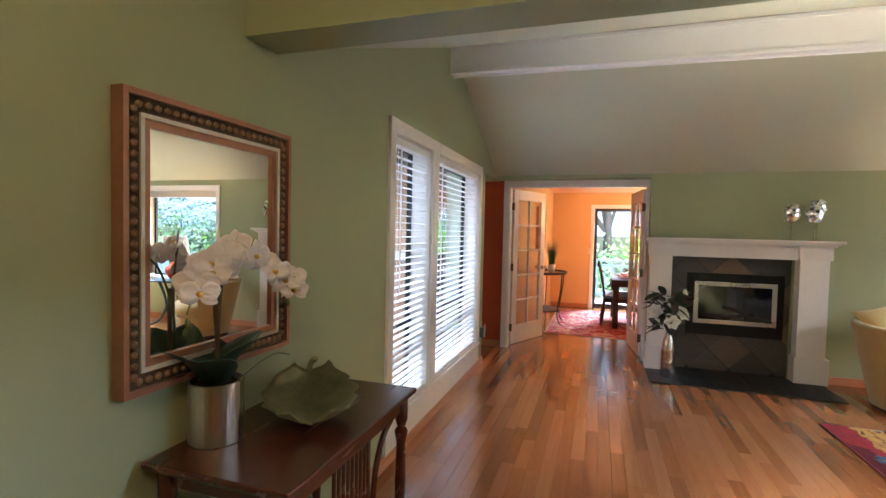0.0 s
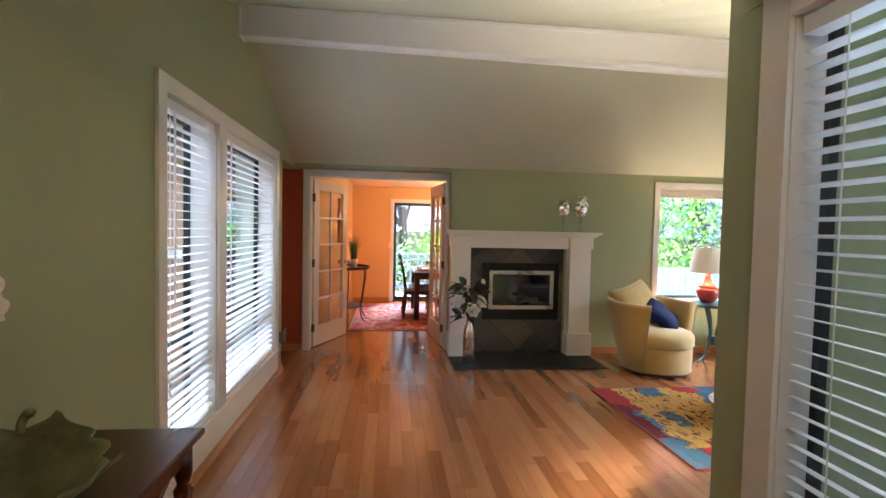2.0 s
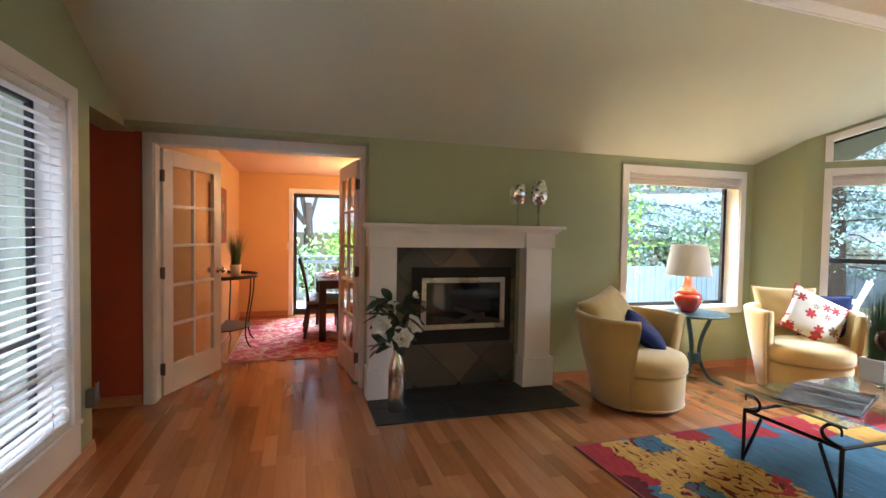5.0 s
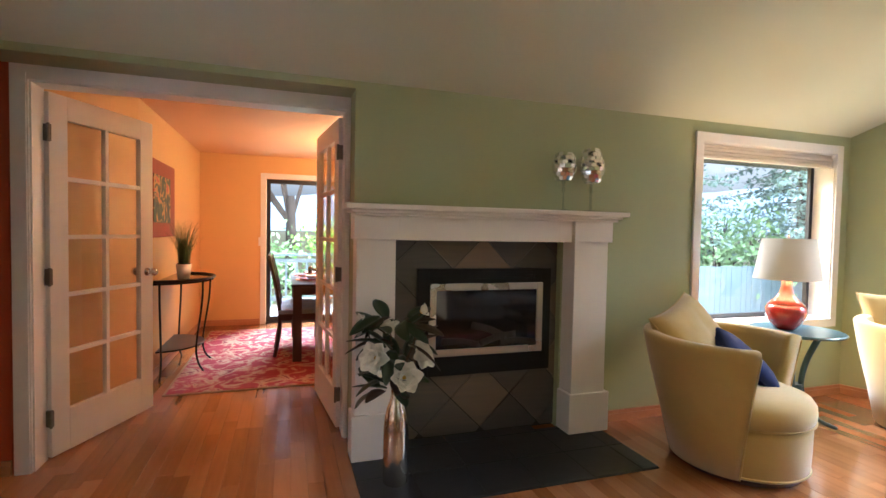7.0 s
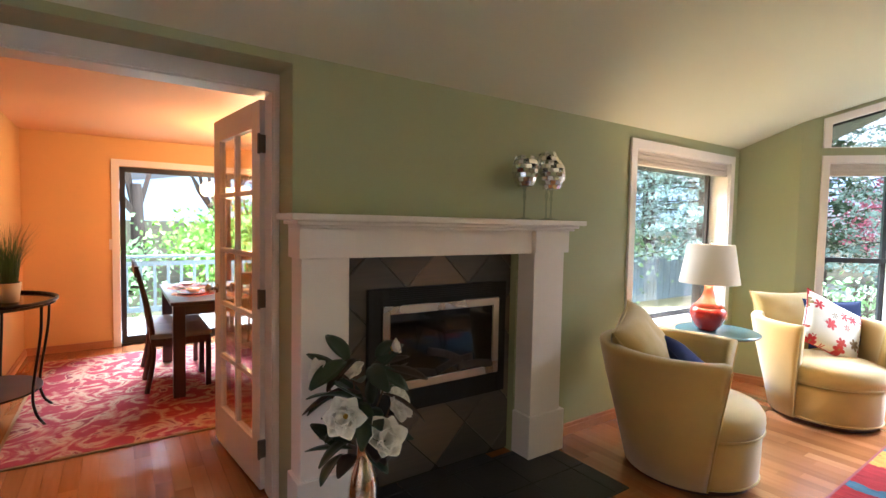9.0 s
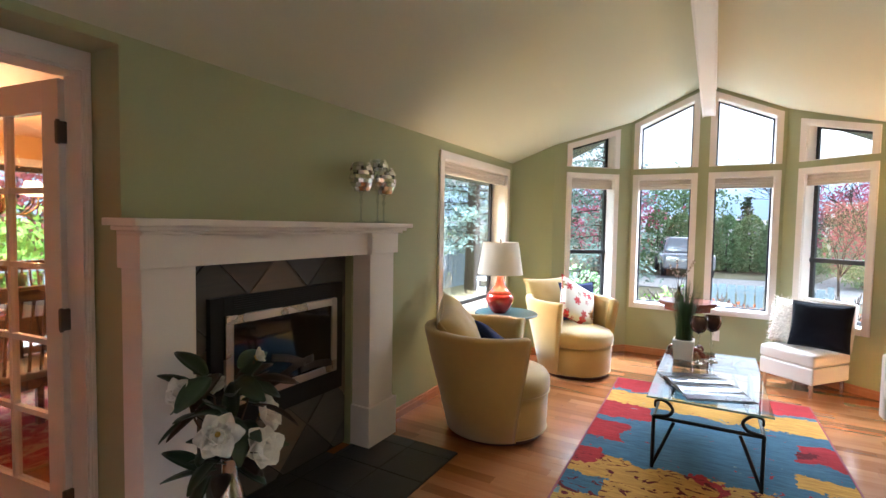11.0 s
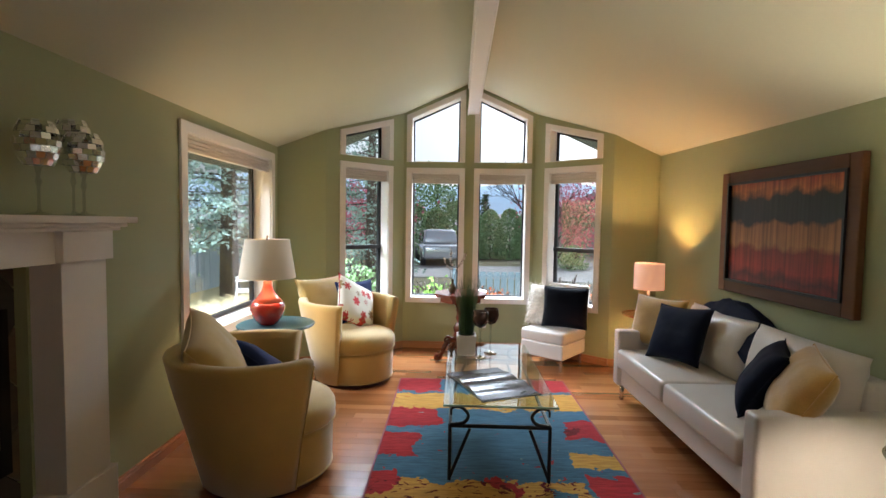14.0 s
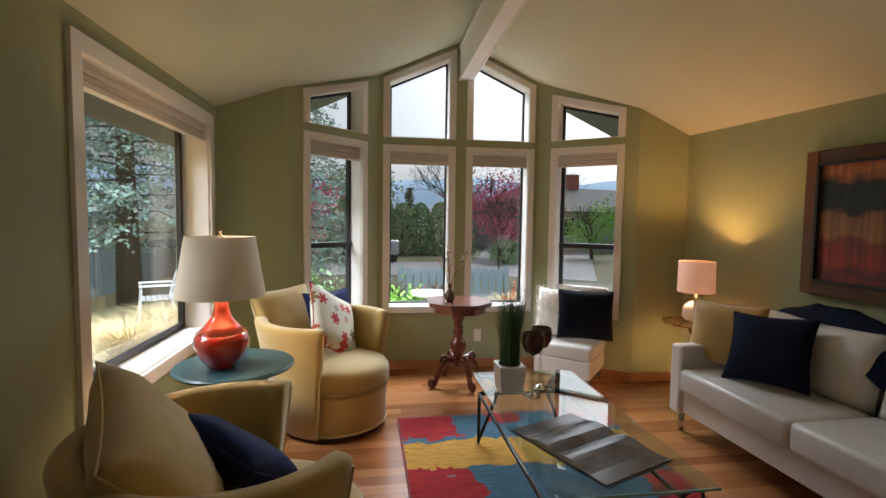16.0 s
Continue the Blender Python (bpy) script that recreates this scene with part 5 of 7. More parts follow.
# ---- drum lamps on brass tray tables at the sofa's ends ----
BRASS = mat("aged_brass", (0.45, 0.32, 0.16), 0.25, 1.0, var=0.15, scale=9, bump=0.05)
STEELT = mat("polished_steel_tray", (0.6, 0.58, 0.56), 0.2, 1.0, var=0.1, bump=0.03)
DRUMS = shade_mat("pale_drum_shade", (0.75, 0.52, 0.40), (1.0, 0.42, 0.22), 0.62)
DRUMW = shade_mat("white_drum_shade", (0.8, 0.76, 0.7), (1.0, 0.9, 0.78), 1.5)


def tray_table(x, y, z, r, material, label):
    t = thing("tray_table", label, "table", (x, y, 0))
    part("tray", lathe(B(), [(r * 0.97, z - 0.01), (r, z + 0.006), (r - 0.006, z + 0.006), (r * 0.95, z - 0.002), (0.001, z - 0.002)], 44), material, t, smooth=False)
    part("pedestal", lathe(B(), [(0.10, 0.01), (0.095, 0.02), (0.02, 0.04), (0.016, z * 0.5), (0.02, z - 0.10), (0.05, z - 0.04), (0.085, z - 0.011)], 24), material, t, smooth=True)
    part("foot", lathe(B(), [(0.15, 0), (0.15, 0.008), (0.10, 0.014)], 32), material, t)


def drum_lamp(x, y, z, shade, label, watts, col):
    d = thing("drum_lamp", label, "lamp", (x, y, z), 20)
    lb = bx(-0.075, 0.075, -0.075, 0.075, 0.0, 0.16, bev=0.05, seg=5)
    for v in lb.verts:
        k = 1 - 0.5 * max(0, (v.co.z - 0.09) / 0.07) ** 2 - 0.12 * max(0, (0.05 - v.co.z) / 0.05)
        v.co.x, v.co.y = v.co.x * k, v.co.y * k
    part("lamp_base", lb, POTW, d, "white glazed ceramic base", smooth=True)
    part("neck", lathe(B(), [(0.012, 0.155), (0.012, 0.235)], 12), POTW, d)
    part("shade", drum(B(), 0.128, 0.125, 0.225, 0.455), shade, d, smooth=True)
    bulb(x, y, z + 0.34, watts, col, 0.04)


tray_table(5.26, 3.25, 0.645, 0.22, BRASS, "small round brass tray table holding a lamp")
drum_lamp(5.26, 3.25, 0.651, DRUMS, "small lamp with a glowing pink-orange drum shade", 60, (1.0, 0.48, 0.17))
tray_table(2.52, 3.27, 0.645, 0.22, STEELT, "small round metal tray table holding a lamp")
drum_lamp(2.52, 3.27, 0.651, DRUMW, "small lamp with a bright white drum shade", 90, (1.0, 0.77, 0.52))

# ---- painting over the sofa ----
art, n, l, b = nodes_of("landscape_painting")
geo = n.new("ShaderNodeNewGeometry")
sp = n.new("ShaderNodeSeparateXYZ")
l.new(geo.outputs["Position"], sp.inputs[0])
nz = n.new("ShaderNodeTexNoise")
nz.inputs["Scale"].default_value, nz.inputs["Detail"].default_value = 9, 5
l.new(geo.outputs["Position"], nz.inputs["Vector"])
hz = n.new("ShaderNodeMath")
hz.operation = "MULTIPLY_ADD"
l.new(nz.outputs[0], hz.inputs[0])
hz.inputs[1].default_value = 0.16
l.new(sp.outputs["Z"], hz.inputs[2])
mr = n.new("ShaderNodeMapRange")
l.new(hz.outputs[0], mr.inputs[0])
mr.inputs[1].default_value, mr.inputs[2].default_value = 1.08, 1.87
rp = ramp_of(n, [(0.0, (0.30, 0.03, 0.015)), (0.14, (0.10, 0.015, 0.015)), (0.22, (0.34, 0.04, 0.02)), (0.36, (0.20, 0.03, 0.015)), (0.42, (0.36, 0.16, 0.05)),
                 (0.58, (0.28, 0.12, 0.04)), (0.62, (0.02, 0.022, 0.02)), (0.80, (0.025, 0.028, 0.02)), (0.86, (0.50, 0.16, 0.04)), (1.0, (0.36, 0.05, 0.02))])
l.new(mr.outputs[0], rp.inputs[0])
tr = n.new("ShaderNodeTexNoise")
tr.inputs["Scale"].default_value = 1.0
tm = n.new("ShaderNodeMapping")
tm.inputs["Scale"].default_value = (38, 1, 1.2)
l.new(geo.outputs["Position"], tm.inputs[0])
l.new(tm.outputs[0], tr.inputs["Vector"])
tg = n.new("ShaderNodeMapRange")
l.new(tr.outputs[0], tg.inputs[0])
tg.inputs[1].default_value, tg.inputs[2].default_value, tg.inputs[3].default_value, tg.inputs[4].default_value = 0.35, 0.7, 0.6, 1.4
mm = n.new("ShaderNodeMix")
mm.data_type, mm.blend_type = "RGBA", "MULTIPLY"
mm.inputs[0].default_value = 1.0
l.new(rp.outputs[0], mm.inputs[6])
l.new(tg.outputs[0], mm.inputs[7])
l.new(mm.outputs[2], b.inputs["Base Color"])
b.inputs["Roughness"].default_value = 0.45
FRAMEB = wood("bronze_brown_frame", (0.06, 0.022, 0.006), (0.11, 0.042, 0.012), (0.16, 0.065, 0.02), 0.5, "x", 0.0)
pt = thing("landscape_picture", "framed painting of dark trees over a red field", "painting", (4.085, PY + (SY - PY) * (4.085 - EX) / (BX0 - EX), 1.402), 2.2)
for x0, x1, z0, z1 in ((-0.575, -0.50, -0.42, 0.42), (0.50, 0.575, -0.42, 0.42), (-0.50, 0.50, 0.345, 0.42), (-0.50, 0.50, -0.42, -0.345)):
    part("frame_rail", bx(x0, x1, 0.002, 0.045, z0, z1, bev=0.006), FRAMEB, pt)
inner = B()
for x0, x1, z0, z1 in ((-0.50, -0.485, -0.345, 0.345), (0.485, 0.50, -0.345, 0.345), (-0.485, 0.485, 0.33, 0.345), (-0.485, 0.485, -0.345, -0.33)):
    box(inner, x0, x1, 0.01, 0.055, z0, z1)
part("inner_frame", inner, BLACKF, pt)
part("canvas", bx(-0.485, 0.485, 0.008, 0.03, -0.33, 0.33), art, pt)

for ob in pt.children:
    ob.data.transform(Matrix.Diagonal((1.055, 1, 1.045, 1)))

# ---- slipper chair in the bay ----
sl = thing("slipper_chair", "low white leather slipper chair in the bay", "chair", (5.87, 3.96, 0), 50.7)
part("base", bx(-0.235, 0.235, -0.25, 0.25, 0.12, 0.27, bev=0.015), LEATHER, sl)
part("seat_cushion", bx(-0.24, 0.24, -0.255, 0.255, 0.268, 0.385, bev=0.03, seg=4), LEATHER, sl, smooth=True)
bkb = bx(-0.235, 0.235, -0.045, 0.045, 0.0, 0.46, bev=0.03, seg=4)
moved(bkb, pose(0, -0.235, 0.35, 10))
part("backrest", bkb, LEATHER, sl, smooth=True)
for x in (-0.2, 0.2):
    for y in (-0.21, 0.21):
        part("leg", lathe(B(), [(0.014, 0), (0.018, 0.125)], 12, x, y), CHROME, sl, "metal leg")
FUR = mat("white_shag_fur", (0.72, 0.68, 0.62), 0.95, var=0.25, scale=20, bump=0.5, depth=0.01, rnd=0.2)
DARKP = mat("black_plush", (0.004, 0.005, 0.009), 0.9, var=0.3, fine=200, bump=0.5, depth=0.004, sheen=0.02, spec=0.1)


def shag(x, y, z, w, h, d, rx, rz, seed, count):
    p = thing("fur_pillow", "shaggy white fur pillow on the slipper chair", "cushion", group="cushions in the bay")
    p.matrix_basis = pose(x, y, z, 0, 0, rz) @ pose(0, 0, 0, rx)
    cb = cushion(w, h, d, 0.05, 14, seed)
    r = random.Random(seed)
    src = [(v.co.copy(), v.normal.copy()) for v in cb.verts]
    hair = B()
    cb.normal_update()
    src = [(v.co.copy(), v.normal.copy()) for v in cb.verts]
    for k in range(count):
        co, no = src[r.randrange(len(src))]
        co = co + Vector((r.uniform(-0.02, 0.02), 0, r.uniform(-0.02, 0.02)))
        out = no * r.uniform(0.5, 1) + Vector((r.uniform(-0.7, 0.7), r.uniform(-0.4, 0.4), r.uniform(-1.0, 0.3)))
        out = out.normalized() * r.uniform(0.02, 0.045)
        sdv = out.cross(Vector((r.uniform(-1, 1), r.uniform(-1, 1), r.uniform(-1, 1)))).normalized() * 0.003
        hair.faces.new([hair.verts.new(q) for q in (co - sdv, co + sdv, co + out)])
    part("cover", cb, FUR, p, smooth=True)
    part("shag", hair, FUR, p, "long white shag", kind="stuff")


shag(5.93, 4.08, 0.39, 0.36, 0.42, 0.12, -14, 232, 5, 2600)
pillow("black_pillow", "plush black pillow on the slipper chair", 5.77, 3.88, 0.40, 0.45, 0.41, 0.14, -12, 246, DARKP, 41, pinch=0.05)

# ---- octagonal pedestal table ----
ot = thing("octagonal_table", "carved mahogany pedestal table with an octagonal top", "table", (5.94, 4.925, 0))
octo = lambda r: [(r * math.cos(radians(22.5 + 45 * i)), r * math.sin(radians(22.5 + 45 * i))) for i in range(8)]
part("tabletop", prism(B(), octo(0.285), 0.69, 0.712), MAHOG, ot)
part("top_moulding", prism(B(), octo(0.272), 0.672, 0.69), MAHOG, ot)
part("apron", prism(B(), octo(0.225), 0.62, 0.672), MAHOG, ot)
part("pedestal", lathe(B(), [(0.05, 0.16), (0.065, 0.19), (0.05, 0.22), (0.04, 0.25), (0.062, 0.30), (0.07, 0.34), (0.05, 0.38), (0.032, 0.41), (0.045, 0.44), (0.036, 0.47), (0.034, 0.53), (0.05, 0.57), (0.09, 0.62)], 24), MAHOG, ot, smooth=True)
for i in range(18):
    part("twist", tube(B(), [(0.037 * math.cos(i * 0.7), 0.037 * math.sin(i * 0.7), 0.44 + i * 0.007), (0.037 * math.cos(i * 0.7 + 0.9), 0.037 * math.sin(i * 0.7 + 0.9), 0.455 + i * 0.007)], 0.008, 5), MAHOG, ot)
for i in range(4):
    a = radians(90 * i + 20)
    ca, sa = math.cos(a), math.sin(a)
    P = lambda r, z: (r * ca, r * sa, z)
    part("leg", tube(B(), bend([P(0.03, 0.20), P(0.10, 0.215), P(0.16, 0.16), P(0.19, 0.09), P(0.235, 0.035)], 6), 0.032, 8, 0.02), MAHOG, ot, smooth=True)
    part("scroll", tube(B(), bend([P(0.08, 0.20), P(0.13, 0.25), P(0.165, 0.22), P(0.15, 0.19)], 5), 0.018, 6, 0.01), MAHOG, ot, smooth=True)
    part("foot_scroll", tube(B(), bend([P(0.20, 0.06), P(0.225, 0.022), P(0.262, 0.03), P(0.262, 0.065), P(0.24, 0.07)], 5), 0.022, 8, 0.012), MAHOG, ot, smooth=True)

bv = thing("bud_vase", "small brown ceramic bud vase on the pedestal table", "vase", (5.90, 5.01, 0.712))
part("vase_body", lathe(B(), [(0.025, 0), (0.04, 0.02), (0.045, 0.05), (0.032, 0.08), (0.014, 0.10), (0.013, 0.13), (0.018, 0.145)], 20), mat("brown_glaze", (0.09, 0.06, 0.03), 0.2, var=0.4, scale=10, coat=0.4), bv, smooth=True)
br = thing("blossom_branch", "thin branches with pale blossoms in the bud vase", "flowers", (5.90, 5.01, 0.85))
BLOS = mat("pale_blossom", (0.55, 0.48, 0.40), 0.7, var=0.3, scale=20)
rb_ = random.Random(2)
for i in range(5):
    dx, dy, h = rb_.uniform(-0.07, 0.09), rb_.uniform(-0.14, 0.10), rb_.uniform(0.20, 0.36)
    pts = bend([(0, 0, -0.08), (dx * 0.3, dy * 0.3, h * 0.4), (dx * 0.6 + rb_.uniform(-0.02, 0.02), dy * 0.8, h * 0.75), (dx, dy, h)], 5)
    part("twig", tube(B(), pts, 0.003, 5, 0.0015), BROWNST, br)
    bb = B()
    for k in range(9):
        p = pts[rb_.randrange(6, len(pts))]
        flower(bb, p, (rb_.uniform(-1, 1), rb_.uniform(-1, 1), rb_.uniform(-0.2, 1)), rb_.uniform(0.010, 0.020), 5, 1, rs=rb_)
    solid(part("blossoms", bb, BLOS, br, "small pale blossoms", smooth=True, kind="stuff"), 0.0008)

# socket and small device
so_ = thing("wall_socket", "white electrical socket on the bay wall", "socket", (BX1 - 0.001, 4.66, 0.30))
part("plate", bx(-0.006, 0, -0.035, 0.035, -0.057, 0.057, bev=0.002), WHITE, so_)
for z in (-0.02, 0.02):
    part("outlet", bx(-0.008, -0.006, -0.015, 0.015, z - 0.013, z + 0.013), POTW, so_)
nl = thing("night_light", "small grey plug-in device at the wall's end", "night light", (WX + 0.001, 6.055, 0.36))
part("body", bx(0.0, 0.05, -0.03, 0.03, -0.06, 0.05, bev=0.008), mat("grey_plastic", (0.16, 0.16, 0.17), 0.5), nl)
part("fin", bx(0.05, 0.058, -0.022, 0.022, -0.02, 0.09, bev=0.002), CHROME, nl)


# ---- entry: console table, mirror, orchid, leaf platter ----
con = thing("console_table", "mahogany console table with turned legs and a lower shelf", "table", (WX + 0.018, 2.365, 0))
CL, CD, CZ = 0.44, 0.485, 0.80
part("tabletop", bx(0.0, CD, -CL, CL, CZ - 0.022, CZ, bev=0.006, seg=3), MAHOG, con)
part("top_moulding", bx(0.005, CD - 0.015, -CL + 0.015, CL - 0.015, CZ - 0.034, CZ - 0.022, bev=0.004), MAHOG, con)
part("apron", bx(0.03, CD - 0.035, -CL + 0.05, CL - 0.05, CZ - 0.085, CZ - 0.034), MAHOG, con)
part("lower_shelf", bx(0.02, CD - 0.03, -CL + 0.04, CL - 0.04, 0.20, 0.222, bev=0.004), MAHOG, con)
for x in (0.04, CD - 0.045):
    for y in (-CL + 0.055, CL - 0.055):
        part("leg", lathe(B(), [(0.014, 0), (0.02, 0.02), (0.016, 0.06), (0.022, 0.12), (0.026, 0.20), (0.026, 0.23), (0.017, 0.26), (0.024, 0.42), (0.019, 0.58), (0.028, 0.63), (0.017, 0.65), (0.026, 0.68), (0.026, CZ - 0.034)], 16, x, y), MAHOG, con, smooth=True)
for i in range(9):
    y = 0.12 - 0.03 * i
    part("spindle", lathe(B(), [(0.007, 0.222), (0.007, 0.4), (0.012, 0.45), (0.007, 0.5), (0.007, CZ - 0.08)], 8, CD - 0.06, y), MAHOG, con)
for s in (-1, 1):
    part("arch", tube(B(), bend([(CD - 0.06, s * 0.16, 0.222), (CD - 0.06, s * 0.165, 0.5), (CD - 0.06, s * 0.23, 0.65), (CD - 0.06, s * 0.33, CZ - 0.09)], 6), 0.012, 8), MAHOG, con, smooth=True)

GILT = mat("aged_gilt", (0.28, 0.17, 0.09), 0.42, 0.55, var=0.45, scale=14, fine=70, bump=0.4, depth=0.004)
GILTD = mat("dark_carved_gilt", (0.10, 0.06, 0.03), 0.5, 0.5, var=0.6, scale=20, fine=90, bump=0.6, depth=0.006)
ROSE = mat("rose_gilt", (0.36, 0.17, 0.10), 0.35, 0.5, var=0.2, scale=10, bump=0.15)
PALE = mat("pale_gilt_liner", (0.62, 0.55, 0.45), 0.35, 0.4, var=0.15, scale=10, bump=0.1)
MIRROR = mat("mirror_glass", (0.92, 0.93, 0.93), 0.0, 1.0, var=0.0, bump=0.0)
MIRROR.node_tree.nodes["Principled BSDF"].inputs["Roughness"].default_value = 0.0
for lk in list(MIRROR.node_tree.links):
    if lk.to_socket.name == "Roughness":
        MIRROR.node_tree.links.remove(lk)
mi = thing("wall_mirror", "large mirror in a carved gilt frame above the console", "mirror", (WX, 2.21, 1.406))
MW, MH = 0.352, 0.412


def ring(name, a, b, x0, x1, material, label=""):
    """Four mitred rails between two inset distances from the mirror's outer edge."""
    o = [(-MW + a, -MH + a), (MW - a, -MH + a), (MW - a, MH - a), (-MW + a, MH - a)]
    i_ = [(-MW + b, -MH + b), (MW - b, -MH + b), (MW - b, MH - b), (-MW + b, MH - b)]
    for k in range(4):
        bm = B()
        q = [o[k], o[(k + 1) % 4], i_[(k + 1) % 4], i_[k]]
        vs = [bm.verts.new((x, y, z)) for x in (x0, x1) for y, z in q]
        for f in ((0, 1, 2, 3), (7, 6, 5, 4), (0, 4, 5, 1), (1, 5, 6, 2), (2, 6, 7, 3), (3, 7, 4, 0)):
            bm.faces.new([vs[j] for j in f])
        part(name, bm, material, mi, label)


ring("outer_rail", 0.0, 0.016, 0.002, 0.045, ROSE)
ring("carved_rail", 0.016, 0.058, 0.002, 0.030, GILTD)
ring("pale_liner", 0.058, 0.070, 0.002, 0.036, PALE)
ring("inner_rail", 0.070, 0.092, 0.002, 0.028, ROSE)
part("mirror_glass", bx(0.002, 0.018, -MW + 0.085, MW - 0.085, -MH + 0.085, MH - 0.085), MIRROR, mi)
egg = B()
bmesh.ops.create_icosphere(egg, subdivisions=1, radius=0.012)
for v in egg.verts:
    v.co.x *= 0.7
egg_ob = None
for k in range(4):
    side_len = 2 * (MW if k % 2 == 0 else MH) - 0.074
    cnt = int(side_len / 0.029)
    for j in range(cnt):
        t = -side_len / 2 + side_len * (j + 0.5) / cnt
        y, z = ((t, -MH + 0.037), (MW - 0.037, t), (t, MH - 0.037), (-MW + 0.037, t))[k]
        if egg_ob is None:
            egg_ob = part("carved_bead", egg, GILT, mi, smooth=True)
            ob = egg_ob
        else:
            ob = new("carved_bead", egg_ob.data)
            ob.parent = mi
        ob.location = (0.034, y, z)

POTS = mat("brushed_silver_pot", (0.66, 0.58, 0.52), 0.28, 1.0, var=0.08, scale=5, fine=120, bump=0.06, stretch=(1, 1, 0.1))
OX, OY = -0.18, 2.12
op = thing("orchid_pot", "brushed silver cylinder pot on the console table", "pot", (OX, OY, CZ))
part("pot_wall", lathe(B(), [(0.076, 0), (0.08, 0.003), (0.081, 0.185), (0.077, 0.187), (0.076, 0.16), (0.02, 0.155)], 40), POTS, op, smooth=False)
part("soil", lathe(B(), [(0.072, 0.155), (0.074, 0.17)], 20), SOIL, op)
orc = thing("orchid", "pale pink artificial orchid with dark leaves in the silver pot", "plant", (OX, OY, CZ + 0.16))
ro = random.Random(8)
sprays = [bend([(0, 0, 0), (0.01, 0.0, 0.25), (0.02, 0.02, 0.40), (0.06, 0.07, 0.42), (0.10, 0.14, 0.37), (0.11, 0.20, 0.30)], 7),
          bend([(0.01, 0.01, 0), (0.0, -0.01, 0.22), (0.03, -0.05, 0.38), (0.07, -0.12, 0.40), (0.10, -0.18, 0.35), (0.11, -0.22, 0.27)], 7)]
for sp_ in sprays:
    part("flower_stem", tube(B(), sp_, 0.0045, 7, 0.002), STEM, orc, smooth=True)
part("stake", tube(B(), [(0.012, -0.012, -0.02), (0.012, -0.012, 0.30)], 0.007, 6), BROWNST, orc)


def orchid_bloom(p, aim, size):
    fb = B()
    m0 = look(p, Vector(p) + Vector(aim)) @ pose(0, 0, 0, 0, 180, 0)
    for k, (a, ln, wd) in enumerate(((90, 1.0, 0.75), (210, 1.0, 0.7), (330, 1.0, 0.7), (15, 1.1, 1.15), (165, 1.1, 1.15))):
        blade(fb, m0 @ pose(0, 0, 0.002 * k, 0, 0, a + ro.uniform(-8, 8)) @ pose(0, 0, 0, 0, -10 + ro.uniform(-8, 8), 0), size * ln, size * wd, 0.12, ro.uniform(-0.1, 0.25), 7)
    ob = solid(part("bloom", fb, PINKPETAL, orc, "pale pink orchid bloom", smooth=True), 0.001)
    cb = lathe(B(), [(0.004, 0), (0.010, 0.008), (0.006, 0.016), (0.002, 0.02)], 8)
    moved(cb, look(p, Vector(p) + Vector(aim)) @ pose(0, 0, 0, 180))
    part("bloom_lip", cb, STAMEN, orc, smooth=True)


for sp_, rng_ in ((sprays[0], (17, 36)), (sprays[1], (13, 33))):
    for i in range(*rng_, 2):
        p = sp_[min(i, len(sp_) - 1)] + Vector((ro.uniform(-0.02, 0.035), ro.uniform(-0.03, 0.03), ro.uniform(-0.03, 0.02)))
        orchid_bloom(p, (0.8, ro.uniform(-0.9, 0.1), ro.uniform(-0.1, 0.4)), ro.uniform(0.042, 0.056))
for i in range(7):
    p = sprays[i % 2][-1] + Vector((ro.uniform(-0.01, 0.01), ro.uniform(-0.012, 0.02), -0.012 - 0.014 * i / 2))
    bud = lathe(B(), [(0.002, -0.012), (0.007, -0.004), (0.006, 0.004), (0.001, 0.011)], 8)
    part("bud", moved(bud, Matrix.Translation(p)), STEM, orc, smooth=True)
for a, ln, wd, up in ((60, 0.19, 0.15, -72), (150, 0.18, 0.14, -66), (-60, 0.21, 0.14, -58), (-130, 0.18, 0.13, -64), (10, 0.18, 0.14, -74)):
    solid(part("leaf", blade(B(), pose(0, 0, 0.005, 0, 0, a) @ pose(0, 0, 0, 0, up, 0), ln, wd, 0.15, 0.45, 10), LEAFG, orc, smooth=True), 0.003)
part("root", tube(B(), bend([(0.04, 0.03, 0.01), (0.08, 0.09, 0.06), (0.09, 0.17, 0.075), (0.09, 0.24, 0.055)], 6), 0.0018, 5), STEM, orc)

BRONZE = mat("verdigris_bronze", (0.17, 0.17, 0.09), 0.48, 0.55, var=0.45, scale=9, fine=50, bump=0.3, depth=0.003)
pl = thing("leaf_platter", "verdigris bronze leaf shaped platter lying on the console", "platter", (-0.035, 2.41, CZ), -56)
lp = B()
nn, mm_ = 26, 14
grid = []
for i in range(nn + 1):
    t = i / nn
    half = 0.145 * (math.sin(math.pi * (0.06 + 0.88 * t)) ** 0.55) * (1.0 + 0.05 * math.sin(t * 26))
    row = []
    for j in range(mm_ + 1):
        u = 2 * j / mm_ - 1
        x = 0.175 - 0.35 * t
        y = u * half + 0.006 * math.sin(t * 30 + u * 3) * abs(u) ** 3
        z = 0.012 + 0.035 * abs(u) ** 2.5 + 0.030 * (2 * t - 1) ** 4 + 0.0045 * math.cos((u * 3 - t * 9) * 2.4) * abs(u) - 0.008 * math.exp(-(u * 9) ** 2)
        row.append(lp.verts.new((x, y, z)))
    grid.append(row)
for i in range(nn):
    for j in range(mm_):
        lp.faces.new((grid[i][j], grid[i + 1][j], grid[i + 1][j + 1], grid[i][j + 1]))
moved(lp, pose(0, 0, 0.022, 0, 9, 0) @ Matrix.Scale(1.12, 4))
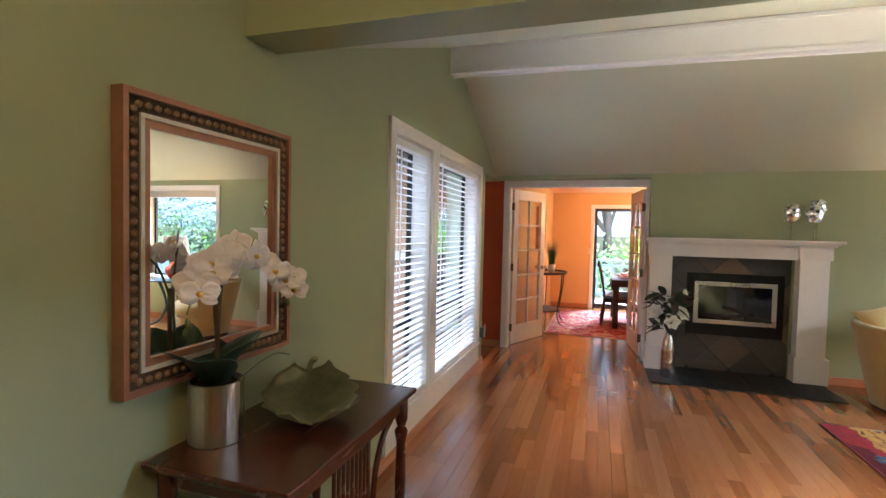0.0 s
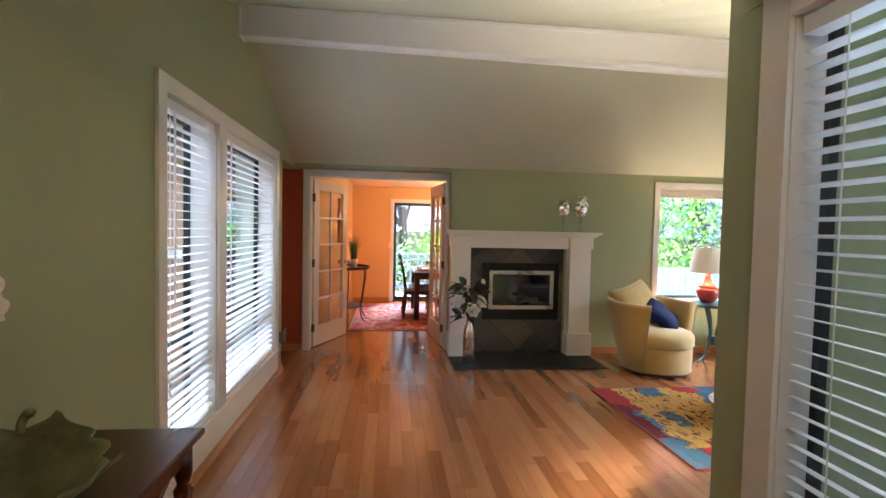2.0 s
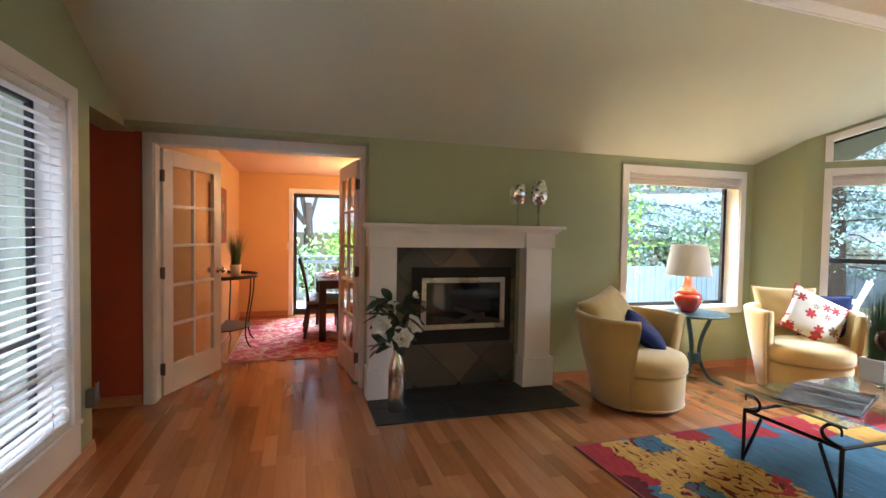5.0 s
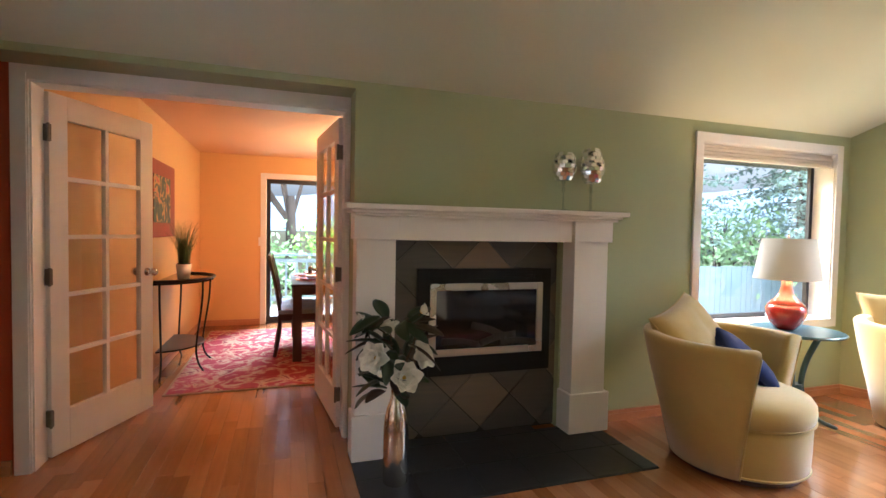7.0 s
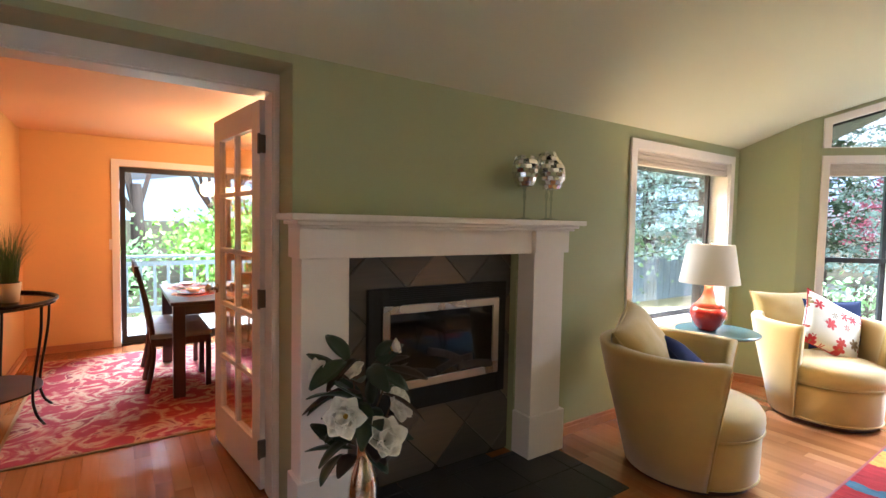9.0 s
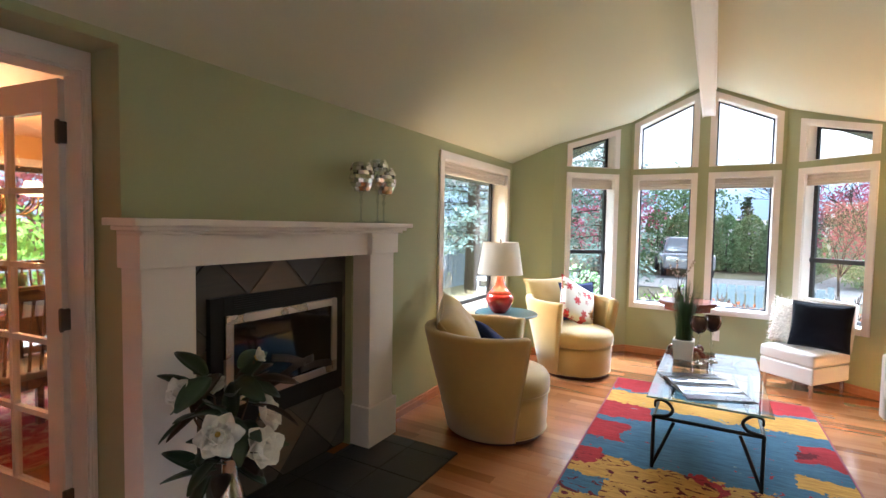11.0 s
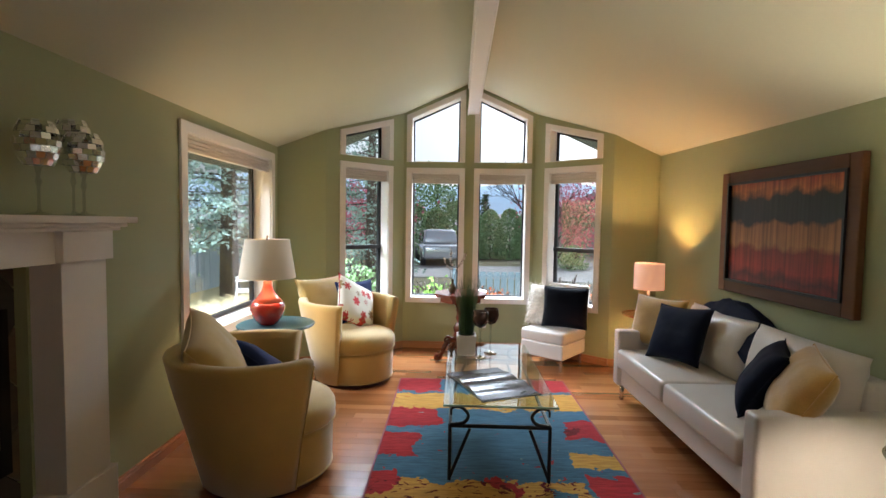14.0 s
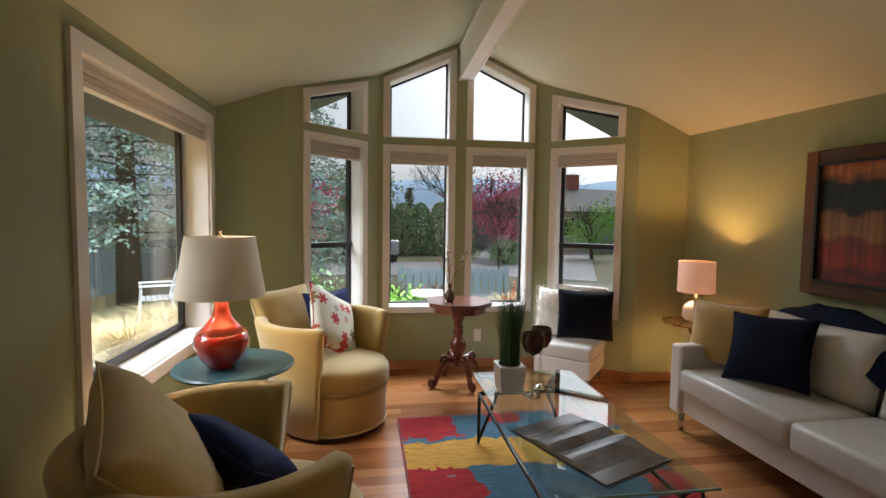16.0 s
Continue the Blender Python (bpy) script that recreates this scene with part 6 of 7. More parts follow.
solid(part("leaf_dish", lp, BRONZE, pl, smooth=True), 0.006)
part("leaf_stalk", tube(B(), bend([(-0.175, 0, 0.09), (-0.197, 0.0, 0.112), (-0.20, 0.012, 0.135), (-0.187, 0.018, 0.14)], 5), 0.010, 8, 0.013), BRONZE, pl, smooth=True)
part("foot", lathe(B(), [(0.05, 0), (0.055, 0.012), (0.045, 0.03)], 16), BRONZE, pl)

# entry lamp on the ceiling, the warm light on the header and the mirror wall
el = thing("entry_ceiling_lamp", "round glowing glass ceiling lamp of the entry", "lamp", (0.9, 0.5, 2.75))
part("canopy", lathe(B(), [(0.10, -0.03), (0.10, -0.001)], 28), BRASS, el)
part("shade", lathe(B(), [(0.03, -0.11), (0.10, -0.09), (0.14, -0.05), (0.14, -0.03)], 32), shade_mat("opal_glass", (0.85, 0.8, 0.7), (1.0, 0.62, 0.30), 2.0), el, smooth=True)
bulb(0.9, 0.5, 2.55, 17, (1.0, 0.62, 0.28), 0.08)

# ---- dining room ----
drug, n, l, b = nodes_of("floral_dining_rug")
geo = n.new("ShaderNodeNewGeometry")
nz1, nz2 = n.new("ShaderNodeTexNoise"), n.new("ShaderNodeTexVoronoi")
nz1.inputs["Scale"].default_value, nz1.inputs["Detail"].default_value, nz1.inputs["Distortion"].default_value = 4.5, 4, 2.2
nz2.inputs["Scale"].default_value = 3.2
l.new(geo.outputs["Position"], nz1.inputs["Vector"])
l.new(nz1.outputs["Color"], nz2.inputs["Vector"])
r1 = ramp_of(n, [(0.0, (0.22, 0.012, 0.02)), (0.47, (0.30, 0.02, 0.035)), (0.54, (0.42, 0.20, 0.13)), (0.60, (0.46, 0.32, 0.20)), (0.66, (0.20, 0.02, 0.03))])
l.new(nz1.outputs[0], r1.inputs[0])
l.new(r1.outputs[0], b.inputs["Base Color"])
b.inputs["Roughness"].default_value = 0.95
dr = thing("dining_rug", "red rug with cream flowers under the dining table", "rug", (1.55, 9.25, 0.0))
part("woven_field", bx(-1.32, 1.32, -1.2, 1.2, 0.001, 0.012, bev=0.004), drug, dr)
part("binding", bx(-1.34, 1.34, -1.22, 1.22, 0.0005, 0.009), mat("tan_binding", (0.30, 0.18, 0.08), 0.95, bump=0.4), dr)

dt = thing("dining_table", "dark wooden dining table set for a meal", "table", (1.95, 9.35, 0.012))
part("tabletop", bx(-0.80, 0.80, -0.62, 0.62, 0.725, 0.755, bev=0.005), DARKW, dt)
part("apron", bx(-0.73, 0.73, -0.55, 0.55, 0.64, 0.725), DARKW, dt)
for x in (-0.74, 0.74):
    for y in (-0.56, 0.56):
        part("leg", bx(x - 0.042, x + 0.042, y - 0.042, y + 0.042, 0, 0.725, bev=0.004), DARKW, dt)
SEATF = mat("grey_seat_fabric", (0.30, 0.32, 0.34), 0.9, var=0.2, fine=200, bump=0.3)


def dining_chair():
    c = thing("dining_chair", "dark wooden dining chair with a grey cushioned seat", "chair", group="chairs round the dining table")
    part("seat", bx(-0.22, 0.22, -0.22, 0.22, 0.43, 0.475, bev=0.015), SEATF, c, "grey fabric seat")
    part("seat_frame", bx(-0.215, 0.215, -0.215, 0.215, 0.37, 0.43), DARKW, c)
    for s in (-1, 1):
        part("front_leg", bx(*sorted((s * 0.175, s * 0.215)), 0.175, 0.215, 0, 0.37), DARKW, c)
        part("back_post", tube(B(), bend([(s * 0.195, -0.25, 0.0), (s * 0.195, -0.205, 0.25), (s * 0.195, -0.205, 0.46), (s * 0.195, -0.25, 0.75), (s * 0.195, -0.31, 1.0)], 5), 0.02, 6), DARKW, c)
    for k in range(5):
        x = -0.12 + 0.06 * k
        part("back_slat", tube(B(), bend([(x, -0.205, 0.48), (x, -0.25, 0.75), (x, -0.30, 0.96)], 4), 0.010, 4), DARKW, c)
    part("top_rail", bx(-0.205, 0.205, -0.325, -0.295, 0.93, 1.02, bev=0.006), DARKW, c)
    return c


ch = dining_chair()
ch.matrix_basis = pose(1.25, 9.18, 0.012, 0, 0, -90)
for x, y, a in ((1.25, 9.62, -90), (2.0, 10.15, 180), (2.45, 10.15, 180), (1.75, 8.55, 0), (2.3, 8.55, 0)):
    copy_thing(ch, pose(x, y, 0.012, 0, 0, a))
DISH = mat("red_dinner_plate", (0.45, 0.06, 0.03), 0.2, var=0.15, coat=0.5)
for k, (x, y) in enumerate(((1.36, 9.18), (1.36, 9.62), (1.75, 8.92), (2.3, 8.92))):
    p = thing("place_setting", "red plate and bowl stacked on a mat", "plate", (x, y, 0.767), group="place settings")
    part("mat", lathe(B(), [(0.17, 0), (0.17, 0.003)], 32), drug, p)
    part("plate", lathe(B(), [(0.07, 0.003), (0.13, 0.016), (0.128, 0.018), (0.06, 0.008)], 32), DISH, p, smooth=True)
    part("bowl", lathe(B(), [(0.03, 0.012), (0.07, 0.045), (0.067, 0.046), (0.02, 0.02)], 28), PETAL, p, smooth=True)
    gl_ = thing("water_glass", "clear drinking glass on the dining table", "glass", (x + 0.14, y + 0.12, 0.767))
    part("glass_wall", lathe(B(), [(0.026, 0), (0.033, 0.11), (0.030, 0.11), (0.024, 0.006)], 20), CLEAR, gl_, smooth=True)
grass_pot(2.1, 9.5, 0.767, 0.11, 0.2, 120, 9, 0.5, True)

cdl = thing("chandelier", "brass chandelier with small glowing shades above the table", "lamp", (1.95, 9.35, 0))
part("rod", tube(B(), [(0, 0, 1.62), (0, 0, DC)], 0.008, 8), BRASS, cdl)
part("canopy", lathe(B(), [(0.06, DC - 0.03), (0.06, DC - 0.001)], 20), BRASS, cdl)
part("hub", lathe(B(), [(0.01, 1.46), (0.04, 1.5), (0.03, 1.56), (0.05, 1.60), (0.012, 1.64)], 20), BRASS, cdl, smooth=True)
CSH = shade_mat("chandelier_shade", (0.85, 0.75, 0.6), (1.0, 0.78, 0.48), 3.2)
for i in range(5):
    a = radians(72 * i + 10)
    ca, sa = math.cos(a), math.sin(a)
    part("arm", tube(B(), bend([(0.03 * ca, 0.03 * sa, 1.53), (0.13 * ca, 0.13 * sa, 1.46), (0.24 * ca, 0.24 * sa, 1.52), (0.26 * ca, 0.26 * sa, 1.60)], 6), 0.006, 6), BRASS, cdl, smooth=True)
    sh_ = drum(B(), 0.075, 0.045, 1.61, 1.71, 0.002, 20)
    moved(sh_, Matrix.Translation((0.26 * ca, 0.26 * sa, 0)))
    part("shade", sh_, CSH, cdl, smooth=True)
bulb(1.95, 9.35, 1.86, 60, (1.0, 0.55, 0.22), 0.12)

dm = thing("demilune_table", "half round iron and glass table against the orange wall", "table", (DW + 0.012, 8.88, 0))
half = [(0.40 * math.cos(radians(a)), 0.45 * math.sin(radians(a))) for a in range(-90, 91, 9)]
part("tabletop", prism(B(), [(x + 0.012, y) for x, y in half], 0.735, 0.755), mat("dark_glass_top", (0.06, 0.045, 0.035), 0.12, var=0.2, bump=0), dm)
part("rim", tube(B(), [(x + 0.02, y, 0.762) for x, y in half], 0.011, 8), IRON, dm)
part("lower_shelf", prism(B(), [(0.8 * x + 0.012, 0.8 * y) for x, y in half], 0.20, 0.212), IRON, dm)
for a in (-84, -30, 30, 84):
    ca, sa = math.cos(radians(a)), math.sin(radians(a))
    Q = lambda r, z: (0.40 * r * ca + 0.02, 0.45 * r * sa, z)
    part("leg", tube(B(), bend([Q(0.97, 0.74), Q(0.94, 0.55), Q(0.80, 0.22), Q(0.84, 0.08), Q(1.0, 0.0)], 6), 0.009, 7), IRON, dm, smooth=True)
for ob in dm.children:
    ob.data.transform(Matrix.Diagonal((1, 1, 1.1, 1)))
grass_pot(DW + 0.19, 8.80, 0.833, 0.13, 0.46, 260, 21, 0.35, True)

pc, n, l, b = nodes_of("still_life_print")
tc = n.new("ShaderNodeTexCoord")
nzp = n.new("ShaderNodeTexNoise")
nzp.inputs["Scale"].default_value, nzp.inputs["Distortion"].default_value = 7, 1.5
l.new(tc.outputs["Object"], nzp.inputs["Vector"])
rpp = ramp_of(n, [(0.35, (0.015, 0.02, 0.015)), (0.5, (0.06, 0.07, 0.02)), (0.58, (0.55, 0.25, 0.03)), (0.66, (0.45, 0.06, 0.02))])
l.new(nzp.outputs[0], rpp.inputs[0])
l.new(rpp.outputs[0], b.inputs["Base Color"])
pp = thing("still_life_picture", "dark fruit picture in a broad red mat on the orange wall", "painting", (DW, 8.67, 1.53))
part("frame", bx(0.002, 0.045, -0.49, 0.49, -0.325, 0.325, bev=0.004), mat("rust_red_mat", (0.30, 0.06, 0.03), 0.7, var=0.15), pp)
part("print", bx(0.045, 0.05, -0.29, 0.29, -0.20, 0.20), pc, pp)
sp2 = thing("light_switch", "ivory light switch on the orange wall", "switch", (0.78, DN - 0.001, 1.12))
part("plate", bx(-0.036, 0.036, -0.006, 0, -0.058, 0.058, bev=0.002), WHITE, sp2)
part("toggle", bx(-0.006, 0.006, -0.014, -0.006, -0.012, 0.012), WHITE, sp2)

# sliding glass door
sld = thing("door_3", "dark framed sliding glass door to the deck", "door", (0, DN, 0), kind="structure")
for x0, x1, z0, z1 in ((SL0 - 0.07, SL0, 0, SLZ + 0.07), (SL1, SL1 + 0.07, 0, SLZ + 0.07), (SL0, SL1, SLZ, SLZ + 0.07)):
    part("casing", bx(x0, x1, -0.018, -0.0005, z0, z1), WHITE, sld)
midx = (SL0 + SL1) / 2
for a, b_, yy in ((SL0, midx + 0.03, 0.04), (midx - 0.03, SL1, 0.08)):
    fr_ = B()
    for x0, x1, z0, z1 in ((a + 0.004, a + 0.055, 0.02, SLZ - 0.004), (b_ - 0.055, b_ - 0.004, 0.02, SLZ - 0.004), (a + 0.055, b_ - 0.055, 0.02, 0.09), (a + 0.055, b_ - 0.055, SLZ - 0.06, SLZ - 0.004)):
        box(fr_, x0, x1, yy, yy + 0.035, z0, z1)
    part("door_panel", fr_, BLACKF, sld)
    pn = part("pane", bx(a + 0.05, b_ - 0.05, yy + 0.015, yy + 0.019, 0.08, SLZ - 0.05), GLASS, sld)
    pn.visible_shadow = False
part("track", bx(SL0, SL1, 0.0, 0.13, 0.0, 0.02), BLACKF, sld)
part("pull_handle", bx(SL0 + 0.012, SL0 + 0.04, 0.015, 0.04, 0.85, 1.05, bev=0.004), BLACKF, sld)


# ---- outdoors ----
GZ = -0.45
GROUND = mat("garden_ground", (0.13, 0.12, 0.06), 0.95, var=0.5, scale=0.6, fine=14, bump=0.5, depth=0.03)
CONC = mat("concrete_drive", (0.30, 0.29, 0.28), 0.85, var=0.15, scale=0.8, fine=40, bump=0.2, depth=0.01)
FENCE = mat("blue_grey_fence", (0.13, 0.17, 0.19), 0.8, var=0.2, scale=3, fine=30, bump=0.3, depth=0.004, stretch=(1, 1, 0.1), rnd=0.25)
DECK = mat("grey_deck_boards", (0.28, 0.27, 0.26), 0.8, var=0.2, scale=3, fine=30, bump=0.3, stretch=(1, 0.1, 1), rnd=0.2)
BARK = mat("tree_bark", (0.075, 0.055, 0.042), 0.95, var=0.4, scale=6, fine=30, bump=0.9, depth=0.03, stretch=(1, 1, 0.25))
g = B()
bmesh.ops.create_grid(g, x_segments=2, y_segments=2, size=900)
moved(g, Matrix.Translation((0, 0, GZ)))
setting("ground", g, GROUND, "autumn garden ground with lawn and soil", "ground")
dv = B()
prism(dv, [(15.5, -1.0), (40, -12), (40, -4), (22, 1.5), (21, 14), (17.5, 14), (17.2, 2.0)], GZ + 0.001, GZ + 0.03)
setting("pavement", dv, CONC, "pale concrete driveway and street", "pavement")


def leaf_mat(name, col, var=0.5):
    m = mat(name, col, 0.65, var=var, scale=1.5, fine=20, bump=0.0, rnd=0.35)
    m.node_tree.nodes["Principled BSDF"].inputs["Specular IOR Level"].default_value = 0.25
    return m


SPRUCE = leaf_mat("blue_spruce_needles", (0.19, 0.26, 0.225))
CEDAR = leaf_mat("dark_cedar_needles", (0.06, 0.095, 0.05))
HEDGE = leaf_mat("arborvitae_leaves", (0.17, 0.26, 0.12))
BRIGHT = leaf_mat("bright_shrub_leaves", (0.16, 0.30, 0.05))
MAPLE = leaf_mat("red_maple_leaves", (0.42, 0.11, 0.16))
RUSTY = leaf_mat("rusty_shrub_leaves", (0.34, 0.09, 0.03))
STRAW = leaf_mat("straw_grass", (0.50, 0.40, 0.22), 0.3)


def leaves(bm, pts, size, r, flat=0.0):
    for p in pts:
        a = Vector((r.uniform(-1, 1), r.uniform(-1, 1), r.uniform(-1, 1) * (1 - flat))).normalized()
        b = a.orthogonal().normalized()
        b = (b * math.cos(t := r.uniform(0, 6.28)) + a.cross(b) * math.sin(t)).normalized()
        s = size * r.uniform(0.6, 1.3)
        p = Vector(p)
        bm.faces.new([bm.verts.new(q) for q in (p - a * s, p - b * s * 0.5, p + a * s, p + b * s * 0.5)])
    return bm


def conifer(x, y, h, rad, seed, material, bare=0.12, dens=1.0, leafsize=0.09):
    r = random.Random(seed)
    t = thing("spruce_tree", "tall conifer with drooping layered branches", "tree", (x, y, GZ - 0.03))
    part("trunk", tube(B(), [(0, 0, 0), (0.02, 0.03, h * 0.3), (0.0, 0.02, h * 0.7), (0, 0, h)], 0.022 * h + 0.05, 10, 0.02), BARK, t, smooth=True)
    limbs, pts = B(), []
    for i in range(int(h * 11)):
        z = h * (bare + (1 - bare) * (i / (h * 11)) ** 0.9)
        a = i * 2.4 + r.uniform(-0.4, 0.4)
        ln = rad * (1 - (z / h - bare) / (1 - bare)) ** 0.8 * r.uniform(0.6, 1.08) + 0.12
        end = Vector((ln * math.cos(a), ln * math.sin(a), z - ln * r.uniform(0.05, 0.28)))
        base_ = Vector((0, 0, z))
        mid = base_.lerp(end, 0.5) + Vector((0, 0, ln * 0.06))
        tube(limbs, [base_, mid, end], 0.02 + 0.006 * ln, 4, 0.005)
        n_ = int(dens * (8 + 26 * ln))
        for k in range(n_):
            u = r.uniform(0.18, 1.0)
            c = base_.lerp(mid, u * 2) if u < 0.5 else mid.lerp(end, u * 2 - 1)
            w = ln * 0.20 * (1.15 - u)
            pts.append(c + Vector((r.gauss(0, w + 0.03), r.gauss(0, w + 0.03), r.uniform(-0.16, 0.05))))
    part("limbs", limbs, BARK, t, kind="stuff")
    part("crown", leaves(B(), pts, leafsize, r, 0.3), material, t, kind="stuff")
    return t


def broadleaf(x, y, h, rad, seed, material, label, trunk=True, count=2600, bottom=0.25, leafsize=0.07, squash=0.8, name="garden_tree", bare=False, tr=0.1):
    r = random.Random(seed)
    t = thing(name, label, "tree" if trunk else "shrub", (x, y, GZ - 0.03))
    ends = []
    if trunk:
        part("trunk", tube(B(), [(0, 0, 0), (0.03, 0.02, h * 0.2), (0.0, 0.05, h * 0.42)], tr, 9, tr * 0.6), BARK, t, smooth=True)
    lb = B()
    stack = [(Vector((0, 0.0, h * (0.3 if trunk else 0.02))), Vector((r.uniform(-1, 1) * 0.8, r.uniform(-1, 1) * 0.8, 1)).normalized(), rad * 0.75, tr * 0.5, 0) for _ in range(6)]
    while stack:
        p, d, ln, rr, lv = stack.pop()
        q = p + d * ln
        tube(lb, [p, p.lerp(q, 0.5) + Vector((r.uniform(-0.06, 0.06), r.uniform(-0.06, 0.06), 0)) * ln, q], max(rr, 0.006), 4, max(rr * 0.5, 0.004))
        ends.append(q)
        if lv < (4 if bare else 2):
            for _ in range(3):
                nd = (d + Vector((r.uniform(-1, 1), r.uniform(-1, 1), r.uniform(-0.5, 0.8))) * 0.8).normalized()
                stack.append((q, nd, ln * r.uniform(0.55, 0.8), rr * 0.6, lv + 1))
    part("limbs", lb, BARK, t, kind="stuff")
    if not bare:
        clumps = []
        for _ in range(30):
            while True:
                c = Vector((r.uniform(-1, 1), r.uniform(-1, 1), r.uniform(-1, 1)))
                if 0.3 < c.length < 1:
                    break
            clumps.append(Vector((c.x * rad, c.y * rad, h * (0.5 + bottom / 2) + c.z * h * (0.5 - bottom / 2) * 0.95)))
        pts = []
        for _ in range(count):
            c = r.choice(clumps)
            k = rad * 0.28
            pts.append(c + Vector((r.gauss(0, k), r.gauss(0, k), r.gauss(0, k * squash))))
        pts = [p for p in pts if p.z > 0.02]
        part("crown", leaves(B(), pts, leafsize, r), material, t, kind="stuff")
    return t


# garden to the north
conifer(12.6, 10.6, 9.0, 2.6, 1, SPRUCE, 0.14, 3.2, 0.055)
conifer(9.6, 14.2, 9.5, 2.6, 2, SPRUCE, 0.10, 3.0, 0.06)
conifer(15.5, 14.0, 10.0, 2.8, 3, SPRUCE, 0.10, 2.2, 0.07)
conifer(14.5, 7.4, 7.5, 1.8, 4, SPRUCE, 0.08, 2.6, 0.055)
conifer(6.2, 16.5, 8.0, 2.3, 5, CEDAR, 0.05, 1.0, 0.11)
conifer(19.5, 10.5, 8.5, 2.2, 6, CEDAR, 0.1, 0.8, 0.12)
broadleaf(7.4, 13.4, 3.6, 1.7, 7, BRIGHT, "leafy green shrub behind the fence", False, 3800, 0.05, 0.08, name="garden_shrub")
broadleaf(11.5, 13.2, 2.6, 1.4, 8, HEDGE, "leafy green shrub behind the fence", False, 2600, 0.05, 0.08, name="garden_shrub")
broadleaf(10.2, 7.1, 1.0, 0.7, 9, HEDGE, "low evergreen shrub near the bay window", False, 1800, 0.02, 0.05, name="garden_shrub")
broadleaf(17.0, 8.2, 2.6, 1.0, 29, MAPLE, "small red leaved tree near the bay window", True, 900, 0.3, 0.06, tr=0.04)


def board_fence(x0, y0, x1, y1, h, label, gap=0.005, w=0.14):
    f = thing("board_fence", label, "fence", (x0, y0, GZ - 0.02), math.degrees(math.atan2(y1 - y0, x1 - x0)))
    ln = math.hypot(x1 - x0, y1 - y0)
    bd = None
    for i in range(int(ln / (w + gap))):
        if bd is None:
            bd = part("board", bx(0, w, -0.01, 0.01, 0, h, bev=0.003, seg=1), FENCE, f)
            ob = bd
        else:
            ob = new("board", bd.data)
            ob.parent = f
        ob.location = (i * (w + gap), random.uniform(-0.004, 0.004), random.uniform(-0.01, 0.01))
    for z in (h * 0.2, h * 0.85):
        part("rail", bx(0, ln, 0.011, 0.05, z - 0.04, z + 0.04), FENCE, f)
    for i in range(int(ln / 2.4) + 1):
        part("post", bx(i * 2.4, i * 2.4 + 0.09, 0.012, 0.1, 0, h + 0.06), FENCE, f)
    return f


board_fence(4.0, 11.7, 18.5, 11.7, 1.15, "blue-grey board fence round the garden")
board_fence(12.5, 5.1, 12.5, 2.6, 0.75, "low blue-grey board fence before the driveway", 0.03)


def straw_tuft(x, y, h, rad, n_, seed):
    r = random.Random(seed)
    t = thing("ornamental_grass", "tuft of blond ornamental grass outside the window", "plant", (x, y, GZ - 0.01))
    bm = B()
    for i in range(n_):
        a = r.uniform(0, 6.283)
        out = Vector((math.cos(a), math.sin(a), 0))
        ln, hh = rad * r.uniform(0.3, 1.1), h * r.uniform(0.6, 1.1)
        side = Vector((-out.y, out.x, 0)) * r.uniform(0.003, 0.006)
        b0 = out * r.uniform(0, rad * 0.25)
        last = None
        for u in (0, 0.4, 0.75, 1.0):
            c = b0 + out * ln * u * u + Vector((0, 0, hh * u * (1.25 - 0.55 * u)))
            cur = [bm.verts.new(c - side * (1 - u * 0.8)), bm.verts.new(c + side * (1 - u * 0.8))]
            if last:
                bm.faces.new((last[0], last[1], cur[1], cur[0]))
            last = cur
    part("grass_blades", bm, STRAW, t, kind="stuff")


straw_tuft(8.3, 8.6, 0.75, 0.75, 1500, 1)
straw_tuft(7.2, 8.9, 0.7, 0.65, 1100, 2)
straw_tuft(9.6, 8.7, 0.7, 0.65, 900, 3)
straw_tuft(11.2, 3.0, 0.5, 0.6, 500, 4)
straw_tuft(11.0, 3.9, 0.5, 0.5, 400, 5)
broadleaf(10.6, 4.4, 0.55, 0.45, 31, RUSTY, "low orange-red autumn shrub", False, 900, 0.02, 0.045, name="garden_shrub")
broadleaf(10.4, 2.6, 0.5, 0.6, 32, RUSTY, "low orange-red autumn shrub", False, 900, 0.02, 0.045, name="garden_shrub")
broadleaf(9.6, 5.3, 0.7, 0.55, 33, BRIGHT, "low bright green garden shrub", False, 1300, 0.02, 0.045, name="garden_shrub")

WPLAST = mat("white_garden_plastic", (0.8, 0.8, 0.8), 0.5, var=0.05)
gc = thing("garden_chair", "white garden armchair on the lawn", "chair", (11.1, 9.45, GZ), 205)
for s in (-1, 1):
    part("front_leg", tube(B(), bend([(s * 0.28, -0.30, 0), (s * 0.28, -0.26, 0.3), (s * 0.28, -0.24, 0.62)], 4), 0.02, 6), WPLAST, gc)
    part("back_leg", tube(B(), bend([(s * 0.26, 0.36, 0), (s * 0.26, 0.22, 0.4), (s * 0.25, 0.42, 1.05)], 4), 0.02, 6), WPLAST, gc)
    part("armrest", bx(*sorted((s * 0.25, s * 0.32)), -0.28, 0.28, 0.60, 0.635, bev=0.008), WPLAST, gc)
for k in range(6):
    part("seat_slat", bx(-0.26, 0.26, -0.25 + 0.085 * k, -0.18 + 0.085 * k, 0.36, 0.38), WPLAST, gc)
    part("back_slat", moved(bx(-0.25, 0.25, -0.01, 0.01, 0.0, 0.075), pose(0, 0.24 + 0.035 * k, 0.46 + 0.09 * k, -20)), WPLAST, gc)
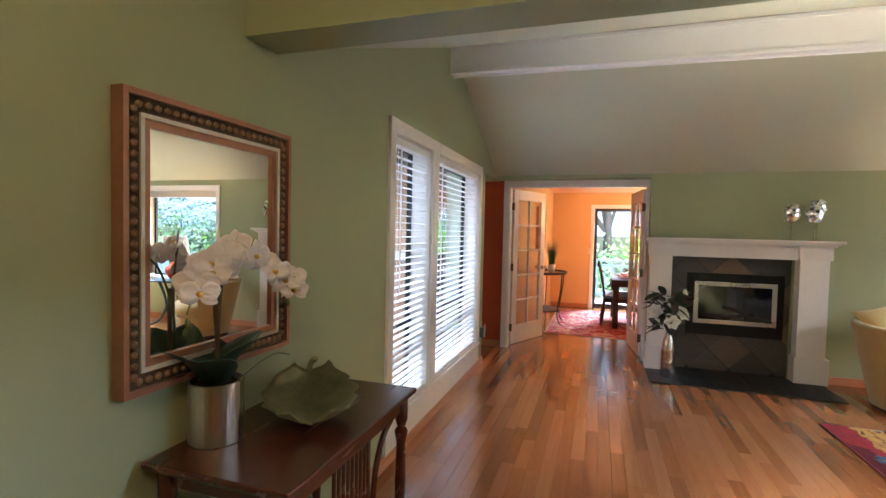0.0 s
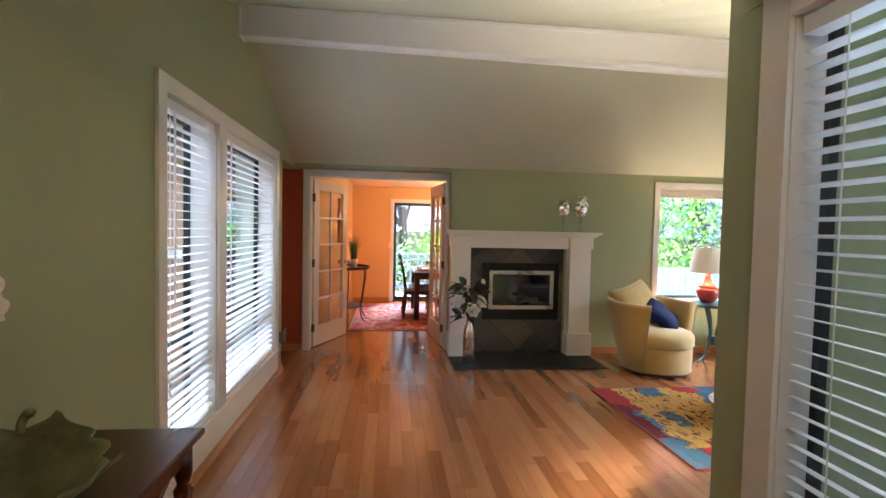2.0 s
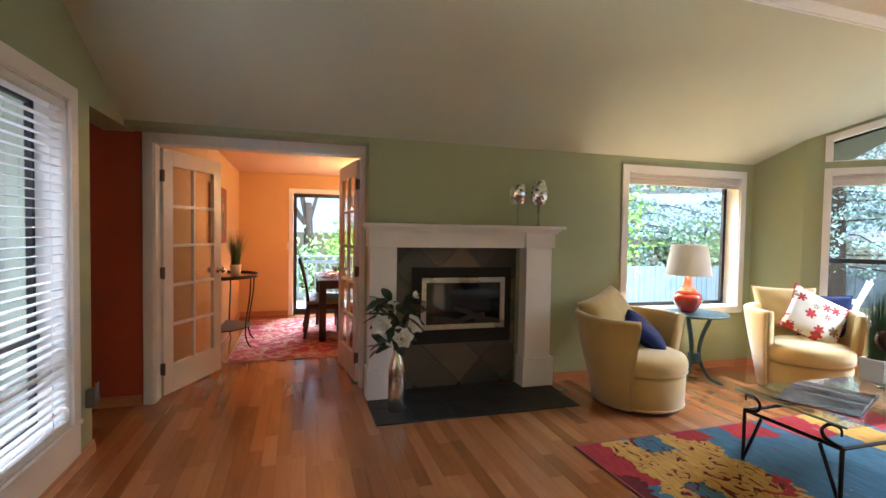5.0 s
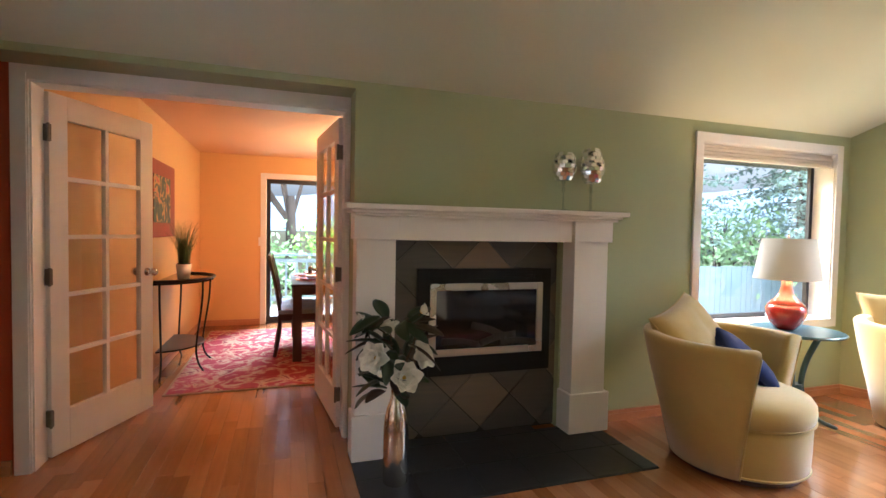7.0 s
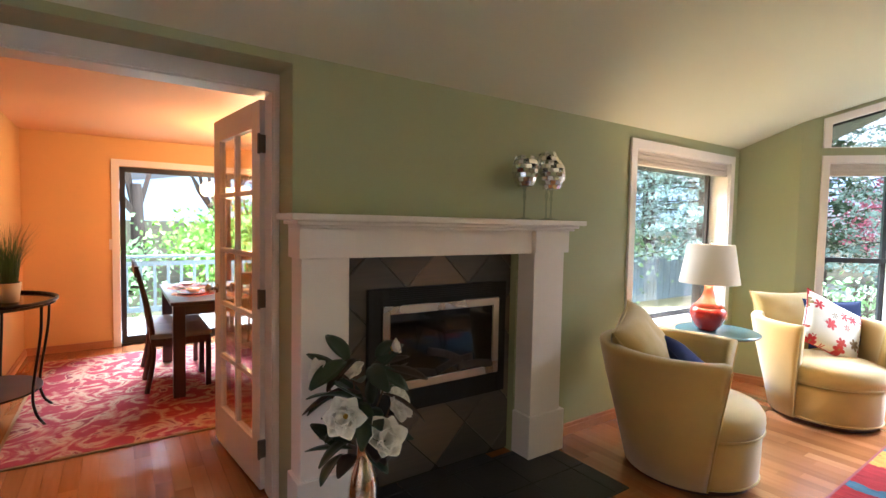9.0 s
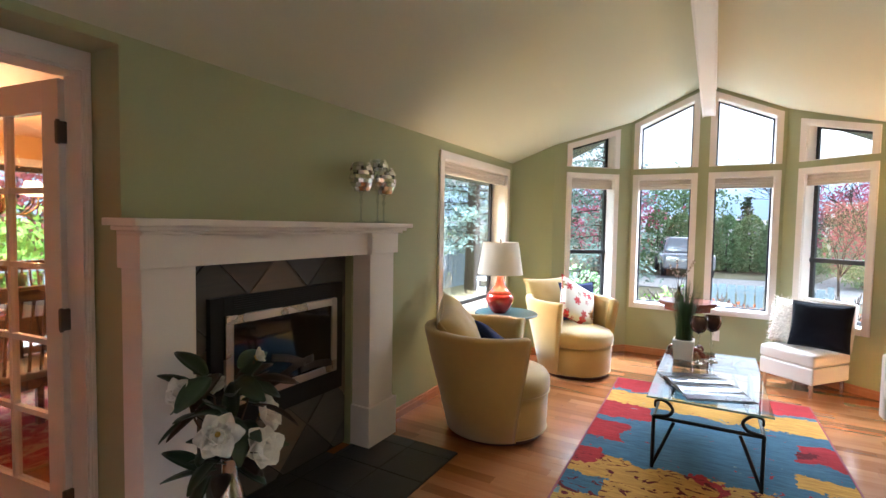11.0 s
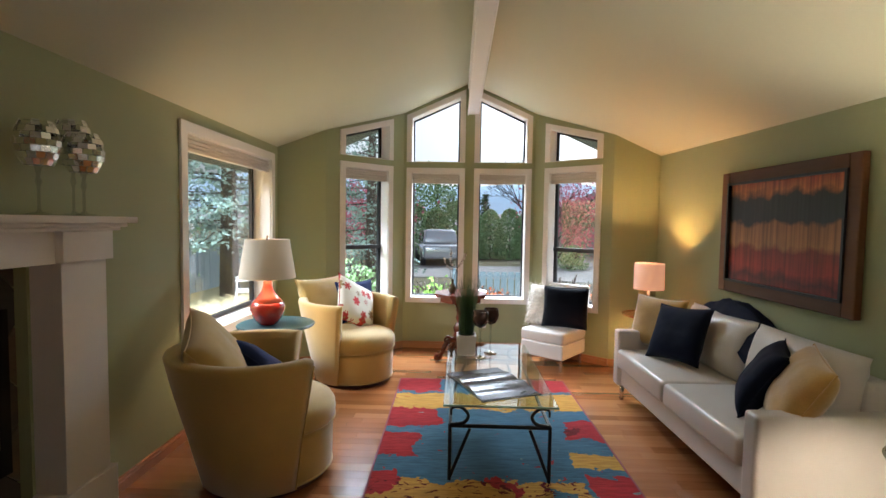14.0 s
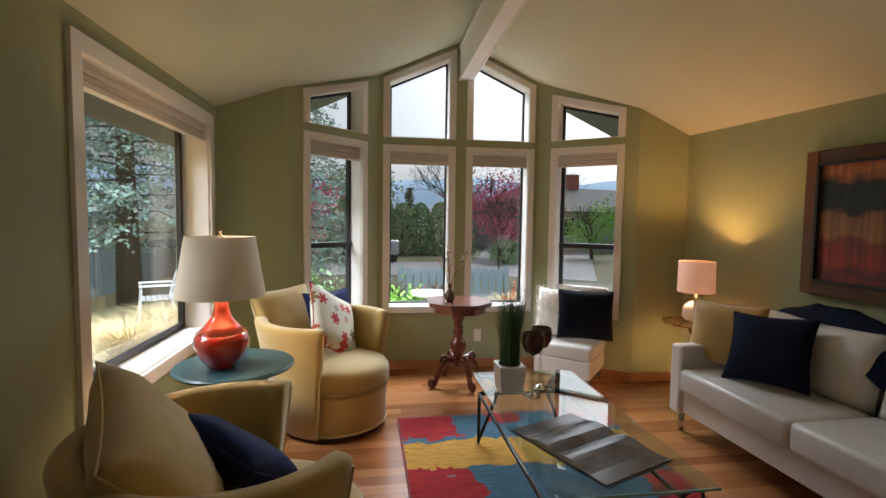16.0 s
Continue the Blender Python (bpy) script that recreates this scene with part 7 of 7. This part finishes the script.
bb = thing("bird_bath", "pale stone bird bath in the front garden", "bird bath", (9.7, 4.75, GZ))
part("pedestal", lathe(B(), [(0.16, 0), (0.14, 0.05), (0.07, 0.12), (0.06, 0.45), (0.12, 0.55)], 20), CONC, bb, smooth=True)
part("basin", lathe(B(), [(0.12, 0.55), (0.30, 0.60), (0.33, 0.65), (0.31, 0.65), (0.1, 0.60)], 28), WPLAST, bb, smooth=True)

# front view: hedge, maple, car, houses, hills
rh = random.Random(3)
for i in range(7):
    hx_, hy_ = 27 + rh.uniform(-0.5, 0.5), 7.2 - 1.0 * i
    hh = 2.75 + rh.uniform(-0.45, 0.55)
    t = thing("arborvitae", "clipped green arborvitae in the hedge", "tree", (hx_, hy_, GZ - 0.03), group="hedge across the drive")
    part("trunk", tube(B(), [(0, 0, 0), (0, 0, hh * 0.8)], 0.06, 6, 0.02), BARK, t)
    pts = []
    for _ in range(2600):
        a, z = rh.uniform(0, 6.283), rh.random() ** 1.1
        rr = 0.95 * (1 - z) ** 0.40 * rh.uniform(0.75, 1.06) * (1 + 0.12 * math.sin(a * 3 + i))
        pts.append((rr * math.cos(a), rr * math.sin(a), 0.08 + z * hh))
    part("crown", leaves(B(), pts, 0.09, rh), HEDGE, t, kind="stuff")
broadleaf(24.5, -0.5, 3.9, 1.9, 12, MAPLE, "red leaved maple across the drive", True, 3600, 0.22, 0.08)
broadleaf(25.0, 9.6, 4.2, 1.9, 13, MAPLE, "red leaved maple across the drive", True, 2600, 0.22, 0.09)
broadleaf(23.5, -4.6, 2.6, 1.2, 14, BRIGHT, "rounded green tree by the lawn", True, 2200, 0.2, 0.07)
broadleaf(21.0, 0.3, 1.0, 0.6, 15, HEDGE, "dark round shrub by the drive", False, 1300, 0.02, 0.06, name="garden_shrub")
broadleaf(16.0, 1.9, 2.6, 0.9, 16, BARK, "bare young tree by the drive", True, 0, tr=0.035, bare=True)
conifer(44, 2.6, 4.6, 1.2, 17, CEDAR, 0.05, 0.7, 0.16)
conifer(46, -3.5, 4.0, 1.1, 18, CEDAR, 0.05, 0.7, 0.16)
broadleaf(36, -0.5, 6.0, 2.6, 20, BARK, "bare tree behind the houses", True, 0, tr=0.14, bare=True)
broadleaf(44, -9.0, 6.5, 3.0, 22, BARK, "bare tree behind the houses", True, 0, tr=0.14, bare=True)
broadleaf(42, 7.0, 6.0, 3.0, 23, HEDGE, "green tree behind the hedge", True, 2200, 0.2, 0.16)

ROOFM = mat("grey_roof_shingles", (0.13, 0.125, 0.12), 0.9, var=0.25, scale=2, fine=14, bump=0.5, depth=0.02)
SIDING = mat("grey_house_siding", (0.27, 0.27, 0.25), 0.8, var=0.1, scale=1, fine=8, bump=0.2, stretch=(0.1, 0.1, 4))


def house(x, y, rz, w, d, label):
    h = thing("house", label, "house", (x, y, GZ), rz)
    part("wall", bx(-w / 2, w / 2, -d / 2, d / 2, 0, 2.4), SIDING, h)
    rf = B()
    v = [rf.verts.new(p) for p in ((-w / 2 - 0.5, -d / 2 - 0.5, 2.35), (w / 2 + 0.5, -d / 2 - 0.5, 2.35), (w / 2 + 0.5, d / 2 + 0.5, 2.35), (-w / 2 - 0.5, d / 2 + 0.5, 2.35), (-w / 2 + 1.5, 0, 4.0), (w / 2 - 1.5, 0, 4.0))]
    for q in ((0, 1, 5, 4), (1, 2, 5), (2, 3, 4, 5), (3, 0, 4), (3, 2, 1, 0)):
        rf.faces.new([v[i] for i in q])
    roof_ob = part("roof", rf, ROOFM, h)
    part("chimney", bx(-0.4, 0.4, -0.3, 0.3, 3.3, 4.9), mat("brick_chimney", (0.35, 0.13, 0.09), 0.9, fine=30, bump=0.4), roof_ob)
    for s in (-0.3, 0.05, 0.32):
        wn_ = part("window", bx(w * s - 0.5, w * s + 0.5, -d / 2 - 0.04, -d / 2 + 0.02, 0.9, 2.0), WHITE, h)
        part("pane", bx(w * s - 0.44, w * s + 0.44, -d / 2 - 0.05, -d / 2 - 0.041, 0.96, 1.94), FIREGLASS, wn_)
    return h


house(33, -7.5, -75, 11, 8, "low grey house with a shingled roof and chimney")


def parked_car(x, y, rz, paint, label):
    c = thing("parked_car", label, "car", (x, y, GZ + 0.03), rz)
    body = bx(-0.92, 0.92, -2.2, 2.2, 0.32, 0.92, bev=0.12, seg=3)
    part("body", body, paint, c, smooth=True)
    cab = bx(-0.8, 0.8, -1.9, 1.0, 0.9, 1.55, bev=0.12, seg=3)
    for v in cab.verts:
        k = 1 - 0.18 * max(0, v.co.z - 0.95) / 0.6
        v.co.x *= k
        v.co.y = v.co.y * (1 - 0.14 * max(0, v.co.z - 0.95) / 0.6)
    part("cabin", cab, paint, c, smooth=True)
    for s in (-1, 1):
        wq = B()
        vs = [wq.verts.new(p) for p in ((s * 0.80, -1.6, 1.0), (s * 0.80, 0.75, 1.0), (s * 0.70, 0.45, 1.42), (s * 0.70, -1.45, 1.42))]
        vs2 = [wq.verts.new((v.co.x + s * 0.012, v.co.y, v.co.z)) for v in vs]
        wq.faces.new(vs)
        wq.faces.new(vs2[::-1])
        for i in range(4):
            wq.faces.new((vs[i], vs[(i + 1) % 4], vs2[(i + 1) % 4], vs2[i]))
        part("side_window", wq, FIREGLASS, c)
        for y0 in (-1.4, 1.4):
            wh = lathe(B(), [(0.33, -0.1), (0.34, 0.0), (0.33, 0.1)], 24)
            tyre = part("wheel", moved(wh, pose(s * 0.84, y0, 0.31, 0, 90)), BLACKF, c)
            part("rim", moved(lathe(B(), [(0.2, -0.02), (0.21, 0.015)], 18), pose(s * 0.95, y0, 0.31, 0, 90)), CHROME, tyre)
        part("tail_light", bx(*sorted((s * 0.62, s * 0.86)), -2.22, -2.17, 0.72, 0.9, bev=0.01), mat("red_tail_light", (0.5, 0.02, 0.02), 0.2), c)
    part("rear_window", bx(-0.66, 0.66, -1.86, -1.80, 1.05, 1.42), FIREGLASS, c)
    return c


parked_car(23.3, 5.9, 100, mat("silver_car_paint", (0.45, 0.47, 0.5), 0.25, 0.5, var=0.04, bump=0, coat=1.0), "silver estate car parked on the drive")

# distance haze is put into both hills as pale colour and a faint glow
HILL = mat("blue_hill_haze_glow", (0.30, 0.41, 0.54), 1.0, var=0.2, scale=0.004, fine=0.05, bump=0, emit=(0.55, 0.70, 0.86), power=0.5)
HILL2 = mat("brown_hill_haze_glow", (0.26, 0.25, 0.26), 1.0, var=0.35, scale=0.02, fine=0.2, bump=0, emit=(0.55, 0.56, 0.62), power=0.25)


def ridge(name, dist, base_h, amp, seed, material, a0, a1, label):
    bm = B()
    prev = None
    for i in range(91):
        a = radians(a0 + (a1 - a0) * i / 90)
        hh = base_h + amp * (noise.noise((i * 0.06, seed, 0)) + 0.4 * noise.noise((i * 0.21, seed, 4)) + 0.1 * noise.noise((i * 0.8, seed, 2)))
        hh = max(hh, 2) * (0.35 + 0.65 * min(1, i / 20, (90 - i) / 20))
        rows_ = [bm.verts.new((math.cos(a) * (dist + k * dist * 0.12), math.sin(a) * (dist + k * dist * 0.12), GZ + hh * t)) for k, t in ((0, 0.0), (0.5, 0.6), (1.0, 1.0), (1.8, 0.0))]
        if prev:
            for k in range(3):
                bm.faces.new((prev[k], rows_[k], rows_[k + 1], prev[k + 1]))
        prev = rows_
    setting(name, bm, material, label, "backdrop", smooth=True)


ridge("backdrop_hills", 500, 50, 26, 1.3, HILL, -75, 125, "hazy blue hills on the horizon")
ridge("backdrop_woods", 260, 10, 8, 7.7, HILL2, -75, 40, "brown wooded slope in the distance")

# eaves: the roof runs on past the garden wall and the bay
EAVE = mat("dark_soffit_boards", (0.055, 0.06, 0.06), 0.8, var=0.2, scale=2, fine=20, bump=0.3)
OV = XE + 0.20
setting("roof_eave_north", slab([(3.95, NY + 0.22, roof(NY + 0.22) + 0.02), (OV, NY + 0.22, roof(NY + 0.22) + 0.02), (OV, NY + 0.50, roof(NY + 0.50) + 0.02), (3.95, NY + 0.50, roof(NY + 0.50) + 0.02)], 0.1),
        EAVE, "dark boarded eave above the garden window", "roof")
setting("roof_rake_north", slab([(XE + 0.002, RIDGE_Y, RIDGE_Z + 0.02), (OV, RIDGE_Y, RIDGE_Z + 0.02), (OV, NY + 0.21, roof(NY + 0.21) + 0.02), (XE + 0.002, NY + 0.21, roof(NY + 0.21) + 0.02)], 0.1),
        EAVE, "dark boarded overhang above the bay", "roof")
setting("roof_rake_south", slab([(XE + 0.002, RIDGE_Y, RIDGE_Z + 0.02), (OV, RIDGE_Y, RIDGE_Z + 0.02), (OV, SY - 0.5, roof(SY - 0.5) + 0.02), (XE + 0.002, SY - 0.5, roof(SY - 0.5) + 0.02)], 0.1),
        EAVE, "dark boarded overhang above the bay", "roof")

for name_, pts_ in (("soffit_north", ((5.87, 6.42), (6.55, 5.73), (6.55, 6.71), (5.87, 6.71))), ("soffit_south", ((6.55, 3.98), (5.99, 3.28), (5.99, 2.97), (6.55, 2.97)))):
    setting(name_, slab([(x, y, roof(y) - 0.014) for x, y in pts_], 0.01), EAVE, "dark boarded soffit beside the bay", "soffit")

# deck to the north, beyond the dining room
dk = thing("deck", "grey wooden deck behind the dining room", "deck", (0, 0, 0), kind="structure")
bd = None
for i in range(34):
    if bd is None:
        bd = part("deck_board", bx(0, 0.135, 10.99, 13.2, -0.14, -0.11), DECK, dk)
        ob = bd
    else:
        ob = new("deck_board", bd.data)
        ob.parent = dk
    ob.location.x = -0.8 + 0.14 * i
part("joists", bx(-0.8, 3.95, 11.0, 13.19, GZ, -0.141), DECK, dk)
rl_ = thing("deck_railing", "blue-grey wooden railing round the deck", "railing", (0, 13.05, -0.11))
part("top_rail", bx(-0.8, 3.95, -0.06, 0.06, 0.92, 0.96, bev=0.004), FENCE, rl_)
part("bottom_rail", bx(-0.8, 3.95, -0.02, 0.02, 0.1, 0.18), FENCE, rl_)
part("upper_rail", bx(-0.8, 3.95, -0.02, 0.02, 0.80, 0.87), FENCE, rl_)
for i in range(26):
    part("baluster", bx(-0.72 + 0.18 * i, -0.68 + 0.18 * i, -0.02, 0.02, 0.18, 0.80), FENCE, rl_)
for i in range(4):
    part("post", bx(-0.8 + 1.55 * i, -0.70 + 1.55 * i, -0.05, 0.05, 0.0, 0.92), FENCE, rl_)
broadleaf(2.9, 16.2, 2.3, 1.1, 41, BRIGHT, "bright green shrub behind the deck", False, 3600, 0.05, 0.08, name="garden_shrub")
broadleaf(4.6, 15.4, 2.0, 1.2, 42, BRIGHT, "bright green shrub behind the deck", False, 2600, 0.05, 0.08, name="garden_shrub")
broadleaf(1.2, 18.5, 6.5, 2.8, 43, BARK, "bare tree behind the deck", True, 0, tr=0.20, bare=True)
broadleaf(3.3, 20.5, 6.5, 2.8, 44, BARK, "bare tree behind the deck", True, 0, tr=0.16, bare=True)
broadleaf(0.3, 15.8, 1.6, 1.2, 45, HEDGE, "low green shrub behind the deck", False, 2200, 0.05, 0.07, name="garden_shrub")
broadleaf(6.0, 19.0, 3.4, 2.0, 46, MAPLE, "red leaved tree behind the deck", True, 2000, 0.2, 0.09)

# courtyard to the west: cedar sided wing, patio, wire chair
CEDARW = wood("cedar_siding", (0.27, 0.135, 0.06), (0.38, 0.20, 0.10), (0.48, 0.28, 0.15), 0.7, "y", 0.0)
wing = thing("cedar_wing", "cedar sided wing of the house across the patio", "house", (-3.7, 2.0, GZ), kind="structure")
part("core", bx(-0.3, 0, -1.5, 5.3, 0, 3.1), CEDARW, wing)
for i in range(18):
    sb = B()
    v = [sb.verts.new(p) for p in ((0.004, -1.5, 0.17 * i), (0.03, -1.5, 0.17 * i), (0.012, -1.5, 0.17 * i + 0.165), (0.004, -1.5, 0.17 * i + 0.165), (0.004, 5.3, 0.17 * i), (0.03, 5.3, 0.17 * i), (0.012, 5.3, 0.17 * i + 0.165), (0.004, 5.3, 0.17 * i + 0.165))]
    for q in ((0, 1, 2, 3), (7, 6, 5, 4), (0, 4, 5, 1), (1, 5, 6, 2), (2, 6, 7, 3), (3, 7, 4, 0)):
        sb.faces.new([v[j] for j in q])
    part("siding_board", sb, CEDARW, wing)
part("eave", bx(-0.5, 0.45, -1.6, 5.4, 3.1, 3.25), BLACKF, wing)
pale = B()
box(pale, -3.55, -3.4, 7.45, 9.6, GZ, 2.9)
setting("wall_pale", pale, mat("pale_green_siding", (0.45, 0.50, 0.42), 0.8, var=0.1), "pale painted outside wall beyond the patio", "wall")
pat = B()
box(pat, -3.69, -0.5, 1.5, 7.3, GZ, GZ + 0.03)
setting("pavement_patio", pat, CONC, "concrete patio slab", "pavement")
wc = thing("wire_chair", "white wire patio chair", "chair", (-1.75, 4.75, GZ + 0.03), 60)
for s in (-1, 1):
    for y in (-0.22, 0.22):
        part("leg", tube(B(), [(s * 0.24, y, 0), (s * 0.2, y * 0.8, 0.42)], 0.01, 6), WPLAST, wc)
part("seat_ring", tube(B(), [(0.25 * math.cos(i * 0.3927), 0.25 * math.sin(i * 0.3927), 0.42) for i in range(17)], 0.012, 6), WPLAST, wc)
for k in range(9):
    t = -0.2 + 0.05 * k
    ww = math.sqrt(max(0.001, 0.0625 - t * t))
    part("seat_wire", tube(B(), [(t, -ww, 0.42), (t, ww, 0.42)], 0.005, 5), WPLAST, wc)
    part("back_wire", tube(B(), bend([(t * 1.1, ww, 0.42), (t * 1.1, ww + 0.06, 0.65), (t * 0.9, ww + 0.1, 0.92 - t * t * 4)], 4), 0.005, 5), WPLAST, wc)
part("back_ring", tube(B(), bend([(-0.25, 0.05, 0.45), (-0.24, 0.2, 0.75), (0, 0.34, 0.95), (0.24, 0.2, 0.75), (0.25, 0.05, 0.45)], 6), 0.012, 6), WPLAST, wc)
por = thing("porch_lamp", "small white porch lamp on the cedar wall", "lamp", (-0.83, 5.872, 1.60))
part("shade", lathe(B(), [(0.09, -0.05), (0.06, 0.0), (0.02, 0.03)], 20), shade_mat("porch_glow", (0.8, 0.8, 0.75), (1.0, 0.9, 0.7), 4.0), por, smooth=True)
part("bracket", bx(-0.02, 0.01, -0.03, 0.03, 0.0, 0.09), WPLAST, por)
# cladding of the hall towards the patio: pale boards, a dark post, cedar
PALEB = mat("pale_green_boards", (0.50, 0.56, 0.46), 0.75, var=0.1, rnd=0.12)
clad = thing("patio_cladding", "pale green boards and cedar on the hall's patio side", "wall", (0, 5.957, 0), kind="structure")
for i in range(3):
    part("pale_board", bx(-0.542 - 0.062 * i, -0.482 - 0.062 * i, -0.022, 0, GZ, 2.2), PALEB, clad)
part("dark_post", bx(-0.76, -0.672, -0.075, 0, GZ, 2.3), BLACKF, clad)
for i in range(15):
    part("cedar_board", bx(-2.6, -0.764, -0.018 - 0.004 * (i % 2), 0, GZ + 0.177 * i, GZ + 0.172 + 0.177 * i), CEDARW, clad)
part("sill_rail", bx(-2.6, -0.764, -0.06, -0.023, 1.12, 1.20), WPLAST, clad)
part("fascia", bx(-2.6, -0.48, -0.12, -0.023, 2.2, 2.32), BLACKF, clad)
# front walk wall outside the entry window
# unseen slab, added to keep daylight off the walk behind the entry blinds
pr_ = B()
box(pr_, EX + 0.15, 4.8, -2.5, 2.7, 2.62, 2.74)
setting("porch_roof", pr_, SIDING, "added flat slab that shades the front walk", "roof")
fw = B()
box(fw, 1.9 + 2.6, 4.7, -2.5, 2.6, GZ, 2.6)
setting("wall_front", fw, SIDING, "grey outside wall across the front walk", "wall")


# ---- floor: oak strip flooring, laid last ----
sub = B()
for x0, x1, y0, y1 in ((-0.42, EX + 0.13, -1.34, 6.0), (EX + 0.13, XE + 0.06, 2.80, 6.9), (-2.6, EX + 0.13, 6.0, 6.9), (-0.42, DE + 0.1, 6.9, DN + 0.12)):
    box(sub, x0, x1, y0, y1, -0.32, -0.012)
floor_ob = setting("floor", sub, FLOORW, "glossy reddish oak strip floor", "floor")
rng = random.Random(4)
LENS = (0.42, 0.58, 0.74, 0.92, 1.1, 1.3)
BW = 0.083
plank_mesh = []
for ln in LENS:
    pm = B()
    box(pm, -BW / 2 + 0.0004, BW / 2 - 0.0004, 0.0004, ln - 0.0004, -0.012, 0.0, bev=0.0007, seg=1)
    bmesh.ops.recalc_face_normals(pm, faces=pm.faces)
    me = bpy.data.meshes.new("plank")
    pm.to_mesh(me)
    pm.free()
    me.materials.append(FLOORW)
    plank_mesh.append(me)
rest_v, rest_f = [], []
near = 0
for r in range(int((XE + 2.6) / BW) + 1):
    x = -2.6 + BW * (r + 0.5)
    start, end = -1.3, DN + 0.1
    if x < -0.3:
        start, end = 6.0, 7.0
    elif x > DE:
        start, end = 2.82, 6.85
    elif x > EX + 0.05:
        start = 2.82
    y = start - rng.random() * 0.4
    while y < end:
        k = rng.randrange(6)
        if -0.28 < x < 2.6 and 2.3 < y < 6.2 and near < 300:
            ob = new("plank", plank_mesh[k])
            ob.location = (x, y, 0)
            ob.parent = floor_ob
            near += 1
        else:
            a, b, c, d = x - BW / 2 + 0.0004, x + BW / 2 - 0.0004, max(y, start) + 0.0004, min(y + LENS[k], end) - 0.0004
            n0 = len(rest_v)
            rest_v += [(a, c, -0.012), (b, c, -0.012), (b, d, -0.012), (a, d, -0.012), (a, c, 0), (b, c, 0), (b, d, 0), (a, d, 0)]
            rest_f += [tuple(n0 + i for i in q) for q in ((4, 5, 6, 7), (0, 1, 5, 4), (1, 2, 6, 5), (2, 3, 7, 6), (3, 0, 4, 7))]
        y += LENS[k]
rest = bpy.data.meshes.new("planks")
rest.from_pydata(rest_v, [], rest_f)
rest.materials.append(FLOORW)
rest_ob = tagged(new("planks", rest), "oak floor planks", kind="stuff")
rest_ob.parent = floor_ob
